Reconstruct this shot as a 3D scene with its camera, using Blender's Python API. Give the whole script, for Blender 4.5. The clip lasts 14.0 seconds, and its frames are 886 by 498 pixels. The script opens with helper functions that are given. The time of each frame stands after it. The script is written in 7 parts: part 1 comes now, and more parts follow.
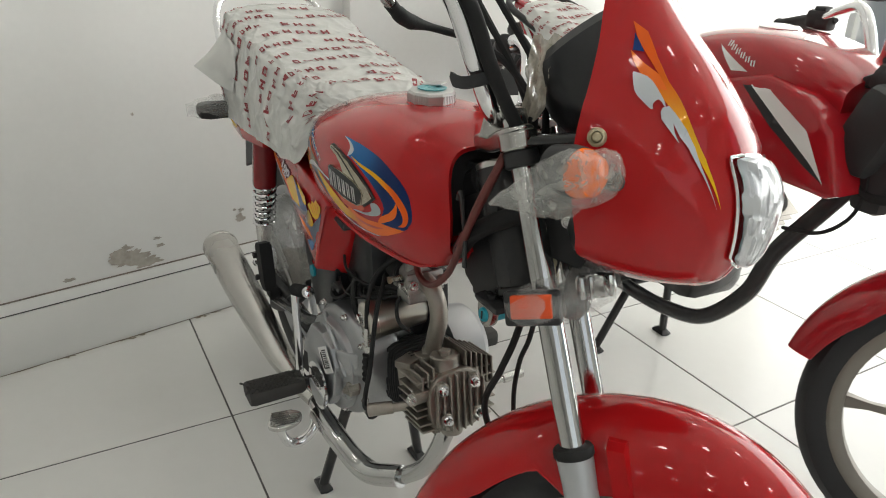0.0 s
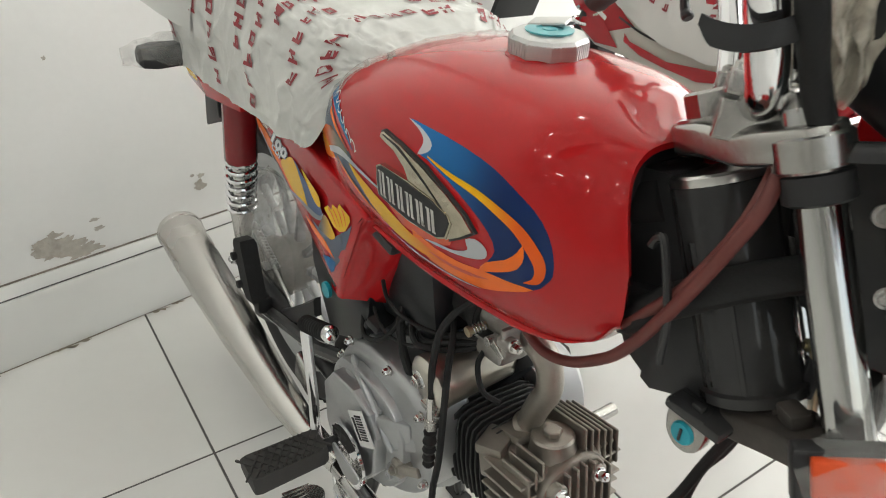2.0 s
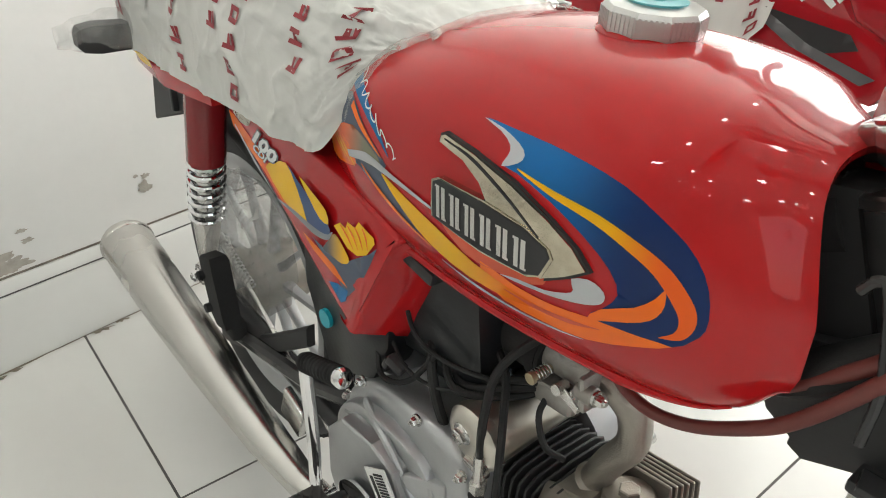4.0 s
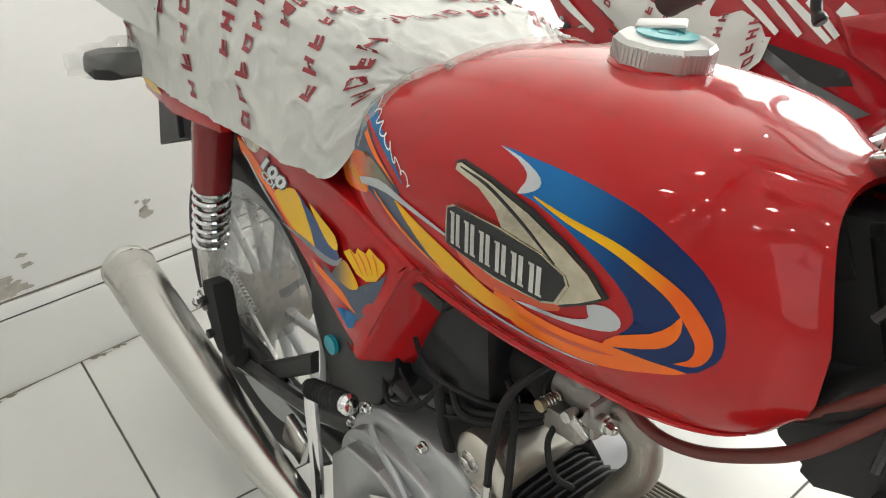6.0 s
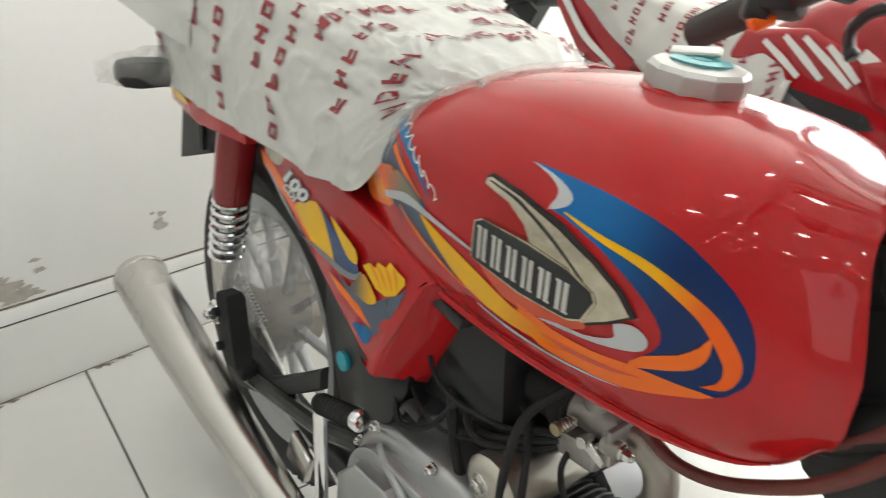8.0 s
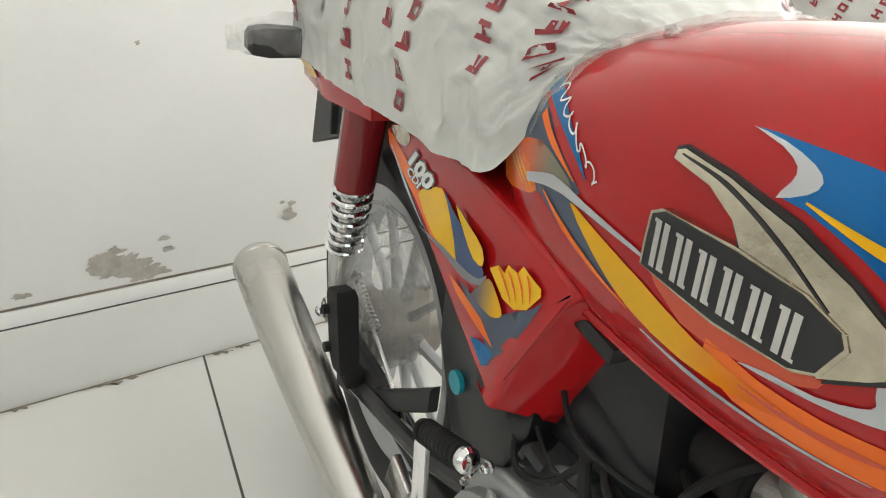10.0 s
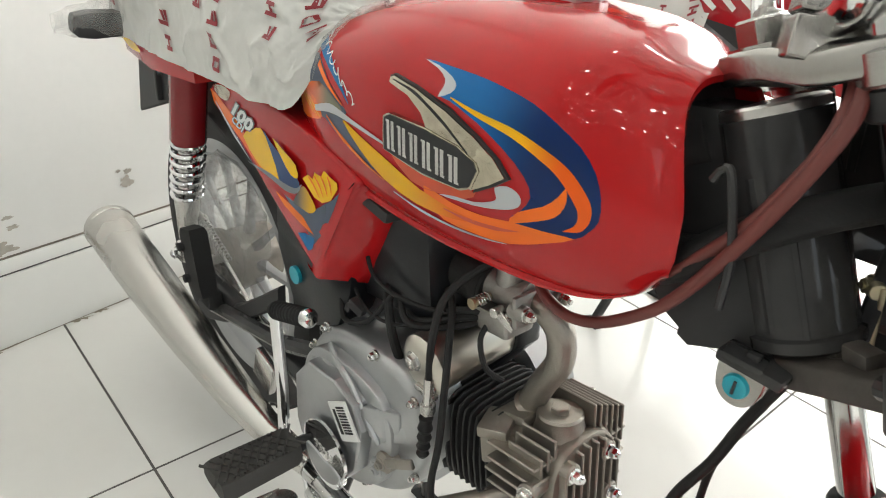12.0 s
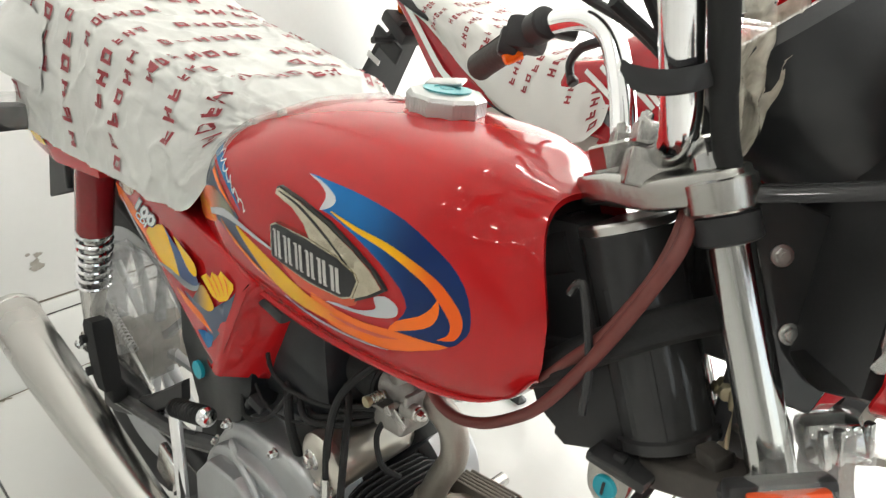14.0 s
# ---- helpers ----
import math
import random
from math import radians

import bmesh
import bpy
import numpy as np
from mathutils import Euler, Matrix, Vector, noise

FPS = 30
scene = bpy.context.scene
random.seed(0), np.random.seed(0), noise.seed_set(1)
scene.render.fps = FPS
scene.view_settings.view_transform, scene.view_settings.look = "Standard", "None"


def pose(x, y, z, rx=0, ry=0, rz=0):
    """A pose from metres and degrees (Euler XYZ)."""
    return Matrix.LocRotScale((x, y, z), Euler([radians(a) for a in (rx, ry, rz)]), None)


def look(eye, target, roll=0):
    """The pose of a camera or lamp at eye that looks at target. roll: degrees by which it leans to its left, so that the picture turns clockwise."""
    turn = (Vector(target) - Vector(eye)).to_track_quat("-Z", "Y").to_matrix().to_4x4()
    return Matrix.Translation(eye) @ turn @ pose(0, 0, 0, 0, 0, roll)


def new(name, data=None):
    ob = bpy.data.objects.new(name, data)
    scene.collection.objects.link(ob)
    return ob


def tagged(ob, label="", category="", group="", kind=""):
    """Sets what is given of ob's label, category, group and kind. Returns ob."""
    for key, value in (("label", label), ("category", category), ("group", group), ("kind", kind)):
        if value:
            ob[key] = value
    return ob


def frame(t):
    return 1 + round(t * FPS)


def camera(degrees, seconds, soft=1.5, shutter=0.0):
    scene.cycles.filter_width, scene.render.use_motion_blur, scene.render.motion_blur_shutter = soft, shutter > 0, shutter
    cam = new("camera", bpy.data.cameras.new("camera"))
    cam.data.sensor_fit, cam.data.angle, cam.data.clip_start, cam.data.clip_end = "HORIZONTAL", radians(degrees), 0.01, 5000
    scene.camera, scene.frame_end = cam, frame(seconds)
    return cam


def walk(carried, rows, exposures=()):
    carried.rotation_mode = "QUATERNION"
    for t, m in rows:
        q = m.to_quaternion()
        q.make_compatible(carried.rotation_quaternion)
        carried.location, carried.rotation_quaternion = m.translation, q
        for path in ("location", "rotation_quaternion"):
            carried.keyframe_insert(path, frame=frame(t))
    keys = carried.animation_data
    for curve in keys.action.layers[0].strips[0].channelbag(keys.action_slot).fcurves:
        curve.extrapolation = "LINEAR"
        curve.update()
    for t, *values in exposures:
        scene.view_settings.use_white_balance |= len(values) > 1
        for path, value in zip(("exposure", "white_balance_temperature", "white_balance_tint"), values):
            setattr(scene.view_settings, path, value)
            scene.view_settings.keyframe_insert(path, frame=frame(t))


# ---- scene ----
cam = camera(64.8, 14.0, soft=1.0, shutter=0.35)
PATH = [
    (0, (-0.271, -1.475, 1.116), (0.647, 0.101, 0.295), 2.5),
    (0.5, (-0.217, -1.477, 1.112), (0.606, 0.144, 0.278), 2.3),
    (1, (-0.21, -1.372, 1.09), (0.617, 0.199, 0.171), 2.3),
    (1.5, (-0.222, -1.153, 1.074), (0.783, 0.295, 0.127), 2.5),
    (2, (-0.201, -1.027, 1.053), (0.788, 0.379, 0.031), 2.6),
    (2.5, (-0.155, -0.964, 1.038), (0.777, 0.454, -0.019), 1.9),
    (3, (-0.165, -0.892, 1.016), (0.922, 0.422, -0.027), 2.5),
    (3.5, (-0.183, -0.854, 1.006), (0.962, 0.417, -0.031), 3.8),
    (3.7, (-0.191, -0.848, 1.004), (0.942, 0.42, -0.049), 4.0),
    (5.8, (-0.213, -0.847, 1.005), (0.913, 0.478, 0.016), 4.1),
    (6, (-0.214, -0.842, 1.004), (0.952, 0.457, 0.028), 4.9),
    (6.5, (-0.219, -0.839, 1.002), (0.975, 0.447, 0.043), 5.0),
    (7, (-0.22, -0.841, 1.002), (1.059, 0.383, 0.073), 5.6),
    (7.5, (-0.223, -0.844, 1.003), (1.077, 0.364, 0.081), 5.4),
    (8, (-0.228, -0.838, 0.99), (0.948, 0.509, 0.095), 7.4),
    (8.5, (-0.192, -0.763, 0.937), (0.743, 0.778, 0.069), 9.2),
    (8.7, (-0.18, -0.738, 0.914), (0.705, 0.839, 0.061), 8.5),
    (10.8, (-0.158, -0.769, 0.921), (0.737, 0.769, 0.008), 5.9),
    (11, (-0.171, -0.814, 0.935), (0.814, 0.685, 0.051), 6.2),
    (11.5, (-0.245, -0.914, 0.975), (0.93, 0.435, 0.08), 6.8),
    (12, (-0.256, -0.959, 0.976), (0.946, 0.318, 0.015), 5.5),
    (12.5, (-0.256, -0.974, 0.982), (0.981, 0.289, 0.046), 5.8),
    (13, (-0.255, -0.971, 0.997), (1.033, 0.291, 0.133), 5.9),
    (13.5, (-0.248, -0.983, 1.009), (1.068, 0.265, 0.166), 6.4),
    (14, (-0.226, -0.991, 1.02), (1.141, 0.243, 0.24), 6.8),
]
EXPOSURES = [(0, -1.06), (1, -1.0), (1.5, -0.77), (2, -0.58), (2.5, -0.52), (3.5, -0.39), (6, -0.39), (7, -0.40), (8, -0.42), (8.6, -0.40), (11, -0.27), (12, -0.25), (14, -0.18)]
walk(cam, [(t, look(eye, target, roll)) for t, eye, target, roll in PATH], EXPOSURES)

# ---- world and light ----
world = bpy.data.worlds.new("sky")
scene.world = world
world.use_nodes = True
sky = world.node_tree.nodes.new("ShaderNodeTexSky")
sky.sky_type, sky.sun_disc = "NISHITA", False
sky.sun_elevation, sky.sun_rotation = radians(50), radians(-60)
world.node_tree.links.new(sky.outputs[0], world.node_tree.nodes["Background"].inputs[0])
world.node_tree.nodes["Background"].inputs[1].default_value = 0.15


def area_lamp(name, eye, target, width, height, watts, colour=(1, 1, 1)):
    data = bpy.data.lights.new(name, "AREA")
    data.shape, data.size, data.size_y, data.energy, data.color = "RECTANGLE", width, height, watts, colour
    ob = new(name, data)
    ob.matrix_world = look(eye, target)
    return ob


# daylight through the shop front's glass, east and south-east
WIN_X = 4.2
area_lamp("daylight_east", (WIN_X + 0.1, -0.6, 1.45), (0, -0.6, 1.2), 5.0, 2.5, 360, (0.99, 0.995, 0.945))
# fill lamp added behind the camera to brighten the left side
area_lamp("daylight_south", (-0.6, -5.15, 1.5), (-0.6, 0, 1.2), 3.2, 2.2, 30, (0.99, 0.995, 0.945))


# ---- materials ----
def mat(name, colour, rough=0.5, metal=0.0, coat=0.0, noise_scale=30.0, vary=0.08, bump=0.0, bump_scale=200.0, stain=0.0, stain_scale=3.0,
        stain_colour=None, transmission=0.0, alpha=1.0, rough_vary=0.1, random_vary=0.0, spec=0.5, emit=0.0):
    """A surface with grain at a fine scale, broad stains, and fine relief."""
    m = bpy.data.materials.new(name)
    m.use_nodes = True
    nt = m.node_tree
    b = nt.nodes["Principled BSDF"]
    L = nt.links.new
    co = nt.nodes.new("ShaderNodeTexCoord")
    fine = nt.nodes.new("ShaderNodeTexNoise")
    fine.inputs["Scale"].default_value, fine.inputs["Detail"].default_value = noise_scale, 6
    broad = nt.nodes.new("ShaderNodeTexNoise")
    broad.inputs["Scale"].default_value, broad.inputs["Detail"].default_value = stain_scale, 4
    L(co.outputs["Object"], fine.inputs["Vector"])
    L(co.outputs["Object"], broad.inputs["Vector"])
    dark = tuple(c * (1 - vary) for c in colour)
    light = tuple(min(1, c * (1 + vary)) for c in colour)
    mix = nt.nodes.new("ShaderNodeMix")
    mix.data_type = "RGBA"
    mix.inputs[6].default_value, mix.inputs[7].default_value = (*dark, 1), (*light, 1)
    L(fine.outputs[0], mix.inputs[0])
    out = mix.outputs[2]
    if stain:
        ramp = nt.nodes.new("ShaderNodeMapRange")
        ramp.inputs[1].default_value, ramp.inputs[2].default_value, ramp.inputs[4].default_value = 0.48, 0.72, stain
        L(broad.outputs[0], ramp.inputs[0])
        mix2 = nt.nodes.new("ShaderNodeMix")
        mix2.data_type = "RGBA"
        L(ramp.outputs[0], mix2.inputs[0])
        L(out, mix2.inputs[6])
        mix2.inputs[7].default_value = (*(stain_colour or tuple(c * 0.6 for c in colour)), 1)
        out = mix2.outputs[2]
    if random_vary:
        info = nt.nodes.new("ShaderNodeObjectInfo")
        mr = nt.nodes.new("ShaderNodeMapRange")
        mr.inputs[3].default_value, mr.inputs[4].default_value = 1 - random_vary, 1
        L(info.outputs["Random"], mr.inputs[0])
        mix3 = nt.nodes.new("ShaderNodeMix")
        mix3.data_type, mix3.blend_type = "RGBA", "MULTIPLY"
        mix3.inputs[0].default_value = 1
        L(out, mix3.inputs[6])
        L(mr.outputs[0], mix3.inputs[7])
        out = mix3.outputs[2]
    L(out, b.inputs["Base Color"])
    rr = nt.nodes.new("ShaderNodeMapRange")
    rr.inputs[3].default_value, rr.inputs[4].default_value = max(0.02, rough * (1 - rough_vary)), min(1, rough * (1 + rough_vary))
    L(broad.outputs[0], rr.inputs[0])
    L(rr.outputs[0], b.inputs["Roughness"])
    b.inputs["Metallic"].default_value = metal
    b.inputs["Coat Weight"].default_value = coat
    b.inputs["Coat Roughness"].default_value = 0.025
    b.inputs["Transmission Weight"].default_value = transmission
    b.inputs["Alpha"].default_value = alpha
    b.inputs["Specular IOR Level"].default_value = spec if not coat else 0.06
    if emit:
        b.inputs["Emission Color"].default_value = (*colour, 1)
        b.inputs["Emission Strength"].default_value = emit
    if bump:
        bn = nt.nodes.new("ShaderNodeTexNoise")
        bn.inputs["Scale"].default_value, bn.inputs["Detail"].default_value = bump_scale, 4
        L(co.outputs["Object"], bn.inputs["Vector"])
        bp = nt.nodes.new("ShaderNodeBump")
        bp.inputs["Strength"].default_value, bp.inputs["Distance"].default_value = bump, 0.002
        L(bn.outputs[0], bp.inputs["Height"])
        L(bp.outputs[0], b.inputs["Normal"])
    return m


RED = mat("red_paint", (0.425, 0.0085, 0.0105), 0.24, coat=0.65, vary=0.03, rough_vary=0.2)
DARKRED = mat("dark_red_paint", (0.22, 0.008, 0.012), 0.25, coat=1.0, vary=0.03)
CHROME = mat("chrome", (0.82, 0.82, 0.83), 0.09, metal=1.0, vary=0.02, rough_vary=0.5)
STEEL = mat("brushed_steel", (0.62, 0.61, 0.59), 0.27, metal=1.0, vary=0.06, noise_scale=80)
MUFFLER = mat("satin_muffler_chrome", (0.60, 0.585, 0.555), 0.25, metal=1.0, vary=0.03, rough_vary=0.5)
CAPMETAL = mat("satin_cap_metal", (0.56, 0.56, 0.55), 0.34, metal=0.85, vary=0.05, noise_scale=60)
CLAMP = mat("dusty_cast_clamp", (0.42, 0.41, 0.39), 0.26, metal=1.0, vary=0.12, noise_scale=60, bump=0.05, bump_scale=300, stain=0.45, stain_scale=30, stain_colour=(0.22, 0.20, 0.18))
COVERGREY = mat("cream_plastic", (0.50, 0.48, 0.43), 0.3, coat=0.2, vary=0.05)
CAST = mat("cast_aluminium", (0.34, 0.315, 0.28), 0.42, metal=0.85, vary=0.1, noise_scale=120, bump=0.25, bump_scale=600, stain=0.25, stain_scale=9)
GREYCAST = mat("silver_painted_casting", (0.41, 0.42, 0.425), 0.34, metal=0.7, vary=0.07, noise_scale=90, bump=0.15, bump_scale=500, stain=0.2, stain_scale=8)
POLISHED = mat("polished_aluminium", (0.60, 0.57, 0.51), 0.30, metal=1.0, vary=0.05, noise_scale=50, bump=0.05, bump_scale=60)
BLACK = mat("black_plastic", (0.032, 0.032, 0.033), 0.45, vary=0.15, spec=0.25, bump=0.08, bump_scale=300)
AIRBLACK = mat("deep_black_plastic", (0.009, 0.010, 0.012), 0.32, vary=0.15, spec=0.4, bump=0.08, bump_scale=200)
PODBLACK = mat("dusty_black_plastic", (0.020, 0.021, 0.023), 0.32, vary=0.15, spec=0.6, stain=0.3, stain_scale=12, stain_colour=(0.045, 0.044, 0.042), bump=0.06, bump_scale=300)
CARBCAST = mat("grimy_carburettor_casting", (0.36, 0.35, 0.33), 0.45, metal=0.8, vary=0.15, noise_scale=150, bump=0.25, bump_scale=500, stain=0.5, stain_scale=40, stain_colour=(0.15, 0.14, 0.12))
GLOSSBLACK = mat("gloss_black_enamel", (0.036, 0.036, 0.037), 0.22, coat=0.5, vary=0.2, stain=0.35, stain_scale=16, stain_colour=(0.065, 0.062, 0.056))
RUBBER = mat("black_rubber", (0.021, 0.021, 0.021), 0.65, vary=0.15, spec=0.2, bump=0.2, bump_scale=250)
TYRE = mat("tyre_rubber", (0.016, 0.016, 0.017), 0.65, vary=0.2, bump=0.15, bump_scale=150)
DUSTY = mat("dusty_black_steel", (0.055, 0.048, 0.042), 0.6, vary=0.3, noise_scale=40, stain=0.6, stain_scale=14, stain_colour=(0.12, 0.10, 0.085), bump=0.2)
GREYRUBBER = mat("dusty_grey_rubber", (0.045, 0.043, 0.040), 0.75, vary=0.2, bump=0.3, bump_scale=200)
RIM = mat("champagne_alloy", (0.22, 0.20, 0.17), 0.42, metal=0.5, vary=0.05)
SILVER = mat("silver_paint", (0.45, 0.46, 0.47), 0.4, metal=0.4, vary=0.05)
TILE = mat("glazed_white_tile", (0.70, 0.695, 0.665), 0.16, vary=0.02, stain=0.12, stain_scale=2.5, stain_colour=(0.60, 0.58, 0.54), random_vary=0.05, rough_vary=0.4)
GROUT = mat("grey_grout", (0.10, 0.095, 0.088), 0.9, vary=0.3)
PLASTER = mat("white_wall_paint", (0.78, 0.775, 0.75), 0.7, vary=0.025, noise_scale=60, stain=0.45, stain_scale=2.2, stain_colour=(0.69, 0.68, 0.655), bump=0.12, bump_scale=45)
PEELED = mat("peeled_plaster", (0.43, 0.40, 0.35), 0.95, vary=0.25, noise_scale=70, bump=0.8, bump_scale=160, stain=0.6, stain_scale=40, stain_colour=(0.30, 0.27, 0.23))
DIRT = mat("floor_dirt", (0.24, 0.21, 0.165), 0.9, vary=0.3, noise_scale=50)
DIRTLINE = mat("dirty_joint", (0.22, 0.19, 0.155), 0.95, vary=0.5, noise_scale=25, stain=0.7, stain_scale=9, stain_colour=(0.10, 0.085, 0.07))
CEIL = mat("ceiling_white", (0.80, 0.80, 0.78), 0.8, vary=0.02)
LED = mat("led_panel", (1.0, 0.99, 0.96), 0.5, emit=52.0)
FRAMEWHITE = mat("white_aluminium_frame", (0.75, 0.75, 0.74), 0.4, vary=0.03)
HOSE = mat("brown_red_hose", (0.13, 0.028, 0.022), 0.5, vary=0.12)
PALECYAN = mat("pale_turquoise_enamel", (0.10, 0.40, 0.44), 0.3, vary=0.1)
CYAN = mat("cyan_plastic", (0.01, 0.30, 0.38), 0.35, vary=0.05)
ORANGE = mat("orange_lens", (0.9, 0.17, 0.01), 0.18, vary=0.08, coat=0.5)
REFLEX = mat("orange_red_reflector", (0.75, 0.10, 0.03), 0.3, vary=0.12, noise_scale=300, coat=0.4)
HEADLAMP = mat("headlamp_mirror", (0.80, 0.81, 0.83), 0.28, metal=0.75, vary=0.06, noise_scale=25)
GREYWALL = mat("grey_wall_paint", (0.50, 0.50, 0.485), 0.7, vary=0.03, stain=0.1, stain_scale=1.2)
FORKCHROME = mat("hard_chrome", (0.52, 0.52, 0.51), 0.13, metal=1.0, vary=0.04, rough_vary=0.4)
BRASS = mat("gold_zinc", (0.50, 0.44, 0.30), 0.4, metal=1.0, vary=0.1)
FILM = mat("frosted_plastic_film", (0.58, 0.58, 0.55), 0.38, vary=0.06, noise_scale=12, bump=0.6, bump_scale=30, stain=0.35, stain_scale=8, stain_colour=(0.48, 0.49, 0.48))
PRINT = mat("red_print", (0.26, 0.022, 0.030), 0.5, vary=0.2, noise_scale=90)
GOLD = mat("pale_chrome_emblem", (0.52, 0.47, 0.37), 0.14, metal=1.0, vary=0.45, noise_scale=70, bump=0.7, bump_scale=45, rough_vary=0.6)
D_BLUE = mat("decal_blue", (0.008, 0.035, 0.16), 0.25, coat=0.4, vary=0.1)
D_SKY = mat("decal_light_blue", (0.01, 0.13, 0.33), 0.25, coat=0.4, vary=0.15, noise_scale=12)
D_ORANGE = mat("decal_orange", (0.85, 0.16, 0.015), 0.25, coat=0.4, vary=0.12, noise_scale=14)
D_YELLOW = mat("decal_yellow", (0.84, 0.48, 0.008), 0.25, coat=0.4, vary=0.12, noise_scale=14)
D_SILVER = mat("decal_silver", (0.50, 0.51, 0.53), 0.3, metal=0.4, coat=0.4, vary=0.06)
D_SLATE = mat("decal_slate", (0.075, 0.095, 0.14), 0.3, coat=0.4, vary=0.12)
D_SALMON = mat("decal_salmon", (0.62, 0.10, 0.05), 0.25, coat=0.4, vary=0.1)
D_DENIM = mat("decal_denim_blue", (0.035, 0.075, 0.19), 0.28, coat=0.4, vary=0.12)
D_SLATESILVER = mat("decal_pewter", (0.22, 0.23, 0.25), 0.3, metal=0.3, coat=0.4, vary=0.1)
D_WHITE = mat("decal_white", (0.78, 0.78, 0.76), 0.3, coat=0.6, vary=0.03)


def graded(name, first, second, axis, start, stop):
    """A printed sticker whose colour runs from one tone to another along an axis."""
    m = mat(name, first, 0.25, coat=0.4, vary=0.06, noise_scale=14)
    nt = m.node_tree
    b = nt.nodes["Principled BSDF"]
    co = nt.nodes.new("ShaderNodeTexCoord")
    sep = nt.nodes.new("ShaderNodeSeparateXYZ")
    nt.links.new(co.outputs["Object"], sep.inputs[0])
    mr = nt.nodes.new("ShaderNodeMapRange")
    mr.interpolation_type = "SMOOTHSTEP"
    mr.inputs[1].default_value, mr.inputs[2].default_value = start, stop
    nt.links.new(sep.outputs[axis], mr.inputs[0])
    mx = nt.nodes.new("ShaderNodeMix")
    mx.data_type = "RGBA"
    mx.inputs[6].default_value, mx.inputs[7].default_value = (*first, 1), (*second, 1)
    nt.links.new(mr.outputs[0], mx.inputs[0])
    nt.links.new(mx.outputs[2], b.inputs["Base Color"])
    return m


AMBER, TANGERINE, SKY, NAVY = (0.80, 0.42, 0.006), (0.76, 0.11, 0.008), (0.004, 0.13, 0.38), (0.004, 0.022, 0.105)
D_BLUES = graded("decal_blues", SKY, NAVY, 0, 0.255, 0.325)
D_FIRE = graded("decal_yellow_to_orange", AMBER, TANGERINE, 0, 0.30, 0.345)
D_BAND = graded("decal_band_yellow_to_orange", AMBER, TANGERINE, 0, 0.175, 0.265)
D_FAIR = graded("decal_orange_over_yellow", AMBER, TANGERINE, 2, 0.93, 1.01)
D_LEAF = graded("decal_yellow_to_slate", AMBER, (0.10, 0.10, 0.10), 0, 0.030, -0.015)
D_PLUME = graded("decal_plume", TANGERINE, (0.20, 0.19, 0.13), 0, 0.02, 0.075)
D_GREY = mat("decal_grey", (0.12, 0.12, 0.125), 0.3, coat=0.6, vary=0.1)
PAPER = mat("paper_label", (0.72, 0.72, 0.70), 0.6, vary=0.04)


def clear_film(name, opacity, tint):
    """Thin crinkled clear wrapping: mostly lets light through, with a glossy skin."""
    m = bpy.data.materials.new(name)
    m.use_nodes = True
    nt = m.node_tree
    out = nt.nodes["Material Output"]
    b = nt.nodes["Principled BSDF"]
    b.inputs["Base Color"].default_value = (*tint, 1)
    b.inputs["Roughness"].default_value = 0.22
    b.inputs["Coat Weight"].default_value = 0.8
    tr = nt.nodes.new("ShaderNodeBsdfTransparent")
    mx = nt.nodes.new("ShaderNodeMixShader")
    co = nt.nodes.new("ShaderNodeTexCoord")
    nz = nt.nodes.new("ShaderNodeTexNoise")
    nz.inputs["Scale"].default_value, nz.inputs["Detail"].default_value, nz.inputs["Distortion"].default_value = 45, 5, 1.5
    nt.links.new(co.outputs["Object"], nz.inputs["Vector"])
    mr = nt.nodes.new("ShaderNodeMapRange")
    mr.inputs[1].default_value, mr.inputs[2].default_value = 0.3, 0.75
    mr.inputs[3].default_value, mr.inputs[4].default_value = opacity * 0.5, min(1, opacity * 1.7)
    nt.links.new(nz.outputs[0], mr.inputs[0])
    nt.links.new(mr.outputs[0], mx.inputs[0])
    bp = nt.nodes.new("ShaderNodeBump")
    bp.inputs["Strength"].default_value, bp.inputs["Distance"].default_value = 0.8, 0.004
    nt.links.new(nz.outputs[0], bp.inputs["Height"])
    nt.links.new(bp.outputs[0], b.inputs["Normal"])
    nt.links.new(tr.outputs[0], mx.inputs[1])
    nt.links.new(b.outputs[0], mx.inputs[2])
    nt.links.new(mx.outputs[0], out.inputs[0])
    return m


WRAP = clear_film("clear_wrapping", 0.30, (0.62, 0.62, 0.58))
PODFILM = clear_film("dusty_film", 0.95, (0.56, 0.51, 0.42))
THINWRAP = clear_film("thin_clear_wrapping", 0.2, (0.75, 0.75, 0.72))
HUBWRAP = clear_film("crinkled_clear_wrapping", 0.27, (0.55, 0.55, 0.53))
LENS = bpy.data.materials.new("clear_lens")
LENS.use_nodes = True
LENS.node_tree.nodes["Principled BSDF"].inputs["Transmission Weight"].default_value = 1.0
LENS.node_tree.nodes["Principled BSDF"].inputs["Roughness"].default_value = 0.05
LENS.node_tree.nodes["Principled BSDF"].inputs["IOR"].default_value = 1.25


# ---- mesh helpers ----
def V(*a):
    return Vector(a)


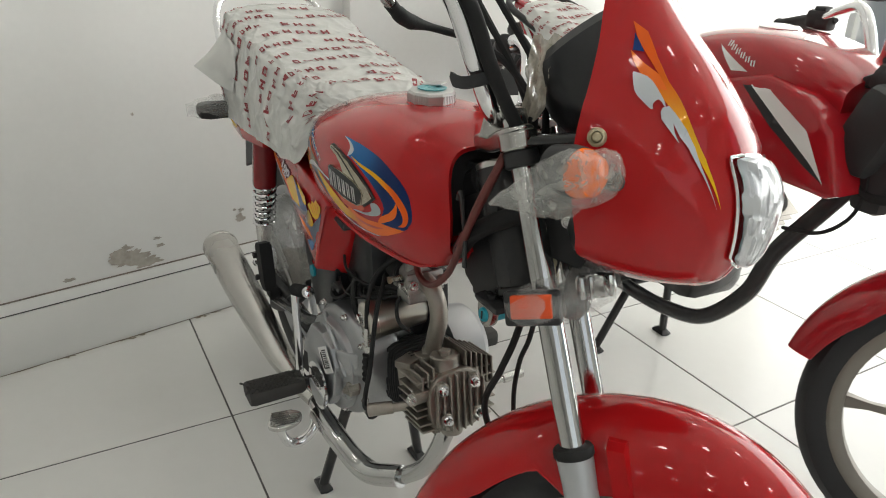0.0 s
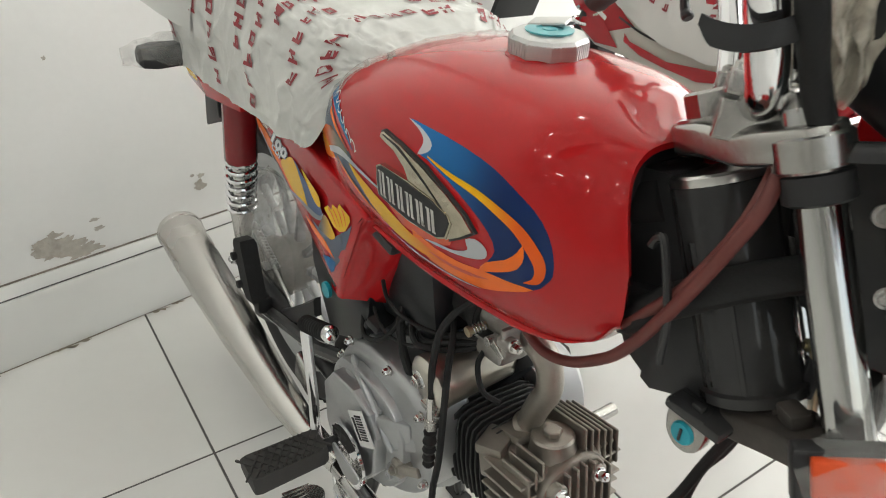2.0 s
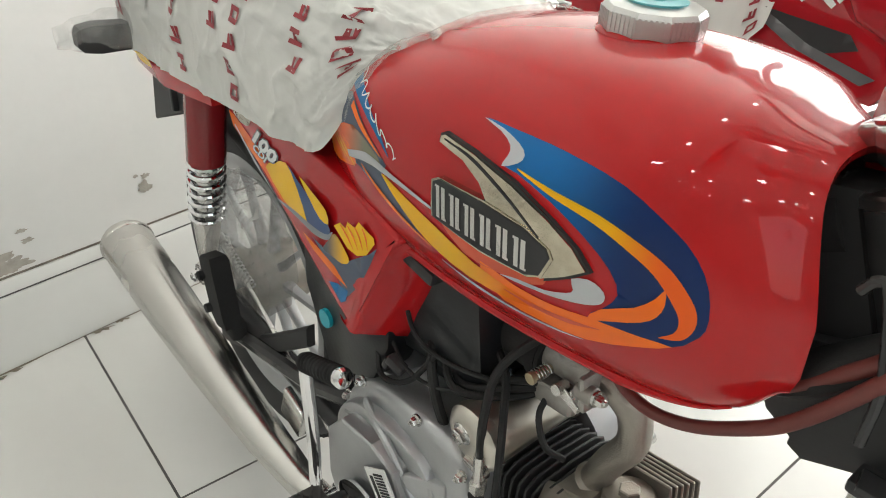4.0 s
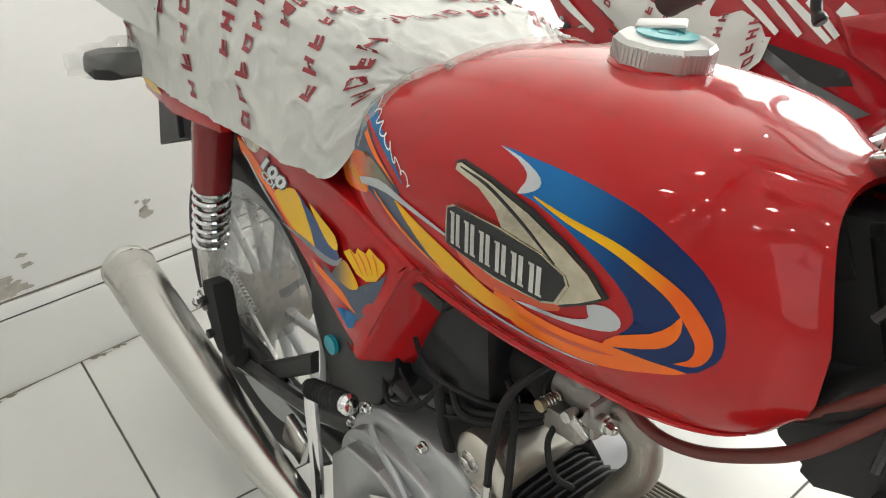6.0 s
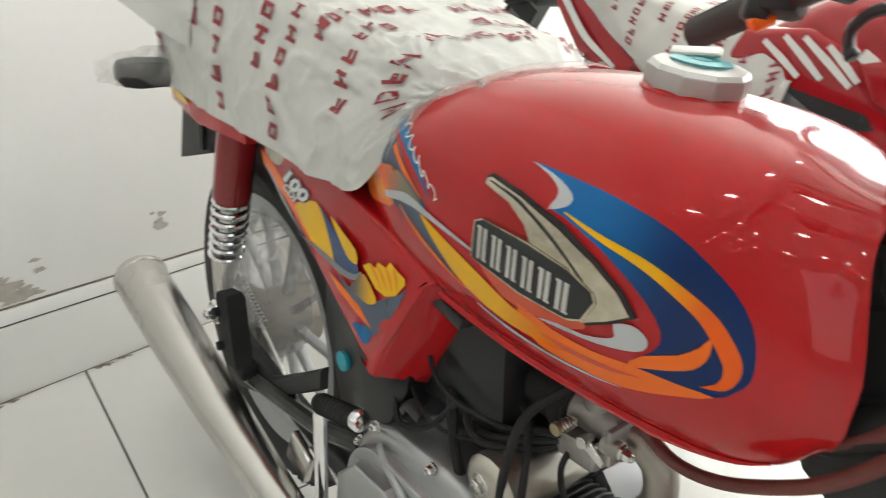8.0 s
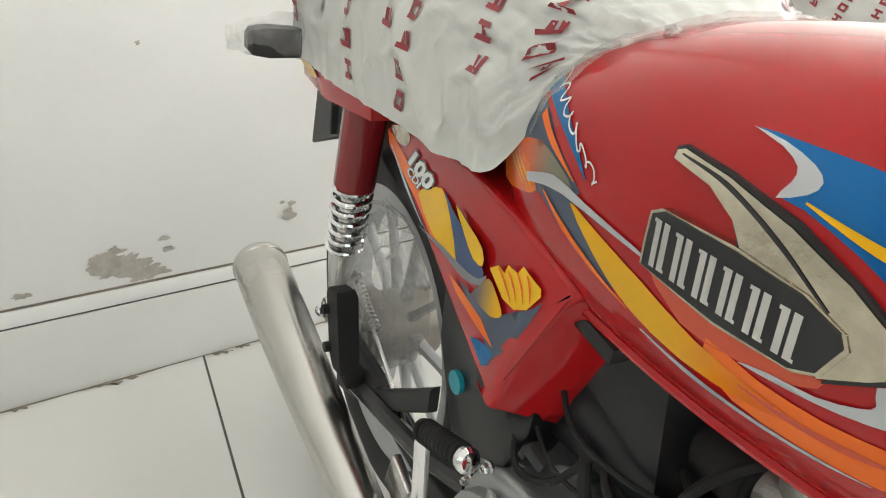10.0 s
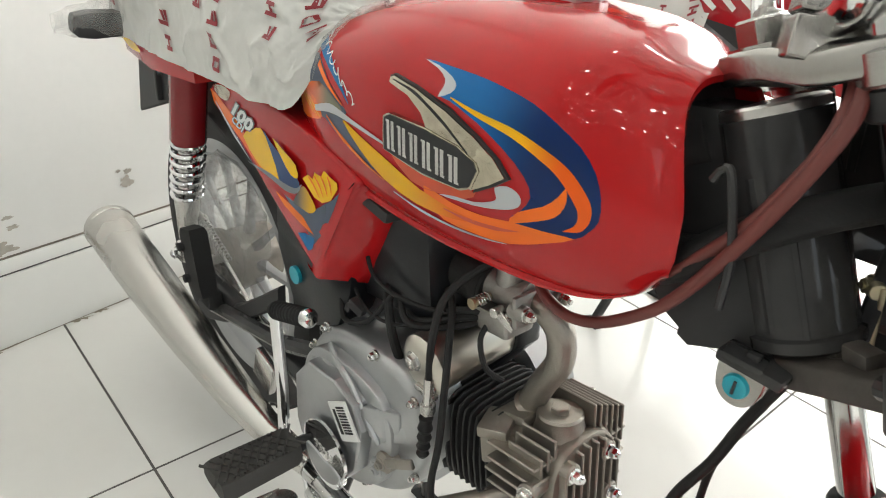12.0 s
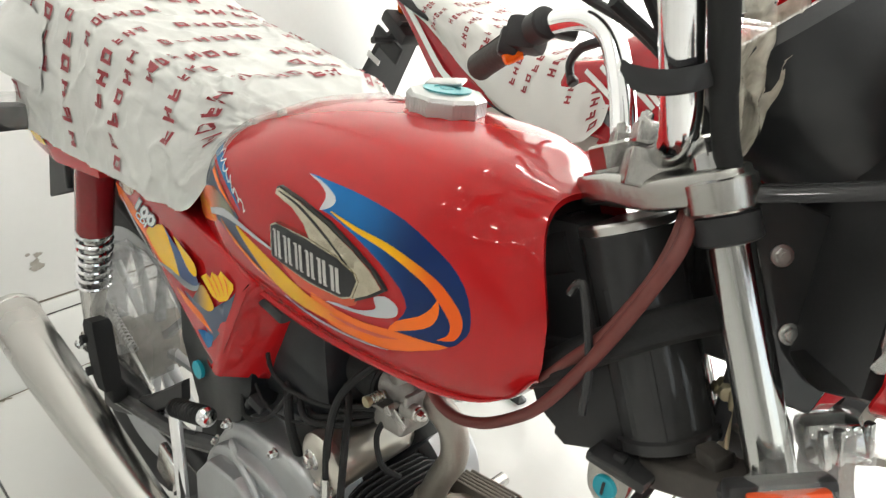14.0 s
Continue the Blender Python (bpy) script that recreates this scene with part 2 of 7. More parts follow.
def part(name, bm, material, parent=None, label="", crease=35, move=None):
    """Links a bmesh as one mesh object under a thing or a part."""
    if move is not None:
        bm.transform(move)
    bmesh.ops.recalc_face_normals(bm, faces=bm.faces)
    me = bpy.data.meshes.new(name)
    bm.to_mesh(me)
    bm.free()
    for p in me.polygons:
        p.use_smooth = True
    me.set_sharp_from_angle(angle=radians(crease))
    me.materials.append(material)
    ob = new(name, me)
    if parent is not None:
        ob.parent = parent
    if label:
        ob["label"] = label
    return ob


def thing(name, label, category, m=None, group="", kind=""):
    ob = new(name)
    if m is not None:
        ob.matrix_world = m
    return tagged(ob, label, category, group, kind)


def join(*bms):
    out = bms[0]
    for b in bms[1:]:
        me = bpy.data.meshes.new("t")
        b.to_mesh(me)
        b.free()
        out.from_mesh(me)
        bpy.data.meshes.remove(me)
    return out


def box(c, size, bevel=0.0, rot=(0, 0, 0), seg=2):
    bm = bmesh.new()
    bmesh.ops.create_cube(bm, size=1)
    bmesh.ops.scale(bm, vec=size, verts=bm.verts)
    if bevel:
        bmesh.ops.bevel(bm, geom=bm.edges, offset=bevel, segments=seg, affect="EDGES", profile=0.5)
    bm.transform(pose(*c, *rot))
    return bm


def spline(pts, n=8, closed=False):
    """Catmull-Rom through the points."""
    pts = [Vector(p) for p in pts]
    k = len(pts)
    out = []
    for i in range(k if closed else k - 1):
        if closed:
            a, b, c, d = pts[i - 1], pts[i], pts[(i + 1) % k], pts[(i + 2) % k]
        else:
            b, c = pts[i], pts[i + 1]
            a = pts[i - 1] if i else b * 2 - c
            d = pts[i + 2] if i + 2 < k else c * 2 - b
        for j in range(n):
            u = j / n
            out.append(0.5 * (2 * b + (c - a) * u + (2 * a - 5 * b + 4 * c - d) * u * u + (3 * b - a - 3 * c + d) * u ** 3))
    if not closed:
        out.append(pts[-1].copy())
    return out


def loft(sections, closed=True, caps=True):
    """Skins rings of points; closed: each ring closes on itself."""
    bm = bmesh.new()
    rings = [[bm.verts.new(p) for p in s] for s in sections]
    n = len(rings[0])
    for a, b in zip(rings, rings[1:]):
        for i in range(n if closed else n - 1):
            j = (i + 1) % n
            try:
                bm.faces.new((a[i], a[j], b[j], b[i]))
            except ValueError:
                pass
    if caps and closed:
        bm.faces.new(rings[0])
        bm.faces.new(rings[-1][::-1])
    return bm


def tube(path, r, seg=10, caps=True, flat=1.0):
    """A round bar along a path; r: a radius, or one for each point."""
    path = [Vector(p) for p in path]
    rs = r if isinstance(r, (list, tuple)) else [r] * len(path)
    secs, up = [], None
    for i, p in enumerate(path):
        d = (path[min(i + 1, len(path) - 1)] - path[max(i - 1, 0)]).normalized()
        if up is None:
            up = d.orthogonal().normalized()
        up = (up - d * up.dot(d)).normalized()
        side = d.cross(up)
        secs.append([p + (up * math.cos(a) + side * math.sin(a) * flat) * rs[i] for a in (2 * math.pi * k / seg for k in range(seg))])
    return loft(secs, True, caps)


def lathe(profile, origin=(0, 0, 0), axis=(0, 0, 1), seg=24, squash=1.0):
    """Turns (radius, height) pairs about an axis."""
    q = Vector((0, 0, 1)).rotation_difference(Vector(axis).normalized()).to_matrix().to_4x4()
    secs = [[V(max(r, 1e-4) * math.cos(a), max(r, 1e-4) * math.sin(a) * squash, h) for a in (2 * math.pi * k / seg for k in range(seg))] for r, h in profile]
    bm = loft(secs, True, profile[0] != profile[-1])
    bm.transform(Matrix.Translation(origin) @ q)
    return bm


def cyl(a, b, r, seg=16, bevel=0.0):
    a, b = Vector(a), Vector(b)
    h = (b - a).length
    bv = bevel or min(r, h) * 0.12
    return lathe([(r - bv, 0), (r, bv), (r, h - bv), (r - bv, h)], a, b - a, seg)


def hexbolt(p, axis, r=0.006, h=0.006):
    p, axis = Vector(p), Vector(axis).normalized()
    return join(lathe([(r * 1.35, -0.001), (r * 1.4, 0.0008), (r * 1.35, 0.0015)], p, axis, 14), lathe([(r, 0.0012), (r, h * 0.85), (r * 0.85, h)], p, axis, 6),
                lathe([(r * 0.5, h), (r * 0.5, h * 1.25)], p, axis, 10))


def prism(outline, depth, to3d, bevel=0.0, seg=2):
    """A plate from a 2D outline; to3d(u, v, w) places it, w running 0..depth."""
    bm = bmesh.new()
    a = [bm.verts.new((u, v, 0)) for u, v in outline]
    f = bm.faces.new(a)
    r = bmesh.ops.extrude_face_region(bm, geom=[f])
    bmesh.ops.translate(bm, vec=(0, 0, depth), verts=[g for g in r["geom"] if isinstance(g, bmesh.types.BMVert)])
    if bevel:
        edges = [e for e in bm.edges if abs(e.verts[0].co.z - e.verts[1].co.z) < 1e-6]
        bmesh.ops.bevel(bm, geom=edges, offset=bevel, segments=seg, affect="EDGES", profile=0.5)
    for v in bm.verts:
        v.co = to3d(*v.co)
    return bm


def catmull2(pts, n=6, closed=True):
    return [(p.x, p.y) for p in spline([V(u, v, 0) for u, v in pts], n, closed)]


def spring(a, b, r, wire, turns, per=14, seg=8):
    a, b = Vector(a), Vector(b)
    d = (b - a)
    x = d.orthogonal().normalized()
    y = d.normalized().cross(x)
    n = int(turns * per)
    return tube([a + d * (i / n) + (x * math.cos(2 * math.pi * i / per) + y * math.sin(2 * math.pi * i / per)) * r for i in range(n + 1)], wire, seg)


# ---- the room ----
WALL_ANGLE = math.degrees(math.atan(0.2))
GRID = 0.6


def wall_point(x, z, out=0.0):
    """A point on the slanted wall's face; out: metres in front of it."""
    return V(x + 0.196 * out, 0.539 + 0.2 * x - 0.981 * out, z)


def build_room():
    bm = bmesh.new()
    bmesh.ops.create_grid(bm, x_segments=1, y_segments=1, size=1)
    bmesh.ops.scale(bm, vec=(9.0, 6.6, 1), verts=bm.verts)
    bmesh.ops.translate(bm, vec=(-1.2, -3.4, -0.0012), verts=bm.verts)
    r = bmesh.ops.extrude_face_region(bm, geom=bm.faces[:])
    bmesh.ops.translate(bm, vec=(0, 0, -0.1), verts=[g for g in r["geom"] if isinstance(g, bmesh.types.BMVert)])
    floor = tagged(part("floor", bm, GROUT), "white glazed floor tiles with thin dark joints", "floor", kind="structure")
    # the long wall behind the motorcycles
    ux, uy = math.cos(radians(WALL_ANGLE)), math.sin(radians(WALL_ANGLE))
    turn = pose(0, 0.539, 0, 0, 0, WALL_ANGLE)

    def slab(name, x0, x1, y0, y1, z0, z1, material, label, category, bevel=0.002, parent=None):
        b = box(((x0 + x1) / 2, (y0 + y1) / 2, (z0 + z1) / 2), (x1 - x0, y1 - y0, z1 - z0), bevel)
        b.transform(turn)
        ob = part(name, b, material, parent)
        return tagged(ob, label, category, kind="structure")

    wall = slab("wall_north", -9.2, 0.585, 0.0, 0.2, -0.05, 3.0, PLASTER, "white painted plaster wall, stained and peeling near the floor", "wall")
    slab("wall_north_far", 0.585, 5.5, -0.04, 0.2, -0.05, 3.0, PLASTER, "white painted plaster wall standing proud past a pilaster edge", "wall")
    slab("baseboard", -9.2, 0.585, -0.010, -0.0005, 0.0, 0.163, TILE, "white glazed tile skirting with a dark joint line", "skirting", 0.0015)
    slab("baseboard_far", 0.585, 5.5, -0.050, -0.0405, 0.0, 0.163, TILE, "white glazed tile skirting on the far wall", "skirting", 0.0015)
    slab("trim", -9.2, 0.585, -0.006, -0.0003, 0.1665, 0.198, PLASTER, "narrow painted mortar band above the skirting", "skirting", 0.002)
    # dark strip: the gap's thin shadow is put into its colour
    slab("trim_joint", -9.2, 0.585, -0.0045, -0.0002, 0.1625, 0.1668, GROUT, "thin dark joint above the skirting, its shadow painted in", "joint", 0.0)
    slab("trim_joint_upper", -9.2, 0.583, -0.0022, -0.0001, 0.1985, 0.2022, DIRTLINE, "dirty joint between mortar band and wall", "joint", 0.0)
    # other walls
    def plain(name, c, size, material, label, category):
        return tagged(part(name, box(c, size, 0.004), material), label, category, kind="structure")
    plain("wall_west", (-8.6, -3.9, 1.5), (0.2, 8.4, 3.1), PLASTER, "plain white painted wall", "wall")
    # unseen south wall; its grey is set for the paint's reflections
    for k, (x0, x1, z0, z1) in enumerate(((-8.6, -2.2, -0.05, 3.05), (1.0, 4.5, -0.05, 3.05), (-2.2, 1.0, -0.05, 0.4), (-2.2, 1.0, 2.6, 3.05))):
        plain("wall_south" if k == 0 else "wall_south_%d" % k, ((x0 + x1) / 2, -5.3, (z0 + z1) / 2), (x1 - x0, 0.2, z1 - z0), GREYWALL, "plain grey painted wall, unseen, round the added south window", "wall")
    # unseen window, added only to house the south fill lamp
    south = thing("window_2", "unseen window added round the south fill lamp, slim white frames", "window", kind="structure")
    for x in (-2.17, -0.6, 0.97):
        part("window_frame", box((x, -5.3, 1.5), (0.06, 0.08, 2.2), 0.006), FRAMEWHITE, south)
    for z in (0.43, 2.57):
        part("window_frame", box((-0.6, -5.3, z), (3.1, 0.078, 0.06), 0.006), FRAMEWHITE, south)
    plain("ceiling", (-1.9, -2.0, 3.08), (13.6, 8.0, 0.15), CEIL, "white ceiling with square light panels", "ceiling")
    # shop front: low sill, piers, glass openings
    plain("wall_east_sill", (WIN_X + 0.3, -2.0, 0.07), (0.2, 7.0, 0.14), PLASTER, "low white sill under the shop window", "wall")
    plain("wall_east_head", (WIN_X + 0.3, -2.0, 2.9), (0.2, 7.0, 0.3), PLASTER, "white lintel over the shop window", "wall")
    win = thing("window_1", "large clear shop front window in slim white frames", "window", kind="structure")
    for y in (-5.1, -3.3, -1.5, 0.3, 1.4):
        part("window_frame", box((WIN_X + 0.3, y, 1.45), (0.08, 0.09, 2.62), 0.006), FRAMEWHITE, win)
    # ceiling panels
    for x in (-7.6, -6.2, -4.8, -3.4, -2.0, -0.6, 0.8, 2.2):
        for y in (-4.5, -3.1, -1.7, -0.3):
            if y > 0.35 + 0.2 * x:
                continue
            lamp = thing("ceiling_light", "square white light panel in the ceiling", "ceiling light", pose(x, y, 3.0), group="ceiling lights")
            part("frame", box((0, 0, -0.004), (0.19, 0.19, 0.018), 0.004), FRAMEWHITE, lamp)
            part("diffuser", box((0, 0, -0.016), (0.15, 0.15, 0.008), 0.002), LED, lamp)
    return floor, wall


floor, wall = build_room()

# ---- motorcycle in the foreground ----
# local axes of a motorcycle: x ahead, y to its left, z up; origin between the centre stand's feet
STEM = V(0.40, 0, 0.89)
RAKE = 26.0


def hermite(table, f):
    """Smooth values between the rows (f, a, b, ...) of a table."""
    n = len(table)
    if f <= table[0][0]:
        return table[0][1:]
    if f >= table[-1][0]:
        return table[-1][1:]
    i = max(k for k in range(n - 1) if table[k][0] <= f)
    a, b = table[i], table[i + 1]
    h = b[0] - a[0]
    u = (f - a[0]) / h
    out = []
    for k in range(1, len(a)):
        m0 = (b[k] - table[i - 1][k]) / (b[0] - table[i - 1][0]) if i else (b[k] - a[k]) / h
        m1 = (table[i + 2][k] - a[k]) / (table[i + 2][0] - a[0]) if i + 2 < n else (b[k] - a[k]) / h
        out.append((2 * u ** 3 - 3 * u * u + 1) * a[k] + (u ** 3 - 2 * u * u + u) * h * m0 + (3 * u * u - 2 * u ** 3) * b[k] + (u ** 3 - u * u) * h * m1)
    return out


def steering(angle):
    """The turn of the front end about its raked stem."""
    axis = V(-math.sin(radians(RAKE)), 0, math.cos(radians(RAKE)))
    return Matrix.Translation(STEM) @ Matrix.Rotation(radians(angle), 4, axis) @ Matrix.Translation(-STEM)


# tank: f, half width, top, widest height, bottom, half width at the bottom
TANK = [(-0.08, 0.070, 0.800, 0.765, 0.715, 0.060), (-0.03, 0.108, 0.832, 0.772, 0.702, 0.092), (0.04, 0.131, 0.858, 0.782, 0.690, 0.104), (0.12, 0.140, 0.877, 0.792, 0.681, 0.100),
        (0.20, 0.141, 0.887, 0.798, 0.677, 0.093), (0.28, 0.134, 0.889, 0.800, 0.681, 0.086), (0.34, 0.118, 0.884, 0.788, 0.686, 0.078), (0.37, 0.101, 0.875, 0.771, 0.692, 0.072), (0.388, 0.088, 0.870, 0.757, 0.702, 0.068),
        (0.396, 0.080, 0.868, 0.748, 0.711, 0.066), (0.403, 0.074, 0.866, 0.746, 0.726, 0.064)]


def step01(u):
    u = min(1.0, max(0.0, u))
    return u * u * (3 - 2 * u)


def tank_power(f):
    """Roundness of the tank's shoulders; the nose is squarer."""
    u = min(1.0, max(0.0, (f - 0.29) / 0.11))
    return 0.80 - 0.26 * u * u * (3 - 2 * u)


def nose_shift(f, z):
    """How far the raked front edge lies back towards the nose's top lip, or ahead at its foot."""
    k = step01((f - 0.30) / 0.103)
    return k * (0.023 * step01((z - 0.785) / 0.085) - 0.010 * math.exp(-((z - 0.757) / 0.034) ** 2))


def nose_lean(f, y, z):
    """The nose stands a little higher on the right than on the left."""
    return z - 0.08 * step01((f - 0.28) / 0.12) * step01((z - 0.79) / 0.05) * y


def tank_ring(f, grow=0.0):
    w, zt, zm, zb, wb = hermite(TANK, f)
    w, zt, zb, wb = w + grow, zt + grow, zb - grow, wb + grow
    half = []
    pw = tank_power(f)
    for k in range(17):
        a = math.pi / 2 * (1 - k / 16)
        half.append((w * max(0.0, math.cos(a)) ** pw, zm + (zt - zm) * math.sin(a) ** pw))
    for k in range(1, 10):
        a = math.pi / 2 * k / 9
        half.append((wb + (w - wb) * math.cos(a) ** 1.1, zm + (zb - zm) * math.sin(a) ** 1.05))
    half.append((wb * 0.86, zb - 0.002))
    # the left shoulder is a little rounder at the nose
    pl = pw + 0.12 * step01((f - 0.29) / 0.09)
    other = [(w * max(0.0, math.sin(math.pi / 32 * k)) ** pl, zm + (zt - zm) * max(0.0, math.cos(math.pi / 32 * k)) ** pl) for k in range(17)] + half[17:]

    return [V(f - nose_shift(f, z), -y, nose_lean(f, -y, z)) for y, z in half] + [V(f - nose_shift(f, z), y, nose_lean(f, y, z)) for y, z in other[::-1][:-1]]


def tank_side(f, z, lift=0.0008):
    """The point on the right flank of the tank at f and z, a little proud of the paint."""
    at = f
    for _ in range(6):
        f = at + nose_shift(f, z)
    w, zt, zm, zb, wb = hermite(TANK, f)
    high = z
    z -= nose_lean(f, -w, z) - z
    if z >= zm:
        pw = tank_power(f)
        s = min(1.0, ((z - zm) / (zt - zm))) ** (1 / pw)
        y = w * math.cos(math.asin(min(1, s))) ** pw
    else:
        s = min(1.0, (zm - z) / (zm - zb)) ** (1 / 1.05)
        y = wb + (w - wb) * math.cos(math.asin(s)) ** 1.1
    return V(at, -(y + lift), high)


def patch(outline, surface, step=0.008, lift=0.0008):
    """A thin sticker: fills a 2D outline and lays it on a surface(u, v, lift)."""
    bm = bmesh.new()
    vs = [bm.verts.new((u, v, 0)) for u, v in outline]
    bm.faces.new(vs)
    us, ws = [u for u, v in outline], [v for u, v in outline]
    for axis, lo, hi in ((0, min(us), max(us)), (1, min(ws), max(ws))):
        k = int((hi - lo) / step)
        for i in range(1, k + 1):
            c = [0, 0, 0]
            c[axis] = lo + i * step
            no = [0, 0, 0]
            no[axis] = 1
            bmesh.ops.bisect_plane(bm, geom=bm.verts[:] + bm.edges[:] + bm.faces[:], plane_co=c, plane_no=no)
    bmesh.ops.triangulate(bm, faces=[f for f in bm.faces if len(f.verts) > 4])
    for v in bm.verts:
        v.co = surface(v.co.x, v.co.y, lift)
    return bm


def ribbon(spine, widths, surface, lift=0.0008, n=6):
    """A tapering stripe along a spine of (u, v), laid on a surface."""
    pts = spline([V(u, v, 0) for u, v in spine], n)
    k = len(pts)
    left, right = [], []
    for i, p in enumerate(pts):
        d = (pts[min(i + 1, k - 1)] - pts[max(i - 1, 0)]).normalized()
        s = i / (k - 1) * (len(widths) - 1)
        a = int(min(s, len(widths) - 2))
        w = widths[a] + (widths[a + 1] - widths[a]) * (s - a)
        nrm = V(-d.y, d.x, 0) * w / 2
        left.append(p + nrm)
        right.append(p - nrm)
    bm = bmesh.new()
    rows = [[bm.verts.new(surface(*(a.lerp(b, j / 4))[:2], lift)) for j in range(5)] for a, b in zip(left, right)]
    for a, b in zip(rows, rows[1:]):
        for j in range(4):
            bm.faces.new((a[j], a[j + 1], b[j + 1], b[j]))
    return bm


def wheel(bike, centre, radius, width, move, spokes=6, label="", rim_mat=None, hub=0.05, slim=1.0, wall=1.02, phase=0.2, smooth=False):
    """Tyre, alloy rim with spokes, and hub, about a lateral axle."""
    c = Vector(centre)
    w = part("wheel", lathe([(hub * 0.55, -0.055), (hub, -0.045), (hub * 1.05, -0.01), (hub * 1.05, 0.01), (hub, 0.045), (hub * 0.55, 0.055)], c, (0, 1, 0), 24), CAST, bike, label, move=move)
    rt = radius - width * wall
    prof = [(rt, -width * 0.36), (rt + width * 0.35, -width * 0.5), (radius - width * 0.25, -width * 0.46), (radius - width * 0.06, -width * 0.26), (radius, 0), (radius - width * 0.06, width * 0.26),
            (radius - width * 0.25, width * 0.46), (rt + width * 0.35, width * 0.5), (rt, width * 0.36), (rt + 0.004, 0), (rt, -width * 0.36)]
    q = lathe(prof, c, (0, 1, 0), 64)
    part("tyre", q, TYRE, w, "black ribbed rubber tyre", move=move)
    tread = []
    for k in range(72):
        a = 2 * math.pi * k / 72
        for s in (-1, 1):
            b = box((0, s * width * 0.2, radius - 0.004), (0.012, width * 0.26, 0.006), 0.0)
            b.transform(Matrix.Translation(c) @ Matrix.Rotation(a + s * 0.02, 4, "Y") @ pose(0, 0, 0, 0, 0, s * 28))
            tread.append(b)
    if not smooth:
        part("tread", join(*tread), TYRE, w, move=move)
    rr = [(rt - 0.022, -width * 0.30), (rt - 0.002, -width * 0.42), (rt + 0.006, -width * 0.40), (rt + 0.006, width * 0.40), (rt - 0.002, width * 0.42), (rt - 0.022, width * 0.30), (rt - 0.026, 0), (rt - 0.022, -width * 0.30)]
    part("rim", lathe(rr, c, (0, 1, 0), 56), rim_mat or RIM, w, move=move)
    for k in range(spokes):
        a = 2 * math.pi * k / spokes + phase
        secs = []
        for r, ww, th in ((hub * 0.9, 0.030, 0.016), (hub + 0.03, 0.022, 0.012), (rt * 0.7, 0.020, 0.010), (rt - 0.02, 0.036, 0.013)):
            secs.append([V(x, y, r) for x, y in ((-ww / 2, 0), (-ww / 2 * 0.7, th), (ww / 2 * 0.7, th), (ww / 2, 0), (ww / 2 * 0.7, -th), (-ww / 2 * 0.7, -th))])
        secs = [[V(p.x * slim, p.y * slim, p.z) for p in ring] for ring in secs]
        b = loft(secs)
        b.transform(Matrix.Translation(c) @ Matrix.Rotation(a, 4, "Y"))
        part("spoke", b, rim_mat or RIM, w, move=move)
    part("axle", cyl(c + V(0, -0.085, 0), c + V(0, 0.085, 0), 0.008), CHROME, w, move=move)
    return w


def fender(c, radius, half, a0, a1, skirt, thick=0.003, tip=0.6, crown=0.4, open_from=999.0, open_skirt=0.03, draw=0.0):
    """A mudguard arched round an axle, from angle a0 to a1 (degrees from ahead, over the top)."""
    c = Vector(c)
    secs = []
    n = 60
    for i in range(n + 1):
        u = i / n
        a = radians(a0 + (a1 - a0) * u)
        taper = min(1.0, tip + (1 - tip) * min(u, 1 - u) * 6)
        ring = []
        for k in range(17):
            s = -1 + 2 * k / 16
            y = half * taper * math.copysign(abs(math.sin(s * math.pi / 2)) ** 0.9, s)
            sk = skirt + (open_skirt - skirt) * step01((math.degrees(a) - open_from) / 7.0)
            drop = sk * (1 - math.cos(s * math.pi / 2)) ** 1.2 * taper
            r = radius - draw * step01((95 - math.degrees(a)) / 60) - drop + crown * 0.01 * math.exp(-(s * 3) ** 2)
            ring.append(c + V(math.cos(a) * r, y, math.sin(a) * r))
        inner = [p + (c - p).normalized() * thick for p in ring[::-1]]
        secs.append(ring + inner)
    return loft(secs)


def signal(bike, base, out, ahead, move, name="turn_signal"):
    """A turn signal on a short stalk, pointing out, with its lens facing ahead."""
    base, out, ahead = Vector(base), Vector(out).normalized(), Vector(ahead).normalized()
    st = part("turn_signal", tube([base, base + out * 0.05], [0.011, 0.009], 12), RUBBER, bike, "black turn signal on a rubber stalk", move=move)
    c = base + out * 0.080
    up = out.cross(ahead).normalized()
    m = Matrix((ahead, out, up)).transposed().to_4x4()
    m.translation = c
    b = lathe([(0.012, -0.035), (0.026, -0.028), (0.031, -0.008), (0.031, 0.004)], (0, 0, 0), (1, 0, 0), 24)
    b.transform(m @ Matrix.Diagonal((1, 0.95, 0.80, 1)))
    part("housing", b, BLACK, st, move=move)
    b = lathe([(0.030, 0.003), (0.030, 0.010), (0.024, 0.022), (0.012, 0.028), (0.002, 0.029)], (0, 0, 0), (1, 0, 0), 24)
    b.transform(m @ Matrix.Diagonal((1, 0.95, 0.80, 1)))
    part("lens", b, ORANGE, st, "orange lens", move=move)
    return st


def crumple(bm, amount, scale, seed=0.0):
    for v in bm.verts:
        n = noise.noise_vector(v.co * scale + V(seed, seed * 2, -seed))
        v.co += n * amount
    return bm


def bag(points, radii, seg=18, amount=0.006, scale=40.0, seed=1.0, flat=0.8):
    """A loose crinkled wrapper round a path."""
    path = spline(points, 6)
    rs = [radii[0]] * len(path)
    for i in range(len(path)):
        s = i / (len(path) - 1) * (len(radii) - 1)
        a = int(min(s, len(radii) - 2))
        rs[i] = radii[a] + (radii[a + 1] - radii[a]) * (s - a)
    return crumple(tube(path, rs, seg, True, flat), amount, scale, seed)


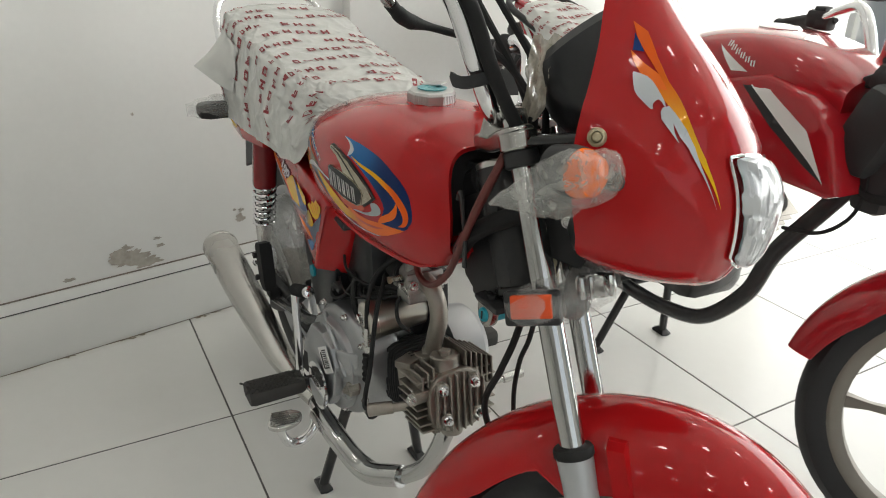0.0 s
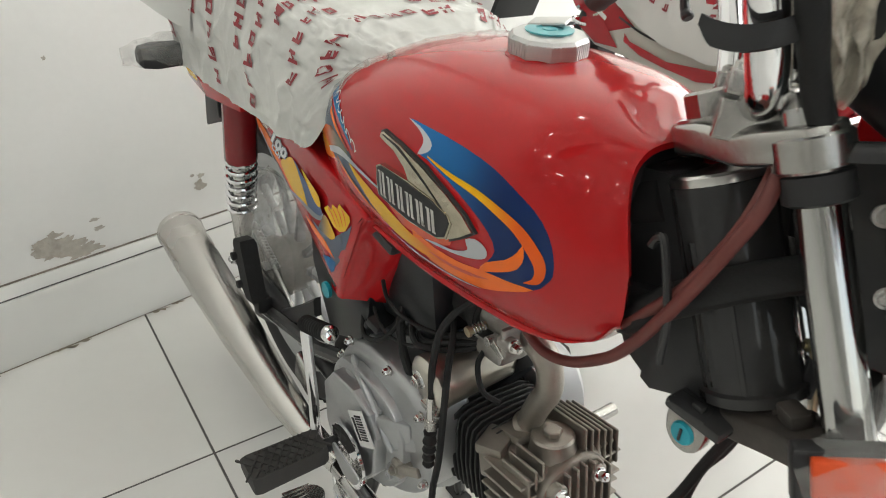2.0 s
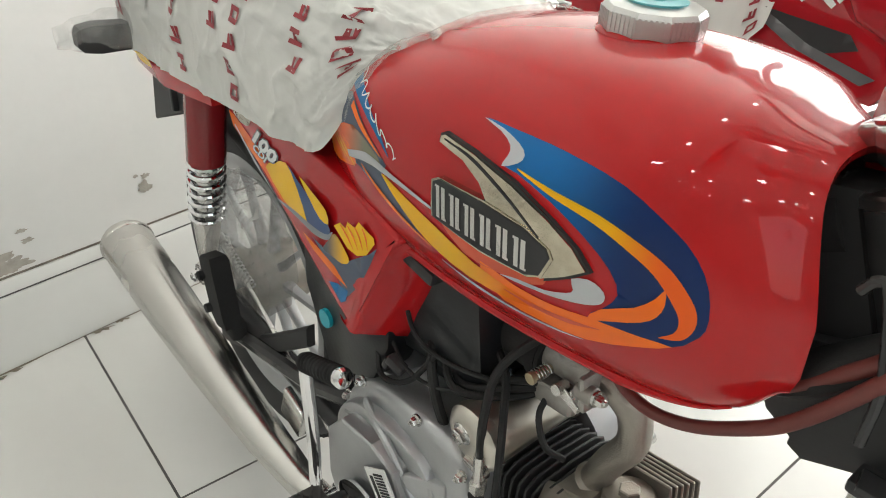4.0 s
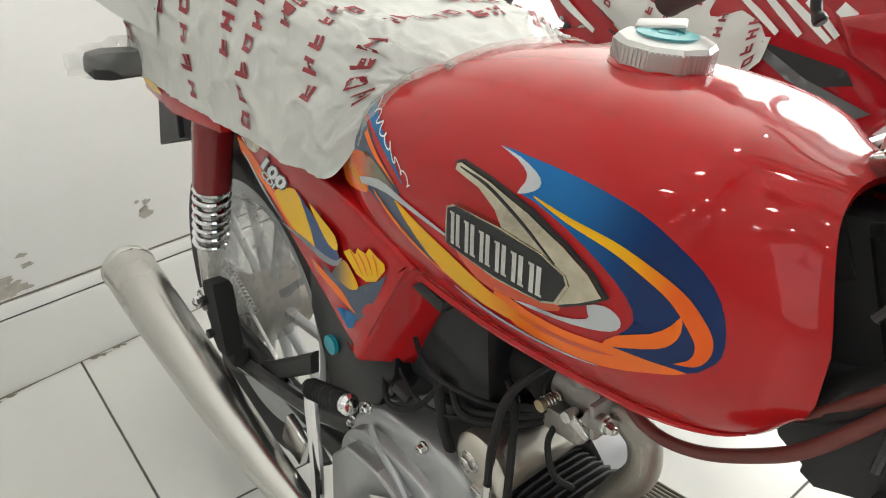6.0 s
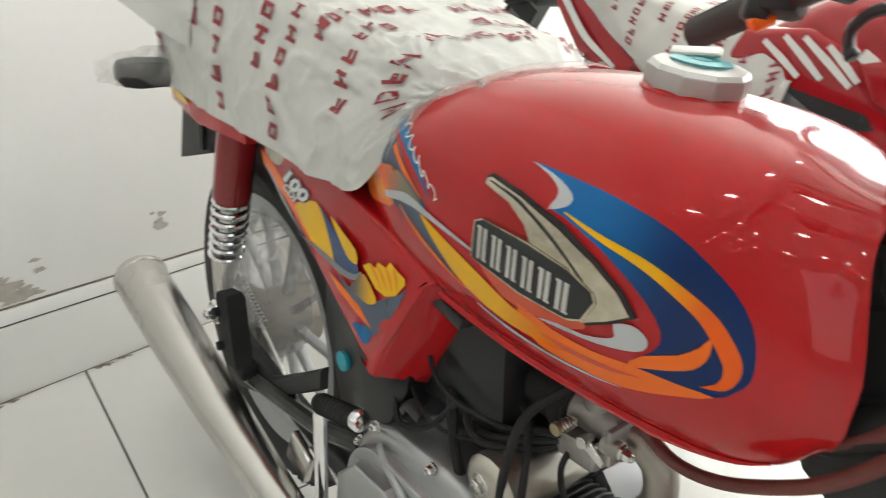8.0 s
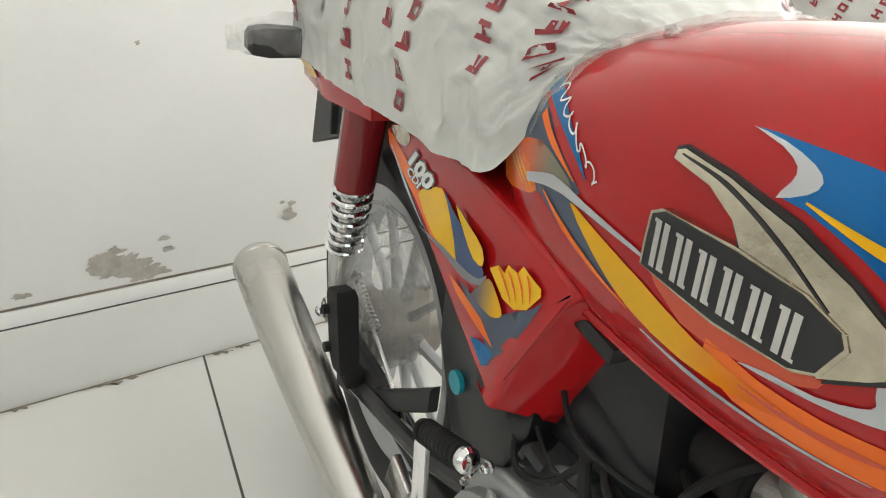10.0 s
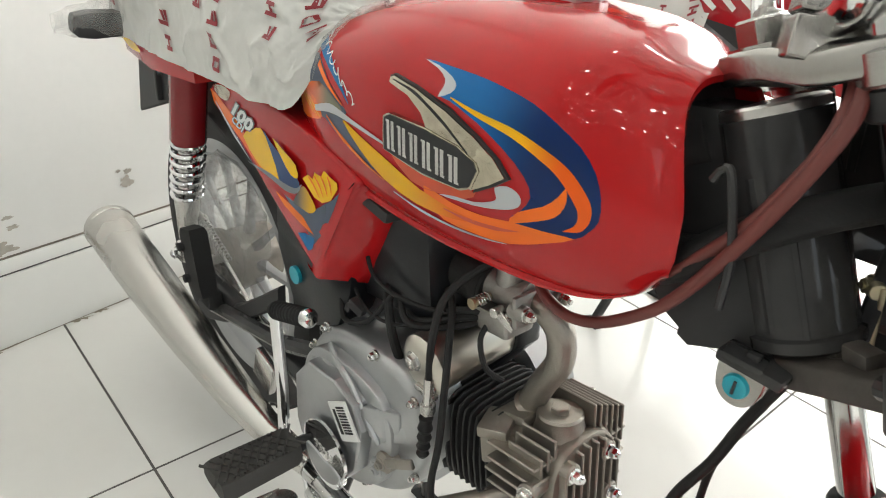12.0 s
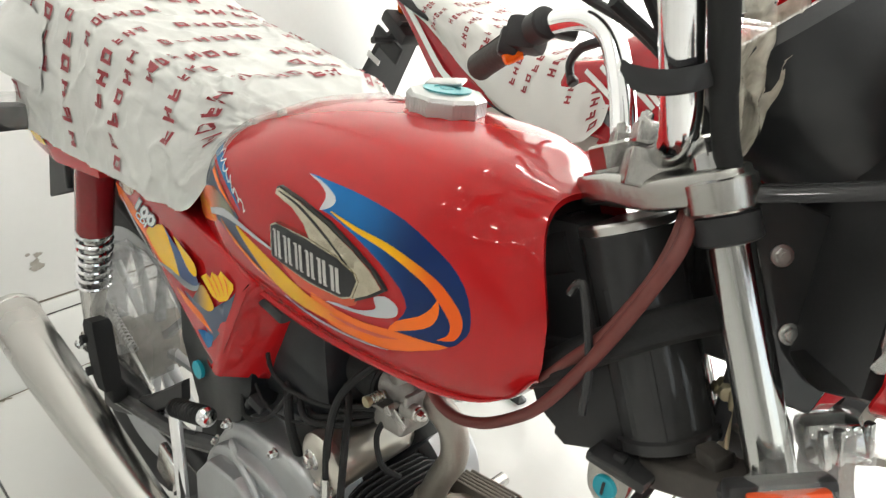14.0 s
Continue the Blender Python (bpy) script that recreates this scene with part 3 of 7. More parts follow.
# seat under its printed film: f, half width on top, top, hem half width, hem height
SEAT = [(-0.585, 0.092, 0.935, 0.115, 0.762), (-0.52, 0.122, 0.955, 0.140, 0.736), (-0.43, 0.130, 0.945, 0.146, 0.722), (-0.33, 0.129, 0.925, 0.144, 0.719), (-0.22, 0.126, 0.905, 0.142, 0.727), (-0.12, 0.122, 0.893, 0.141, 0.732),
        (-0.045, 0.117, 0.886, 0.140, 0.735), (0.004, 0.110, 0.882, 0.137, 0.747), (0.030, 0.099, 0.879, 0.122, 0.790), (0.060, 0.082, 0.868, 0.096, 0.834), (0.085, 0.066, 0.856, 0.074, 0.846)]


def seat_point(f, s, lift=0.0):
    """s runs from -1 (right hem) over the top (0) to 1 (left hem)."""
    w, zt, hw, hz = hermite(SEAT, f)
    a = abs(s)
    if a < 0.52:
        u = a / 0.52
        y, z = w * math.sin(u * 1.25) / math.sin(1.25), zt - 0.020 * u ** 2.6
        ny, nz = 0.25 * u, 1.0
    else:
        u = (a - 0.52) / 0.48
        z0 = zt - 0.020
        y, z = w + (hw - w) * u + 0.008 * math.sin(u * math.pi), z0 + (hz - z0) * (u ** 1.08)
        ny, nz = 1.0, 0.35 * (1 - u)
    n = V(0, math.copysign(ny, s), nz).normalized()
    p = V(f, math.copysign(y, s), z)
    wr = noise.noise(V(f * 9, s * 3, 3.0)) * 0.0045 + noise.noise(V(f * 34 + s * 9, s * 7 - f * 20, 9.0)) * 0.0012
    hang = min(1.0, max(0.0, (a - 0.55) / 0.3))
    # long soft folds, and sharp creases drawn towards the tank's corner
    for k, (p1, p2, p3, p4, seed, high) in enumerate(((7, 4.5, 3.2, -9, 21.0, 0.0055), (15, -7, 5, 12, 33.0, 0.0026), (26, 10, 9, -17, 47.0, 0.0014))):
        fold = 1 - abs(noise.noise(V(f * p1 + s * p2, s * p3 + f * p4, seed)))
        wr += high * fold ** (9 + 3 * k) * min(1.0, 0.25 + a)
    du, dv = f - 0.05, a - 0.62
    reach = math.hypot(du * 3.2, dv)
    ray = 1 - abs(noise.noise(V(math.atan2(dv, -du * 3.2) * 5.5, 4.0 + (s > 0), reach * 0.8)))
    wr += 0.0042 * ray ** 10 * math.exp(-(reach / 0.55) ** 2)
    p.z += hang * 0.004 * noise.noise(V(f * 13, 2.0, s))
    return p + n * (lift + wr)


def printed_rows(f0, f1, pitch, surface, s0=-0.93, s1=0.9, size=0.0175, seed=3):
    """Rows of small red strokes printed across the film, six marks to a group, some lost in the folds."""
    rng = random.Random(seed)
    bm = bmesh.new()

    def quad(u0, v0, u1, v1):
        vs = [bm.verts.new(surface(u, v, 0.0016)) for u, v in ((u0, v0), (u1, v0), (u1, v1), (u0, v1))]
        bm.faces.new(vs)

    f = f0
    row = 0
    t = 0.0150
    while f > f1:
        s = s0 + 0.17 * (row % 3) - 0.03 + 0.05 * rng.random()
        while s < s1:
            for k in range(6):
                cs = s + k * 0.082
                w = 0.052
                if cs + w > s1:
                    break
                g = f + 0.010 * math.sin(cs * 5 + row) + 0.004 * rng.uniform(-1, 1)
                if noise.noise(V(g * 14, cs * 4, 3.0)) < -0.33:
                    continue
                h = size * rng.uniform(0.9, 1.1)
                pat = (k + row) % 3 if rng.random() < 0.7 else rng.choice((0, 1, 2))
                quad(g, cs, g - h, cs + t)
                if pat != 1:
                    quad(g, cs + w - t, g - h, cs + w)
                if pat == 0:
                    quad(g, cs + t, g - h * 0.27, cs + w - t)
                    quad(g - h * 0.73, cs + t, g - h, cs + w - t)
                if pat == 1:
                    quad(g - h * 0.37, cs + t, g - h * 0.63, cs + w - 0.004)
                    quad(g, cs + t, g - h * 0.24, cs + w)
                if pat == 2:
                    quad(g - h * 0.38, cs + t, g - h * 0.66, cs + w - t)
            s += 6 * 0.082 + 0.12
        f -= pitch
        row += 1
    return bm


BIKE_AT = pose(0.23, -0.34, 0, 0, 0, -90)
bike = thing("motorcycle", "red motorcycle with swirl decals and film-wrapped seat on its centre stand", "motorcycle", BIKE_AT, group="motorcycles in the showroom")
TURNED = steering(41)

# tank
fs = [-0.08 + 0.47 * i / 47 for i in range(48)] + [0.394, 0.397, 0.400, 0.403]
rings = [tank_ring(f) for f in fs]
end = rings[-1]
mid = V(0.403, 0, 0.79)
rings.append([mid + (p - mid) * 0.97 + V(0.004, 0, 0) for p in end])
rings.append([mid + (p - mid) * 0.90 + V(0.002, 0, 0) for p in end])
rings.append([mid + (p - mid) * 0.86 - V(0.05, 0, 0) for p in end])
tank = part("fuel_tank", loft(rings), RED, bike, "glossy red fuel tank with blue, orange and yellow swirl decals", crease=60)
lip = [tank_side(f, hermite(TANK, f)[3] + 0.004, 0.001) for f in [-0.03 + 0.418 * i / 48 for i in range(49)]]
part("seam", tube(lip, [0.0045] * 40 + [0.0045 * (8 - k) / 8 + 0.0008 for k in range(9)], 8), RED, tank)
# black plate set inside the red hollow to paint its shade
part("recess", box((0.362, 0, 0.79), (0.012, 0.15, 0.13), 0.01), BLACK, tank, "black plate standing for the shade in the tank's hollow")
# filler cap
cz = 0.884
part("tank_collar", lathe([(0.040, -0.004), (0.038, 0.003), (0.034, 0.006)], (0.222, 0, cz), (0, 0, 1), 32), RED, tank)
cap = part("filler_cap", lathe([(0.030, 0.001), (0.0350, 0.003), (0.0362, 0.006), (0.0362, 0.018), (0.0335, 0.022), (0.020, 0.0245), (0.001, 0.0245)], (0.222, 0, cz), (0.02, -0.02, 1), 10), CAPMETAL, tank, "knurled chrome filler cap with a turquoise disc", crease=20)
kn = []
for facet in range(10):
    for k in range(6):
        a = 2 * math.pi * (facet + (k + 0.5) / 6) / 10
        r = 0.0352 * math.cos(math.pi / 10) / math.cos((k + 0.5 - 3) / 6 * math.pi / 5)
        kn.append(box((0.222 + r * math.cos(a), r * math.sin(a), cz + 0.012), (0.0036, 0.0019, 0.0125), 0, (0, 0, 36 * facet + 18)))
tagged(part("knurling", join(*kn), CAPMETAL, cap), kind="stuff")
part("disc", lathe([(0.021, 0.0225), (0.022, 0.0252), (0.012, 0.0260), (0.0115, 0.0250), (0.007, 0.0250), (0.0065, 0.0260), (0.001, 0.0261)], (0.222, 0, cz), (0, 0, 1), 28), PALECYAN, cap, "turquoise centre disc")
part("lock_tab", box((0.208, 0.012, cz + 0.0275), (0.036, 0.022, 0.004), 0.002, (4, -8, 30)), CAPMETAL, cap, "small hinged metal lock tab")

# seat and its film
secs = []
nf, ns = 200, 130
for i in range(nf + 1):
    f = 0.085 - 0.67 * i / nf
    secs.append([seat_point(f, -1 + 2 * k / ns) for k in range(ns + 1)])
b = loft(secs, False, False)
film = part("seat", loft([[seat_point(0.035 - 0.60 * i / 20, -0.88 + 1.76 * k / 24, -0.020) for k in range(25)] for i in range(21)]), BLACK, bike, "long black seat wrapped in printed frosted plastic film")
cover = part("film_cover", b, FILM, film, "crinkled frosted plastic film with rows of red print", crease=180)
tagged(part("print", printed_rows(0.03, -0.57, 0.054, seat_point), PRINT, film, crease=180), kind="stuff")


def tank_top(f, y):
    """Height of the tank's skin at f and y."""
    w, zt, zm, zb, wb = hermite(TANK, f)
    c = min(1.0, abs(y) / w) ** (1 / tank_power(f))
    return zm + (zt - zm) * math.sqrt(max(0.0, 1 - c * c)) ** tank_power(f)


# thin wrinkled edge of the film lying on the tank
hem = [(0.028 + 0.057 * k / 16, -1.0) for k in range(16)] + [(0.085, -1 + 2 * k / 40) for k in range(41)] + [(0.085 - 0.057 * k / 16, 1.0) for k in range(1, 17)]
fringe = []
for k, (f, s) in enumerate(hem):
    p = seat_point(f, s, 0.002)
    out = V(1.0, math.copysign(min(1.0, abs(p.y) / 0.09) ** 2 * 0.6, p.y), 0).normalized()
    wide = 0.013 + 0.006 * noise.noise(V(k * 0.31, 4.0, 1.0))
    row = [p - out * 0.010]
    for m in range(1, 6):
        q = p + out * wide * m / 5
        row.append(V(q.x, q.y, tank_top(q.x, q.y) + 0.0045 * (1 - m / 5) + 0.0022 + 0.0022 * math.sin(k * 1.9 + m * 2.1) * noise.noise(V(k * 0.45, m * 0.7, 2.0))))
    fringe.append(row)
part("film_edge", loft(fringe, False, False), WRAP, film, "thin wrinkled clear film edge", crease=180)
# loose film at the tail
flap = []
for i in range(15):
    u = i / 14
    reach = math.exp(-((u - 0.50) / 0.24) ** 2)
    flap.append([seat_point(-0.36 - 0.215 * u, -0.60 - 0.24 * k / 10, 0.003) + V(-0.020 * reach * (k / 10), -0.052 * reach * (k / 10) ** 1.4, 0.030 * reach * (k / 10) ** 1.6) for k in range(11)])
part("film_flap", crumple(loft(flap, False, False), 0.003, 26, 2.0), FILM, film, "loose corner of plastic film", crease=180)
# grab rail
part("grab_rail", tube(spline([(-0.36, -0.125, 0.80), (-0.52, -0.135, 0.86), (-0.62, -0.11, 0.955), (-0.65, 0, 0.975), (-0.62, 0.11, 0.955), (-0.52, 0.135, 0.86), (-0.36, 0.125, 0.80)], 8), 0.009, 12), CHROME, bike, "chrome grab rail")


# side panels
def panel(side):
    outline = catmull2([(-0.275, 0.690), (-0.22, 0.711), (-0.12, 0.722), (-0.02, 0.727), (0.05, 0.717), (0.098, 0.706), (0.109, 0.699), (0.100, 0.687), (0.080, 0.662), (0.060, 0.625), (0.045, 0.585), (0.038, 0.560), (0.030, 0.553), (0.010, 0.566), (-0.03, 0.582), (-0.08, 0.600), (-0.135, 0.622), (-0.20, 0.648), (-0.262, 0.668)], 4)
    bm = prism(outline, 0.05, lambda u, v, w: V(u, side * (0.124 - 0.022 * max(0, -u) / 0.25 - w), v), 0.006, 4)
    for v in bm.verts:
        v.co.y += side * 0.012 * max(0, (v.co.z - 0.62)) / 0.1 * 0.3
    return bm


def panel_return(side):
    """The panel's front face, turned in towards the frame, with a rolled foot."""
    rows = []
    for fo, zo, fi, zi, yi in ((0.026, 0.557, 0.052, 0.546, 0.075), (0.036, 0.553, 0.062, 0.545, 0.075), (0.042, 0.566, 0.068, 0.560, 0.075), (0.048, 0.585, 0.075, 0.582, 0.075), (0.063, 0.625, 0.087, 0.608, 0.075), (0.077, 0.652, 0.098, 0.634, 0.075), (0.086, 0.668, 0.105, 0.649, 0.075), (0.089, 0.673, 0.107, 0.655, 0.077), (0.092, 0.678, 0.104, 0.668, 0.100), (0.098, 0.686, 0.106, 0.680, 0.110), (0.107, 0.697, 0.111, 0.695, 0.115)):
        yo = 0.1254
        row = [V(fo - 0.020, side * (yo - 0.003), zo + 0.004), V(fo - 0.012, side * (yo - 0.0002), zo + 0.002), V(fo - 0.006, side * yo, zo), V(fo - 0.002, side * (yo - 0.001), zo), V(fo + 0.0010, side * (yo - 0.0028), zo), V(fo + 0.0025, side * (yo - 0.0058), zo)]
        for k in range(1, 7):
            u = k / 6
            row.append(V(fo + 0.0025 + (fi - fo - 0.0025) * u, side * (yo - 0.0058 + (yi - yo + 0.0058) * u), zo + (zi - zo) * u))
        row += [V(fi - 0.001, side * (yi - 0.006), zi), V(fi - 0.010, side * (yi - 0.014), zi)]
        rows.append(row)
    return loft(rows, False, False)


side_panel = part("side_panel", panel(-1), RED, bike, "red plastic side panel with flame decals")
part("side_panel", panel(1), RED, bike)
part("front_face", panel_return(-1), RED, side_panel, crease=75)
part("lug", join(box((0.108, -0.086, 0.672), (0.056, 0.050, 0.014), 0.004, (0, 8, 0)), box((0.134, -0.092, 0.680), (0.012, 0.016, 0.022), 0.003)), BLACK, side_panel, "black rubber mounting lug")

# frame and dark innards
frame_bm = join(tube(spline([(0.39, 0, 0.82), (0.2, 0, 0.72), (0.0, 0, 0.70), (-0.2, 0, 0.70), (-0.5, 0, 0.74)], 6), 0.028, 14),
                tube([(-0.1, -0.09, 0.70), (-0.5, -0.1, 0.735)], 0.012), tube([(-0.1, 0.09, 0.70), (-0.5, 0.1, 0.735)], 0.012),
                tube(spline([(-0.02, -0.05, 0.70), (-0.05, -0.055, 0.5), (-0.02, -0.06, 0.28)], 6), 0.016), tube(spline([(-0.02, 0.05, 0.70), (-0.05, 0.055, 0.5), (-0.02, 0.06, 0.28)], 6), 0.016),
                tube([(-0.05, -0.05, 0.28), (0.12, -0.05, 0.26)], 0.013), tube([(-0.05, 0.05, 0.28), (0.12, 0.05, 0.26)], 0.013))
part("frame", frame_bm, GLOSSBLACK, bike, "gloss black tubular frame")
part("air_box", box((0.08, 0, 0.60), (0.17, 0.15, 0.15), 0.02, (0, -10, 0)), AIRBLACK, bike, "black plastic air filter box")
# made-up black plate that keeps the gap behind the engine dark
part("inner_guard", prism([(0.04, 0.43), (0.19, 0.46), (0.23, 0.52), (0.22, 0.60), (0.04, 0.60)], 0.04, lambda u, v, w: V(u, 0.005 + w, v), 0.006, 2), AIRBLACK, bike, "black plate added to darken the gap behind the engine")
part("battery_tray", prism([(-0.118, 0.60), (-0.115, 0.522), (-0.062, 0.421), (0.030, 0.470), (0.055, 0.531), (0.06, 0.60)], 0.05, lambda u, v, w: V(u, -0.096 + w, v), 0.006, 2), AIRBLACK, bike, "black battery tray")
part("rubber_grommet", lathe([(0.006, -0.004), (0.012, -0.002), (0.012, 0.003), (0.006, 0.003)], (-0.063, -0.098, 0.500), (0, -1, 0), 18), CYAN, bike, "turquoise rubber grommet")

# shock absorbers
for side in (-1, 1):
    y = side * 0.100
    top, bot = V(-0.345, y, 0.705), V(-0.425, y, 0.365)
    d = (bot - top)
    sh = part("shock_absorber", tube([top, top + d * 0.36], 0.027, 20), DARKRED, bike, "rear shock absorber with red shroud and chrome spring")
    part("cap", lathe([(0.028, 0), (0.029, 0.004), (0.022, 0.010), (0.01, 0.012)], top, -d, 20), STEEL, sh)
    part("spring", spring(top + d * 0.34, top + d * 0.66, 0.0235, 0.0042, 7), CHROME, sh, "chrome coil spring")
    part("damper", tube([top + d * 0.3, top + d * 0.72], 0.014, 14), STEEL, sh)
    part("lower_eye", join(tube([top + d * 0.66, top + d * 0.92], [0.022, 0.013], 14), lathe([(0.018, -0.014), (0.020, -0.01), (0.020, 0.01), (0.018, 0.014)], bot, (0, 1, 0), 18)), STEEL, sh)
    part("mount_bolt", hexbolt(bot + V(0, side * 0.016, 0), (0, side, 0), 0.009, 0.010), CHROME, sh)

# rear wheel, swing arm, mudguard
wheel(bike, (-0.405, 0, 0.335), 0.285, 0.075, None, 10, "rear wheel with grey alloy spokes", SILVER, 0.052, 0.62)
drum = part("drum_plate", lathe([(0.02, 0.004), (0.030, 0.006), (0.034, 0.001), (0.052, 0.003), (0.058, 0.0), (0.060, -0.012), (0.060, -0.02)], (-0.405, -0.058, 0.335), (0, -1, 0), 28), CAST, bike, "cast brake drum plate")
for k in range(6):
    a = radians(60 * k + 15)
    part("drum_rib", tube([V(-0.405 + 0.030 * math.cos(a), -0.0625, 0.335 + 0.030 * math.sin(a)), V(-0.405 + 0.054 * math.cos(a), -0.0615, 0.335 + 0.054 * math.sin(a))], 0.0028, 8), CAST, drum)
part("brake_arm", join(prism(catmull2([(-0.372, 0.372), (-0.360, 0.366), (-0.388, 0.432), (-0.398, 0.430)], 3), 0.005, lambda u, v, w: V(u, -0.078 + w, v), 0.001, 1), cyl((-0.367, -0.060, 0.368), (-0.367, -0.084, 0.368), 0.009)), STEEL, drum, "steel brake arm")
part("return_spring", spring((-0.392, -0.080, 0.428), (-0.300, -0.084, 0.402), 0.0062, 0.0014, 12), STEEL, drum, "thin brake return spring")
part("brake_rod", join(tube([(-0.393, -0.082, 0.430), (-0.04, -0.096, 0.30)], 0.0032, 8), cyl((-0.408, -0.082, 0.436), (-0.392, -0.082, 0.430), 0.007)), STEEL, drum, "steel brake rod")
part("axle_nut", hexbolt((-0.405, -0.088, 0.335), (0, -1, 0), 0.013, 0.014), CHROME, drum)
part("torque_link", tube([(-0.36, -0.072, 0.300), (-0.20, -0.090, 0.318), (-0.05, -0.092, 0.33)], 0.006, 8, True, 0.5), DUSTY, drum)
part("hub_film", crumple(lathe([(0.02, -0.105), (0.060, -0.098), (0.100, -0.080), (0.118, -0.055), (0.105, -0.03)], (-0.370, 0, 0.432), (0, 1, 0), 40), 0.016, 30, 3.0), HUBWRAP, bike, "clear crinkled film round the hub", crease=26)
part("swing_arm", join(tube([(-0.02, -0.085, 0.33), (-0.405, -0.088, 0.335)], 0.017, 12), tube([(-0.02, 0.085, 0.33), (-0.405, 0.088, 0.335)], 0.017, 12), tube([(-0.02, -0.085, 0.33), (-0.02, 0.085, 0.33)], 0.02, 12)), GLOSSBLACK, bike, "black swing arm")
part("chain_case", loft([[V(f, -0.096 + y, z0 + dz) for y, dz in ((0, 0.017), (-0.004, 0.013), (-0.004, -0.013), (0, -0.017), (0.008, -0.017), (0.008, 0.017))] for f, z0 in ((-0.40, 0.262), (-0.36, 0.275), (-0.30, 0.303), (-0.235, 0.343), (-0.17, 0.392), (-0.11, 0.440))]), BLACK, bike, "black chain guard")
part("rear_mudguard", fender((-0.405, 0, 0.335), 0.325, 0.070, 60, 118, 0.04), BLACK, bike, "black rear mudguard")
tail_skin = loft([[V(f, y, z) for y, z in ((-w, z0), (-w * 1.02, z0 + 0.03), (-w * 0.8, z0 + h), (0, z0 + h + 0.01), (w * 0.8, z0 + h), (w * 1.02, z0 + 0.03), (w, z0))] for f, w, z0, h in ((-0.26, 0.128, 0.700, 0.065), (-0.38, 0.140, 0.690, 0.10), (-0.50, 0.132, 0.690, 0.11), (-0.62, 0.085, 0.715, 0.10), (-0.68, 0.05, 0.745, 0.07))])
part("tail_cowl", tail_skin, RED, bike, "red tail cowl with yellow decal")
part("plate_bracket", join(prism([(-0.655, 0.640), (-0.68, 0.530), (-0.54, 0.585), (-0.50, 0.665)], 0.012, lambda u, v, w: V(u, -0.066 + w, v), 0.003, 1), box((-0.56, -0.05, 0.65), (0.012, 0.05, 0.13), 0.003), box((-0.50, -0.068, 0.665), (0.15, 0.008, 0.014), 0.003, (0, -28, 0))), BLACK, bike, "ribbed black rear bracket")
part("tail_decal", ribbon([(-0.41, 0.708), (-0.46, 0.711), (-0.54, 0.722)], [0.004, 0.018, 0.014], lambda u, v, l: V(u, -(1.03 * (0.140 + 0.067 * (u + 0.38) + 0.33 * min(0.0, u + 0.50))) - l, v)), D_YELLOW, bike)
ind = part("rear_signal", loft([[V(-0.462 + x * sx, -0.135 - q, 0.738 + z * sz) for x, z in ((-0.016, -0.014), (-0.018, 0.0), (-0.014, 0.015), (0.014, 0.015), (0.018, 0), (0.016, -0.014))] for q, sx, sz in ((0, 0.8, 0.7), (0.012, 1.0, 1.1), (0.055, 1.05, 1.2), (0.075, 0.9, 1.0), (0.08, 0.6, 0.6))]), BLACK, bike, "black rear turn signal in clear film")
part("stalk", tube([(-0.45, -0.09, 0.738), (-0.46, -0.14, 0.738)], 0.008), RUBBER, ind)
part("wrapper", bag([(-0.455, -0.12, 0.742), (-0.462, -0.17, 0.745), (-0.468, -0.235, 0.742)], [0.024, 0.034, 0.016], 16, 0.006, 50), THINWRAP, ind, "clear crinkled film")

# exhaust
mp = [V(0.03, -0.135, 0.262), V(-0.05, -0.148, 0.264), V(-0.14, -0.152, 0.268), V(-0.30, -0.155, 0.283), V(-0.45, -0.157, 0.300), V(-0.60, -0.158, 0.318), V(-0.645, -0.158, 0.324)]
exhaust = part("silencer", tube(mp, [0.017, 0.021, 0.028, 0.036, 0.0415, 0.0445, 0.0445], 32), MUFFLER, bike, "long satin chrome silencer", crease=50)
ax = (mp[-1] - mp[-2]).normalized()
part("end_cap", lathe([(0.0445, -0.004), (0.0465, 0.0), (0.0465, 0.006), (0.043, 0.013), (0.034, 0.019), (0.018, 0.022), (0.014, 0.022), (0.013, 0.012), (0.001, 0.011)], mp[-1], ax, 32), MUFFLER, exhaust, "domed end cap")
part("header_pipe", tube(spline([(0.318, -0.005, 0.395), (0.325, -0.012, 0.345), (0.30, -0.035, 0.265), (0.24, -0.075, 0.215), (0.17, -0.105, 0.212), (0.09, -0.125, 0.24), (0.02, -0.137, 0.262)], 8), 0.0155, 16), FORKCHROME, exhaust, "chrome header pipe")
part("heat_shield", tube(spline([(0.27, -0.062, 0.232), (0.20, -0.100, 0.205), (0.12, -0.124, 0.228), (0.05, -0.137, 0.25)], 8), 0.0205, 16), FORKCHROME, exhaust, "chrome heat shield")
part("flange", lathe([(0.028, 0), (0.030, 0.004), (0.030, 0.01), (0.022, 0.014)], (0.316, -0.004, 0.398), (0.1, -0.1, -1), 6), CAST, exhaust)
part("silencer_bracket", box((-0.12, -0.118, 0.315), (0.05, 0.012, 0.055), 0.003, (0, 15, 0)), STEEL, exhaust)

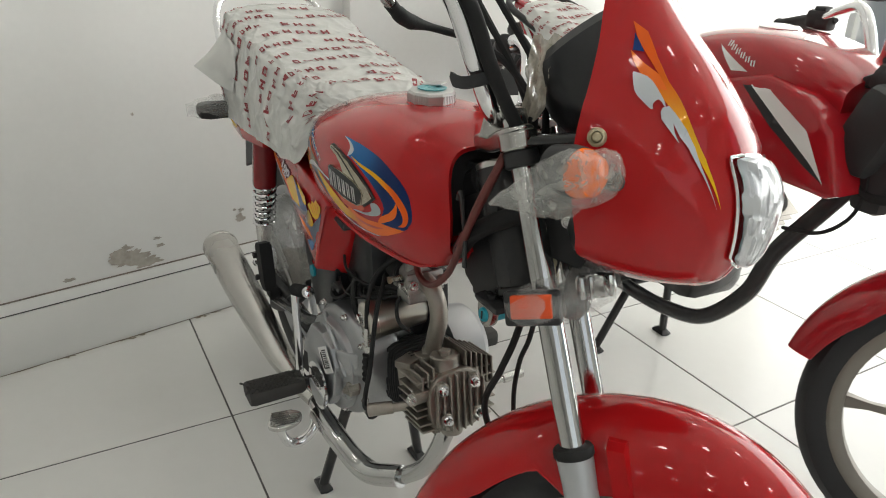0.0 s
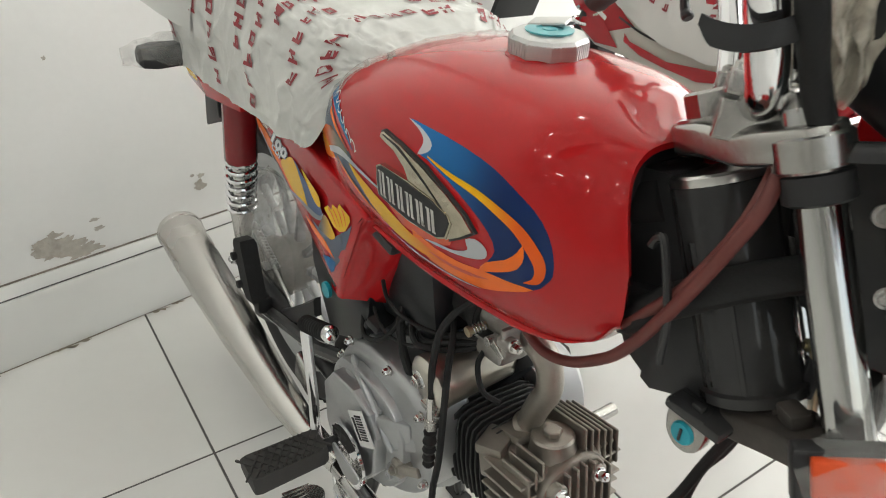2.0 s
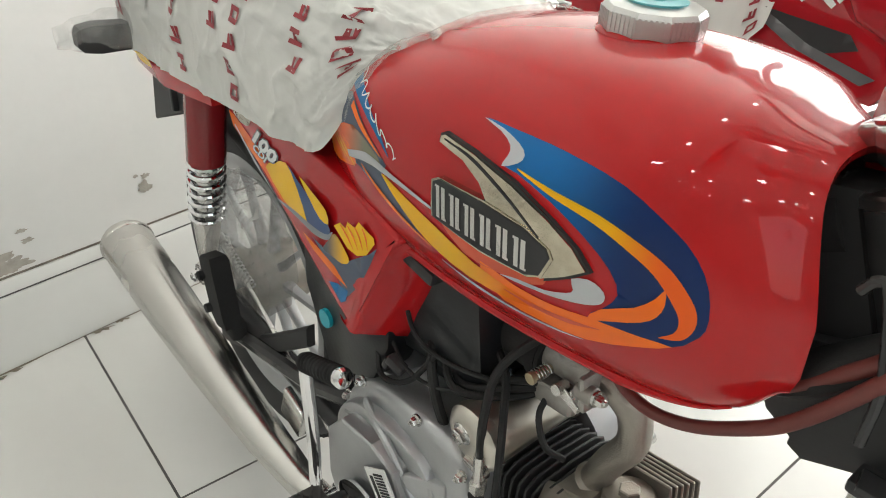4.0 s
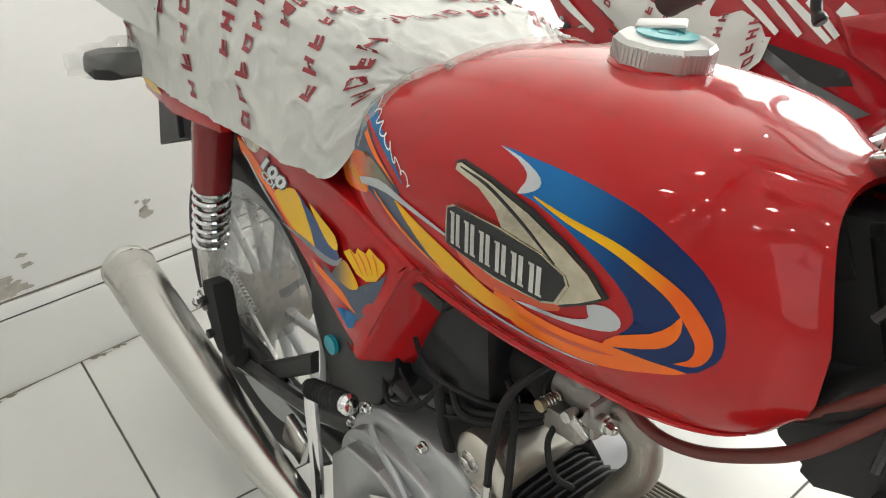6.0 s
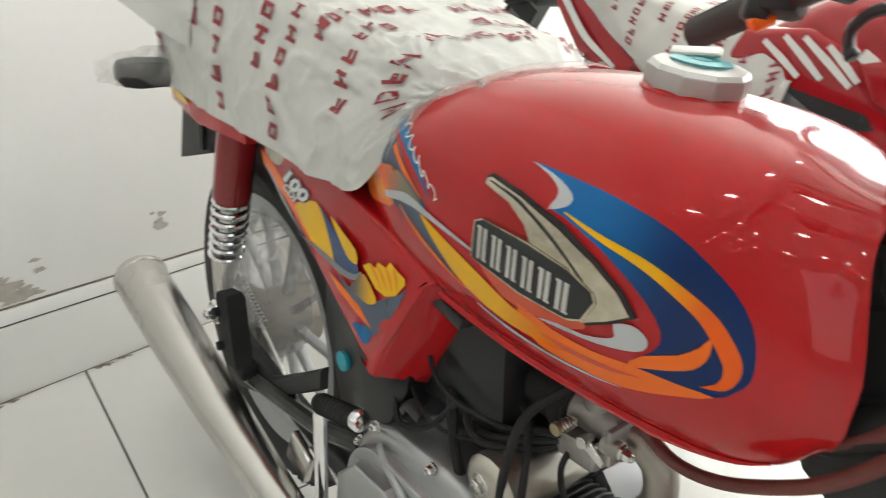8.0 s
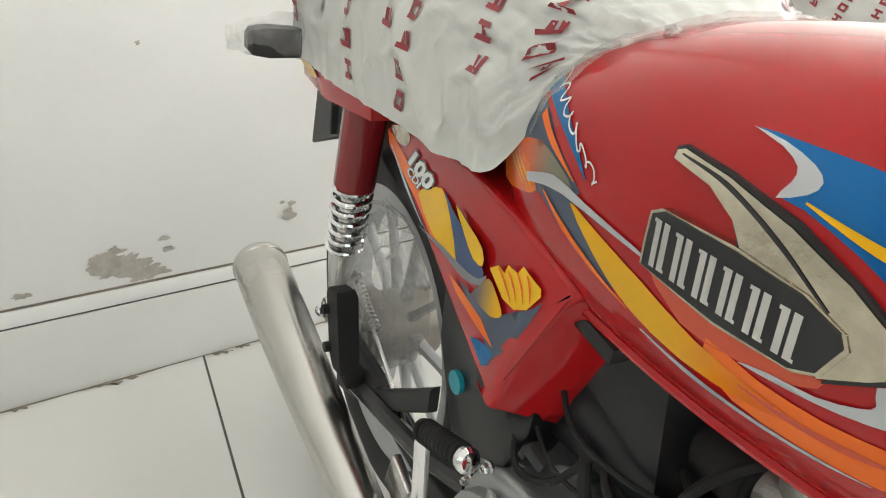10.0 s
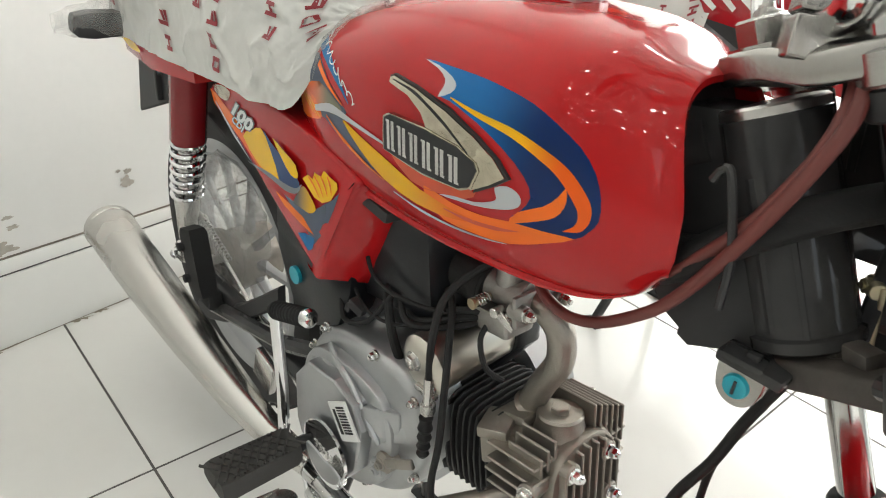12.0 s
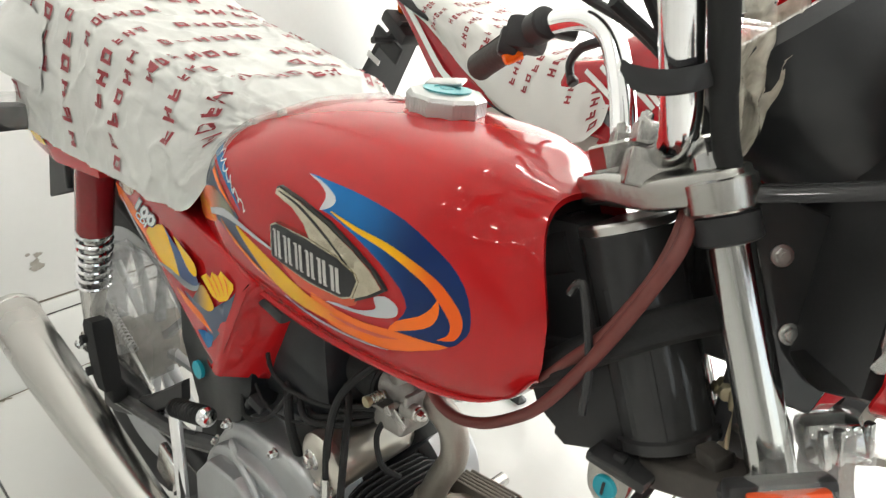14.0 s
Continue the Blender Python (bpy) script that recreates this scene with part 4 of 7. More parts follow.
# engine
eng = part("engine", join(box((0.06, 0, 0.37), (0.24, 0.15, 0.17), 0.03, (0, -8, 0)), box((0.0, 0, 0.44), (0.12, 0.13, 0.10), 0.02)), GREYCAST, bike, "silver four-stroke engine with a finned horizontal cylinder")
cov = catmull2([(-0.012, 0.36), (-0.012, 0.42), (0.018, 0.465), (0.06, 0.486), (0.12, 0.494), (0.172, 0.484), (0.198, 0.45), (0.205, 0.39), (0.18, 0.325), (0.12, 0.285), (0.05, 0.282), (0.004, 0.308)], 5)
part("clutch_cover", prism(cov, 0.07, lambda u, v, w: V(u, -0.108 + 0.10 * max(0.0, u - 0.10) + w, v), 0.012, 4), GREYCAST, eng, "silver right-hand crankcase cover")
part("cover_step", prism(catmull2([(-0.004, 0.345), (-0.004, 0.41), (0.028, 0.452), (0.085, 0.462), (0.140, 0.447), (0.166, 0.405), (0.163, 0.345), (0.135, 0.305), (0.090, 0.288), (0.035, 0.292), (0.004, 0.315)], 5), 0.05, lambda u, v, w: V(u, -0.122 + 0.12 * max(0.0, u - 0.08) + w, v), 0.004, 2), GREYCAST, eng, crease=25)
part("cover_boss", prism([(0.004, 0.335), (0.002, 0.402), (0.032, 0.440), (0.088, 0.448), (0.122, 0.432), (0.136, 0.400), (0.130, 0.335), (0.108, 0.303), (0.080, 0.293), (0.040, 0.296), (0.014, 0.314)], 0.05, lambda u, v, w: V(u, -0.140 + 0.12 * max(0.0, u - 0.08) + w, v), 0.0055, 3), GREYCAST, eng, "raised clutch housing", crease=20)
def hull(points, bevel):
    bm = bmesh.new()
    for p in points:
        bm.verts.new(p)
    r = bmesh.ops.convex_hull(bm, input=bm.verts[:])
    bmesh.ops.delete(bm, geom=list({v for v in r["geom_interior"] if isinstance(v, bmesh.types.BMVert)}), context="VERTS")
    bmesh.ops.dissolve_limit(bm, angle_limit=radians(6), verts=bm.verts[:], edges=bm.edges[:])
    bmesh.ops.bevel(bm, geom=bm.edges[:], offset=bevel, segments=2, affect="EDGES", profile=0.5)
    return bm


part("shelf_step", hull([(0.126, -0.128, 0.432), (0.168, -0.104, 0.438), (0.172, -0.103, 0.400), (0.140, -0.124, 0.392), (0.13, -0.09, 0.43), (0.17, -0.08, 0.43), (0.17, -0.08, 0.40), (0.14, -0.09, 0.39)], 0.0025), GREYCAST, eng, crease=20)
part("filler_plug", join(lathe([(0.013, -0.004), (0.013, 0.006), (0.010, 0.009)], (0.152, -0.112, 0.352), (0.15, -1, 0), 20), hexbolt((0.1535, -0.121, 0.352), (0.15, -1, 0), 0.007, 0.006)), GREYCAST, eng, "round plug boss with a bolt")
part("cover_shelf", hull([(0.064, -0.119, 0.457), (0.150, -0.120, 0.388), (0.136, -0.106, 0.436), (0.196, -0.078, 0.452), (0.200, -0.076, 0.405), (0.150, -0.060, 0.472), (0.090, -0.055, 0.470), (0.040, -0.085, 0.450), (0.06, -0.06, 0.38), (0.18, -0.05, 0.39)], 0.003), GREYCAST, eng, "sloping shelf of the crankcase cover", crease=20)
part("cover_lip", hull([(0.140, -0.111, 0.424), (0.202, -0.083, 0.438), (0.204, -0.083, 0.408), (0.154, -0.117, 0.390), (0.15, -0.08, 0.43), (0.20, -0.06, 0.43), (0.20, -0.06, 0.405), (0.15, -0.08, 0.39)], 0.003), GREYCAST, eng, "stepped front of the cover", crease=20)
for pts, r in ((((0.008, -0.119, 0.424), (0.048, -0.121, 0.440), (0.079, -0.122, 0.437), (0.106, -0.124, 0.424)), 0.0042), (((0.040, -0.112, 0.462), (0.070, -0.120, 0.455), (0.102, -0.123, 0.445), (0.131, -0.122, 0.415), (0.152, -0.118, 0.388)), 0.0048)):
    part("rib", tube(spline(pts, 5), [r * 0.5] + [r] * (5 * (len(pts) - 1) - 1) + [r * 0.5], 8), GREYCAST, eng)
for f, z, l in ((-0.004, 0.43, -0.10), (0.03, 0.478, -0.105), (0.12, 0.490, -0.100), (0.185, 0.465, -0.094), (0.195, 0.36, -0.092), (0.12, 0.295, -0.100), (0.0, 0.31, -0.102)):
    part("cover_bolt", hexbolt((f, l - 0.004, z), (0, -1, 0), 0.005, 0.008), STEEL, eng)
part("cover_screw", join(tube([(0.094, -0.104, 0.452), (0.146, -0.070, 0.471)], 0.0046, 10), hexbolt((0.094, -0.105, 0.452), (-0.8, -0.5, -0.3), 0.0055, 0.005)), GREYCAST, eng, "screw boss on the cover's shoulder")
BADGE = V(0.086, -0.143, 0.338)
part("badge_ring", lathe([(0.042, 0.0), (0.046, 0.003), (0.046, 0.007), (0.040, 0.008)], BADGE, (0, -1, 0), 36), CHROME, eng, "round chrome-rimmed clutch badge")
part("badge", lathe([(0.040, 0.0), (0.040, 0.006), (0.001, 0.0075)], BADGE, (0, -1, 0), 36), GLOSSBLACK, eng, "black badge")
part("badge_foot", prism(catmull2([(0.048, 0.330), (0.066, 0.334), (0.086, 0.331), (0.106, 0.334), (0.124, 0.330), (0.112, 0.309), (0.086, 0.300), (0.060, 0.309)], 4), 0.002, lambda u, v, w: V(u, -0.1525 + w, v), 0.0006, 1), GREYCAST, eng, "grey lower half of the badge")
part("badge_mark", join(*[box((0.070 + 0.0085 * k, -0.1518, 0.345), (0.0045, 0.001, 0.010)) for k in range(5)]), STEEL, eng)
lab = part("barcode_label", box((0.116, -0.1420, 0.409), (0.050, 0.0016, 0.034), 0, (0, 58, 8)), PAPER, eng, "white barcode label")
bars = []
for k in range(10):
    bars.append(box((-0.018 + 0.0036 * k, -0.0013, 0.0035), (0.0016 + 0.0009 * (k % 3 == 0), 0.0006, 0.015)))
bars.append(box((0.0, -0.0013, -0.0095), (0.032, 0.0006, 0.0045)))
for q in bars:
    q.transform(pose(0.116, -0.1420, 0.409, 0, 58, 8))
part("bar", join(*bars), BLACK, lab)
part("oil_filler", join(loft([[V(0.032 + x * k, -0.072 + y * k, z) for x, y in ((-0.045, -0.012), (-0.040, 0.02), (0.0, 0.028), (0.040, 0.02), (0.045, -0.012), (0.0, -0.034))] for k, z in ((1.0, 0.440), (0.9, 0.455), (0.55, 0.474), (0.35, 0.480))]), hexbolt((0.068, -0.078, 0.476), (0.1, -0.5, 1), 0.007, 0.008), hexbolt((0.004, -0.082, 0.455), (-0.2, -0.5, 1), 0.006, 0.008)), GREYCAST, eng, "cast boss with two bolts on the crankcase", crease=25)
part("clutch_arm", join(lathe([(0.014, 0), (0.014, 0.018), (0.008, 0.022)], (0.160, -0.098, 0.365), (0, -1, 0), 16), box((0.186, -0.116, 0.385), (0.062, 0.006, 0.012), 0.002, (0, -38, 0)), hexbolt((0.160, -0.120, 0.365), (0, -1, 0), 0.006, 0.006)), CAST, eng)
# left crankcase cover
part("left_cover", lathe([(0.078, -0.03), (0.080, 0.0), (0.076, 0.030), (0.060, 0.046), (0.030, 0.052), (0.001, 0.053)], (0.160, 0.095, 0.402), (0, 1, 0), 32), SILVER, eng, "round silver left-hand crankcase cover")
# starter motor lying across
SM = V(0.188, -0.092, 0.515)
SMD = V(0.03, 1, 0.12).normalized()
part("starter_motor", lathe([(0.024, -0.006), (0.030, -0.004), (0.0345, 0.001), (0.0345, 0.010), (0.0335, 0.011), (0.0335, 0.116), (0.030, 0.122), (0.02, 0.124)], SM, SMD, 36), POLISHED, eng, "polished starter motor")
part("starter_bolt", hexbolt(SM - SMD * 0.006 + V(-0.008, 0, 0.004), -SMD, 0.0085, 0.008), STEEL, eng)
part("starter_screw", hexbolt(SM - SMD * 0.004 + V(0.019, 0, -0.014), -SMD, 0.0055, 0.005), STEEL, eng)
part("starter_lug", join(box(tuple(SM + SMD * 0.045 + V(-0.020, 0, 0.034)), (0.024, 0.020, 0.016), 0.003, (0, -30, 0)), hexbolt(SM + SMD * 0.045 + V(-0.024, 0, 0.042), (-0.4, -0.2, 1), 0.006, 0.010)), STEEL, eng, "cable terminal on the starter")
# cylinder: axis slightly raised towards the front
AX = V(0.985, 0, 0.17).normalized()
C0 = V(0.185, 0, 0.405)
UPV = V(-0.17, 0, 0.985)


def fin(t, hw, hh, thick, up=0.0):
    outline = catmull2([(-hw, -hh * 0.6), (-hw, hh * 0.6), (-hw * 0.7, hh), (hw * 0.7, hh), (hw, hh * 0.6), (hw, -hh * 0.6), (hw * 0.7, -hh), (-hw * 0.7, -hh)], 2)
    return prism(outline, thick, lambda u, v, w: C0 + AX * (t + w) + V(0, u, 0) + UPV * (v + up), 0.0008, 1)


part("cylinder", tube([C0, C0 + AX * 0.10], 0.043, 24), BLACK, eng, "black finned cylinder")
for k in range(9):
    part("cylinder_fin", fin(0.008 + k * 0.0094, 0.062, 0.056, 0.003), BLACK, eng)
HC = C0 + AX * 0.128 + V(0, -0.002, 0)
TILT = (0, -9.8, 0)
part("cylinder_head", box(tuple(HC), (0.078, 0.096, 0.098), 0.014, TILT, 3), CAST, eng, "cast aluminium cylinder head with fins")
for k in range(7):
    off = -0.046 + 0.0145 * k
    for sy in (-1, 1):
        part("head_fin", box(tuple(HC + V(0, sy * 0.052, 0) + UPV * off + AX * (0.003 if k % 2 else 0)), (0.066, 0.044 - 0.018 * (k == 0) - 0.008 * (k in (1, 6)), 0.0036), 0.0012, TILT, 1), CAST, eng)
for k in range(6):
    y = 0.018 + 0.0098 * k
    top = 0.068 - 0.0045 * k
    part("head_fin", box(tuple(HC + V(0, y, 0) + UPV * (top / 2 + 0.012)), (0.074, 0.0034, top), 0.0012, TILT, 1), CAST, eng)
for k in range(3):
    part("head_fin", box(tuple(HC + V(0, -0.040 - 0.010 * k, 0) + AX * 0.012 + UPV * (0.050 - 0.006 * k)), (0.045, 0.0036, 0.026), 0.0012, TILT, 1), CAST, eng)
# front face of the head: round finned cover with four nuts
FC = C0 + AX * 0.168 + V(0, -0.004, 0)
FW0 = [(-0.050, -0.022), (-0.050, 0.024), (-0.030, 0.048), (0.010, 0.054), (0.034, 0.044), (0.050, 0.020), (0.050, -0.024), (0.028, -0.050), (-0.026, -0.050)]
face = part("head_cover", prism(catmull2(FW0, 3), 0.016, lambda u, v, w: FC + V(0, u, 0) + UPV * v + AX * (w - 0.012), 0.004, 2), CAST, eng, "rounded ribbed head cover with four nuts")
for k in range(8):
    y = -0.042 + 0.012 * k
    h = 0.050 * math.sqrt(max(0.0, 1 - (y / 0.053) ** 2)) ** 0.8
    part("rib", box(tuple(FC + AX * 0.0075 + V(0, y, 0)), (0.011, 0.0036, 2 * h), 0.0012, TILT, 1), CAST, face)
for sy, sz in ((-0.032, 0.030), (0.025, 0.030), (-0.027, -0.024), (0.032, -0.026)):
    part("nut_seat", lathe([(0.012, -0.006), (0.0115, 0.0055), (0.0095, 0.007)], FC + AX * 0.006 + V(0, sy, 0) + UPV * sz, AX, 18), CAST, face)
    part("nut", hexbolt(FC + AX * 0.0125 + V(0, sy, 0) + UPV * sz, AX, 0.0062, 0.010), CHROME, face)
VC = HC + AX * 0.010 + UPV * 0.058 + V(0, -0.006, 0)
part("valve_cap", join(lathe([(0.030, -0.016), (0.026, -0.004), (0.0245, 0.004), (0.0245, 0.010), (0.0225, 0.0125), (0.012, 0.0125)], VC, UPV, 28), lathe([(0.0105, 0.010), (0.0105, 0.0175), (0.009, 0.0185)], VC, UPV, 6)), CAST, eng, "round valve cap with a hexagon", crease=25)
part("side_boss", join(box(tuple(HC + AX * -0.040 + V(0, -0.046, 0) + UPV * 0.048), (0.034, 0.040, 0.014), 0.003, (0, -9.8, 24)), box(tuple(HC + AX * -0.042 + V(0, -0.050, 0) + UPV * 0.028), (0.020, 0.030, 0.040), 0.003, (0, -9.8, 24))), CAST, eng, crease=25)
part("bolt_boss", cyl(tuple(HC + V(0, -0.050, 0) + UPV * 0.018 + AX * 0.026), tuple(HC + V(0, -0.078, 0) + UPV * 0.018 + AX * 0.030), 0.011), CAST, eng)
part("head_bolt", hexbolt(HC + V(0, -0.079, 0) + UPV * 0.018 + AX * 0.030, (0.2, -1, 0), 0.007, 0.007), STEEL, eng)
part("exhaust_port", join(tube([HC + UPV * -0.040 + AX * 0.012, HC + UPV * -0.070 + AX * 0.008], [0.024, 0.020], 16), hexbolt(HC + UPV * -0.058 + AX * 0.012 + V(0, -0.028, 0), (0.2, -1, -0.4), 0.006, 0.008)), CAST, eng)
part("spark_plug", join(tube([C0 + AX * 0.12 + V(0, -0.06, -0.015), C0 + AX * 0.10 + V(0, -0.10, -0.02)], [0.009, 0.007], 12), tube([C0 + AX * 0.105 + V(0, -0.09, -0.018), C0 + AX * 0.085 + V(0, -0.125, -0.022)], [0.0105, 0.0115], 14)), CAST, eng, "spark plug cap")
# intake and carburettor
part("intake_pipe", tube(spline([(0.272, -0.010, 0.482), (0.285, -0.013, 0.520), (0.303, -0.018, 0.562), (0.300, -0.023, 0.598), (0.279, -0.026, 0.614), (0.256, -0.026, 0.614)], 8), [0.0185] + [0.0145] * 38 + [0.017, 0.018], 18), CAST, eng, "curved cast intake pipe")
part("intake_flange", box((0.270, -0.010, 0.474), (0.04, 0.055, 0.012), 0.004, (0, -18, 0)), CAST, eng)
carb = part("carburettor", join(lathe([(0.019, -0.030), (0.021, -0.026), (0.0185, -0.018), (0.0185, 0.018), (0.0215, 0.024), (0.0215, 0.029)], (0.236, -0.028, 0.612), (1, 0, 0.1), 24), lathe([(0.0155, -0.004), (0.0165, 0.0), (0.0165, 0.030), (0.0185, 0.031), (0.0185, 0.036), (0.012, 0.040)], (0.236, -0.028, 0.622), (0, 0, 1), 20)), CARBCAST, bike, "cast carburettor with brass screws", crease=28)
bowl = part("float_bowl", join(box((0.234, -0.028, 0.578), (0.046, 0.044, 0.026), 0.007, (0, -8, 0), 3), box((0.234, -0.028, 0.5925), (0.054, 0.052, 0.005), 0.002, (0, -8, 0)), lathe([(0.008, 0), (0.008, 0.006), (0.006, 0.008)], (0.232, -0.028, 0.566), (0, 0, -1), 6)), CARBCAST, carb, "float bowl", crease=28)
for sf, sy in ((-0.022, -0.022), (0.022, -0.022), (-0.022, 0.022), (0.022, 0.022)):
    part("bowl_screw", hexbolt((0.234 + sf, -0.028 + sy, 0.595 + 0.14 * sf), (0, 0, 1), 0.0032, 0.005), STEEL, bowl)
part("flange", join(box((0.270, -0.027, 0.614), (0.008, 0.066, 0.034), 0.004, (0, -12, 0)), cyl((0.262, -0.053, 0.613), (0.280, -0.053, 0.616), 0.0085), cyl((0.262, -0.001, 0.613), (0.280, -0.001, 0.616), 0.0085)), CARBCAST, carb, "two-bolt intake flange", crease=28)
for sy in (-0.053, -0.001):
    part("flange_bolt", hexbolt((0.281, sy, 0.6165), (1, 0, 0.1), 0.0055, 0.008), STEEL, carb)
part("idle_screw", join(cyl((0.226, -0.046, 0.606), (0.224, -0.066, 0.604), 0.0042), cyl((0.224, -0.066, 0.604), (0.2238, -0.070, 0.6036), 0.0060)), BRASS, carb, "brass idle screw")
part("idle_spring", spring((0.226, -0.048, 0.606), (0.224, -0.064, 0.604), 0.0054, 0.0009, 5, 10, 6), STEEL, carb)
part("choke_lever", join(prism([(0.240, 0.596), (0.266, 0.588), (0.268, 0.594), (0.246, 0.606)], 0.003, lambda u, v, w: V(u, -0.055 + w, v), 0.0008, 1), cyl((0.245, -0.046, 0.601), (0.245, -0.060, 0.601), 0.0055)), STEEL, carb, "steel choke lever")
part("overflow_pipe", tube(spline([(0.228, -0.045, 0.575), (0.232, -0.058, 0.560), (0.246, -0.060, 0.535), (0.258, -0.045, 0.520)], 6), 0.0032, 8), RUBBER, carb, "black overflow pipe")
part("air_hose", join(tube(spline([(0.218, -0.026, 0.604), (0.17, -0.022, 0.600), (0.10, -0.015, 0.590)], 6), 0.027, 18), lathe([(0.0275, -0.006), (0.0285, 0), (0.0275, 0.006)], (0.205, -0.026, 0.603), (1, 0, 0.05), 20)), RUBBER, bike, "black rubber air hose")

# footrests, pedals, stand
part("footrest", loft([[V(0.035 + x, -0.162 - q, 0.322 + z) for x, z in ((-s, -0.010), (-s, 0.004), (-s * 0.8, 0.012), (s * 0.8, 0.012), (s, 0.004), (s, -0.010), (s * 0.6, -0.014), (-s * 0.6, -0.014))] for q, s in ((0, 0.022), (0.008, 0.027), (0.098, 0.030), (0.106, 0.027))]), GREYRUBBER, bike, "dark rubber rider footrest with a diamond tread")
ft = bike.children[-1]
dm = []
for i in range(8):
    for s_ in (-1, 1):
        dm.append(box((0.035, -0.172 - 0.0125 * i, 0.3352), (0.052, 0.0024, 0.0028), 0, (0, 0, s_ * 38)))
part("tread", join(*dm), GREYRUBBER, ft)
part("footrest_bar", tube([(0.03, -0.02, 0.30), (0.04, -0.17, 0.322)], 0.010, 12), GLOSSBLACK, bike)
part("footrest_bar", tube([(0.03, 0.02, 0.30), (0.058, 0.195, 0.322)], 0.011, 12), GLOSSBLACK, bike)
part("footrest", loft([[V(0.058 + x, 0.190 + q, 0.325 + z) for x, z in ((-s, -0.012), (-s, 0.008), (-s * 0.7, 0.016), (s * 0.7, 0.016), (s, 0.008), (s, -0.012))] for q, s in ((0, 0.018), (0.008, 0.021), (0.066, 0.022), (0.072, 0.019))]), GREYRUBBER, bike)
pedal = part("brake_pedal", tube(spline([(-0.03, -0.11, 0.25), (0.03, -0.140, 0.250), (0.06, -0.150, 0.226), (0.06, -0.172, 0.202), (0.06, -0.196, 0.200), (0.058, -0.212, 0.222), (0.058, -0.214, 0.250)], 8), [0.008] * 12 + [0.0105] * 37, 14, True, 0.85), CHROME, bike, "chrome brake pedal with a ribbed oval pad")
part("pad", loft([[V(0.062 + (0.024 + d) * math.cos(a), -0.208 + (0.033 + d) * math.sin(a), z + 0.10 * 0.033 * math.sin(a)) for a in (2 * math.pi * k / 28 for k in range(28))] for z, d in ((0.252, -0.003), (0.255, 0.0), (0.262, 0.0), (0.264, -0.002))]), STEEL, pedal, crease=40)
part("ribs", join(*[box((0.062 + 0.0066 * k, -0.208, 0.2650), (0.0034, 0.058 - 0.006 * abs(k), 0.0030), 0, (-6, 0, 0)) for k in range(-3, 4)]), STEEL, pedal)
kick = part("kick_starter", tube(spline([(-0.006, -0.118, 0.275), (-0.005, -0.150, 0.290), (-0.008, -0.152, 0.38), (-0.022, -0.151, 0.484)], 8), [0.008] * 24 + [0.007], 12, True, 0.7), CHROME, bike, "chrome kick starter with a ribbed rubber")
part("rubber", tube([(-0.026, -0.150, 0.487), (0.010, -0.149, 0.501), (0.045, -0.147, 0.514)], [0.0098, 0.0106, 0.0098], 16), RUBBER, kick)
rb = [lathe([(0.0108, -0.0014), (0.0122, 0), (0.0108, 0.0014)], V(-0.018, -0.150, 0.490).lerp(V(0.040, -0.147, 0.512), k / 9), (0.92, 0.03, 0.38), 16) for k in range(10)]
part("rubber_rib", join(*rb), RUBBER, kick)
part("tip", lathe([(0.011, 0), (0.0115, 0.006), (0.008, 0.010), (0.001, 0.011)], (0.045, -0.147, 0.514), (0.92, 0.03, 0.38), 18), CHROME, kick)
part("pillion_footrest", join(loft([[V(f + dx * k, -0.128 + dy * k, z + dx * 0.3 * k) for dx, dy in ((-0.020, -0.014), (-0.020, 0.014), (0.020, 0.014), (0.020, -0.014))] for f, z, k in ((-0.345, 0.432, 0.85), (-0.342, 0.425, 1.0), (-0.322, 0.345, 0.98), (-0.316, 0.325, 0.8))]), box((-0.318, -0.118, 0.318), (0.034, 0.024, 0.030), 0.004), tube([(-0.352, -0.142, 0.400), (-0.352, -0.150, 0.400)], 0.007, 8), tube([(-0.340, -0.142, 0.350), (-0.340, -0.150, 0.350)], 0.007, 8)), RUBBER, bike, "folded black pillion footrest", move=Matrix.Translation((0.024, 0, 0.030)))
part("pillion_bracket", tube([(-0.31, -0.108, 0.32), (-0.10, -0.10, 0.37), (-0.02, -0.09, 0.40)], 0.012, 10), GLOSSBLACK, bike)
stand = part("centre_stand", join(tube([(0.03, -0.07, 0.22), (-0.004, -0.113, 0.012)], 0.011, 12), tube([(0.03, 0.07, 0.22), (-0.004, 0.118, 0.012)], 0.011, 12), tube([(0.03, -0.07, 0.22), (0.03, 0.07, 0.22)], 0.011, 12)), GLOSSBLACK, bike, "black centre stand on two feet")
for y in (-0.113, 0.118):
    part("foot", loft([[V(-0.006 + x * k, y + w * k, z) for x, w in ((-0.024, -0.014), (0.02, -0.014), (0.024, 0), (0.02, 0.014), (-0.024, 0.014), (-0.03, 0))] for k, z in ((1, 0), (1, 0.006), (0.6, 0.014), (0.3, 0.02))]), GLOSSBLACK, stand)
part("shift_lever", join(tube(spline([(0.06, 0.10, 0.28), (0.13, 0.16, 0.29), (0.19, 0.175, 0.312), (0.195, 0.20, 0.315)], 6), 0.006), tube([(0.194, 0.198, 0.315), (0.196, 0.242, 0.318)], 0.010, 12)), STEEL, bike, "steel gear shift lever with a rubber tip")
part("left_crankcase_cover", lathe([(0.07, 0), (0.085, 0.0), (0.085, 0.025), (0.07, 0.035), (0.001, 0.036)], (0.10, 0.07, 0.39), (0, 1, 0), 32), GREYCAST, eng)

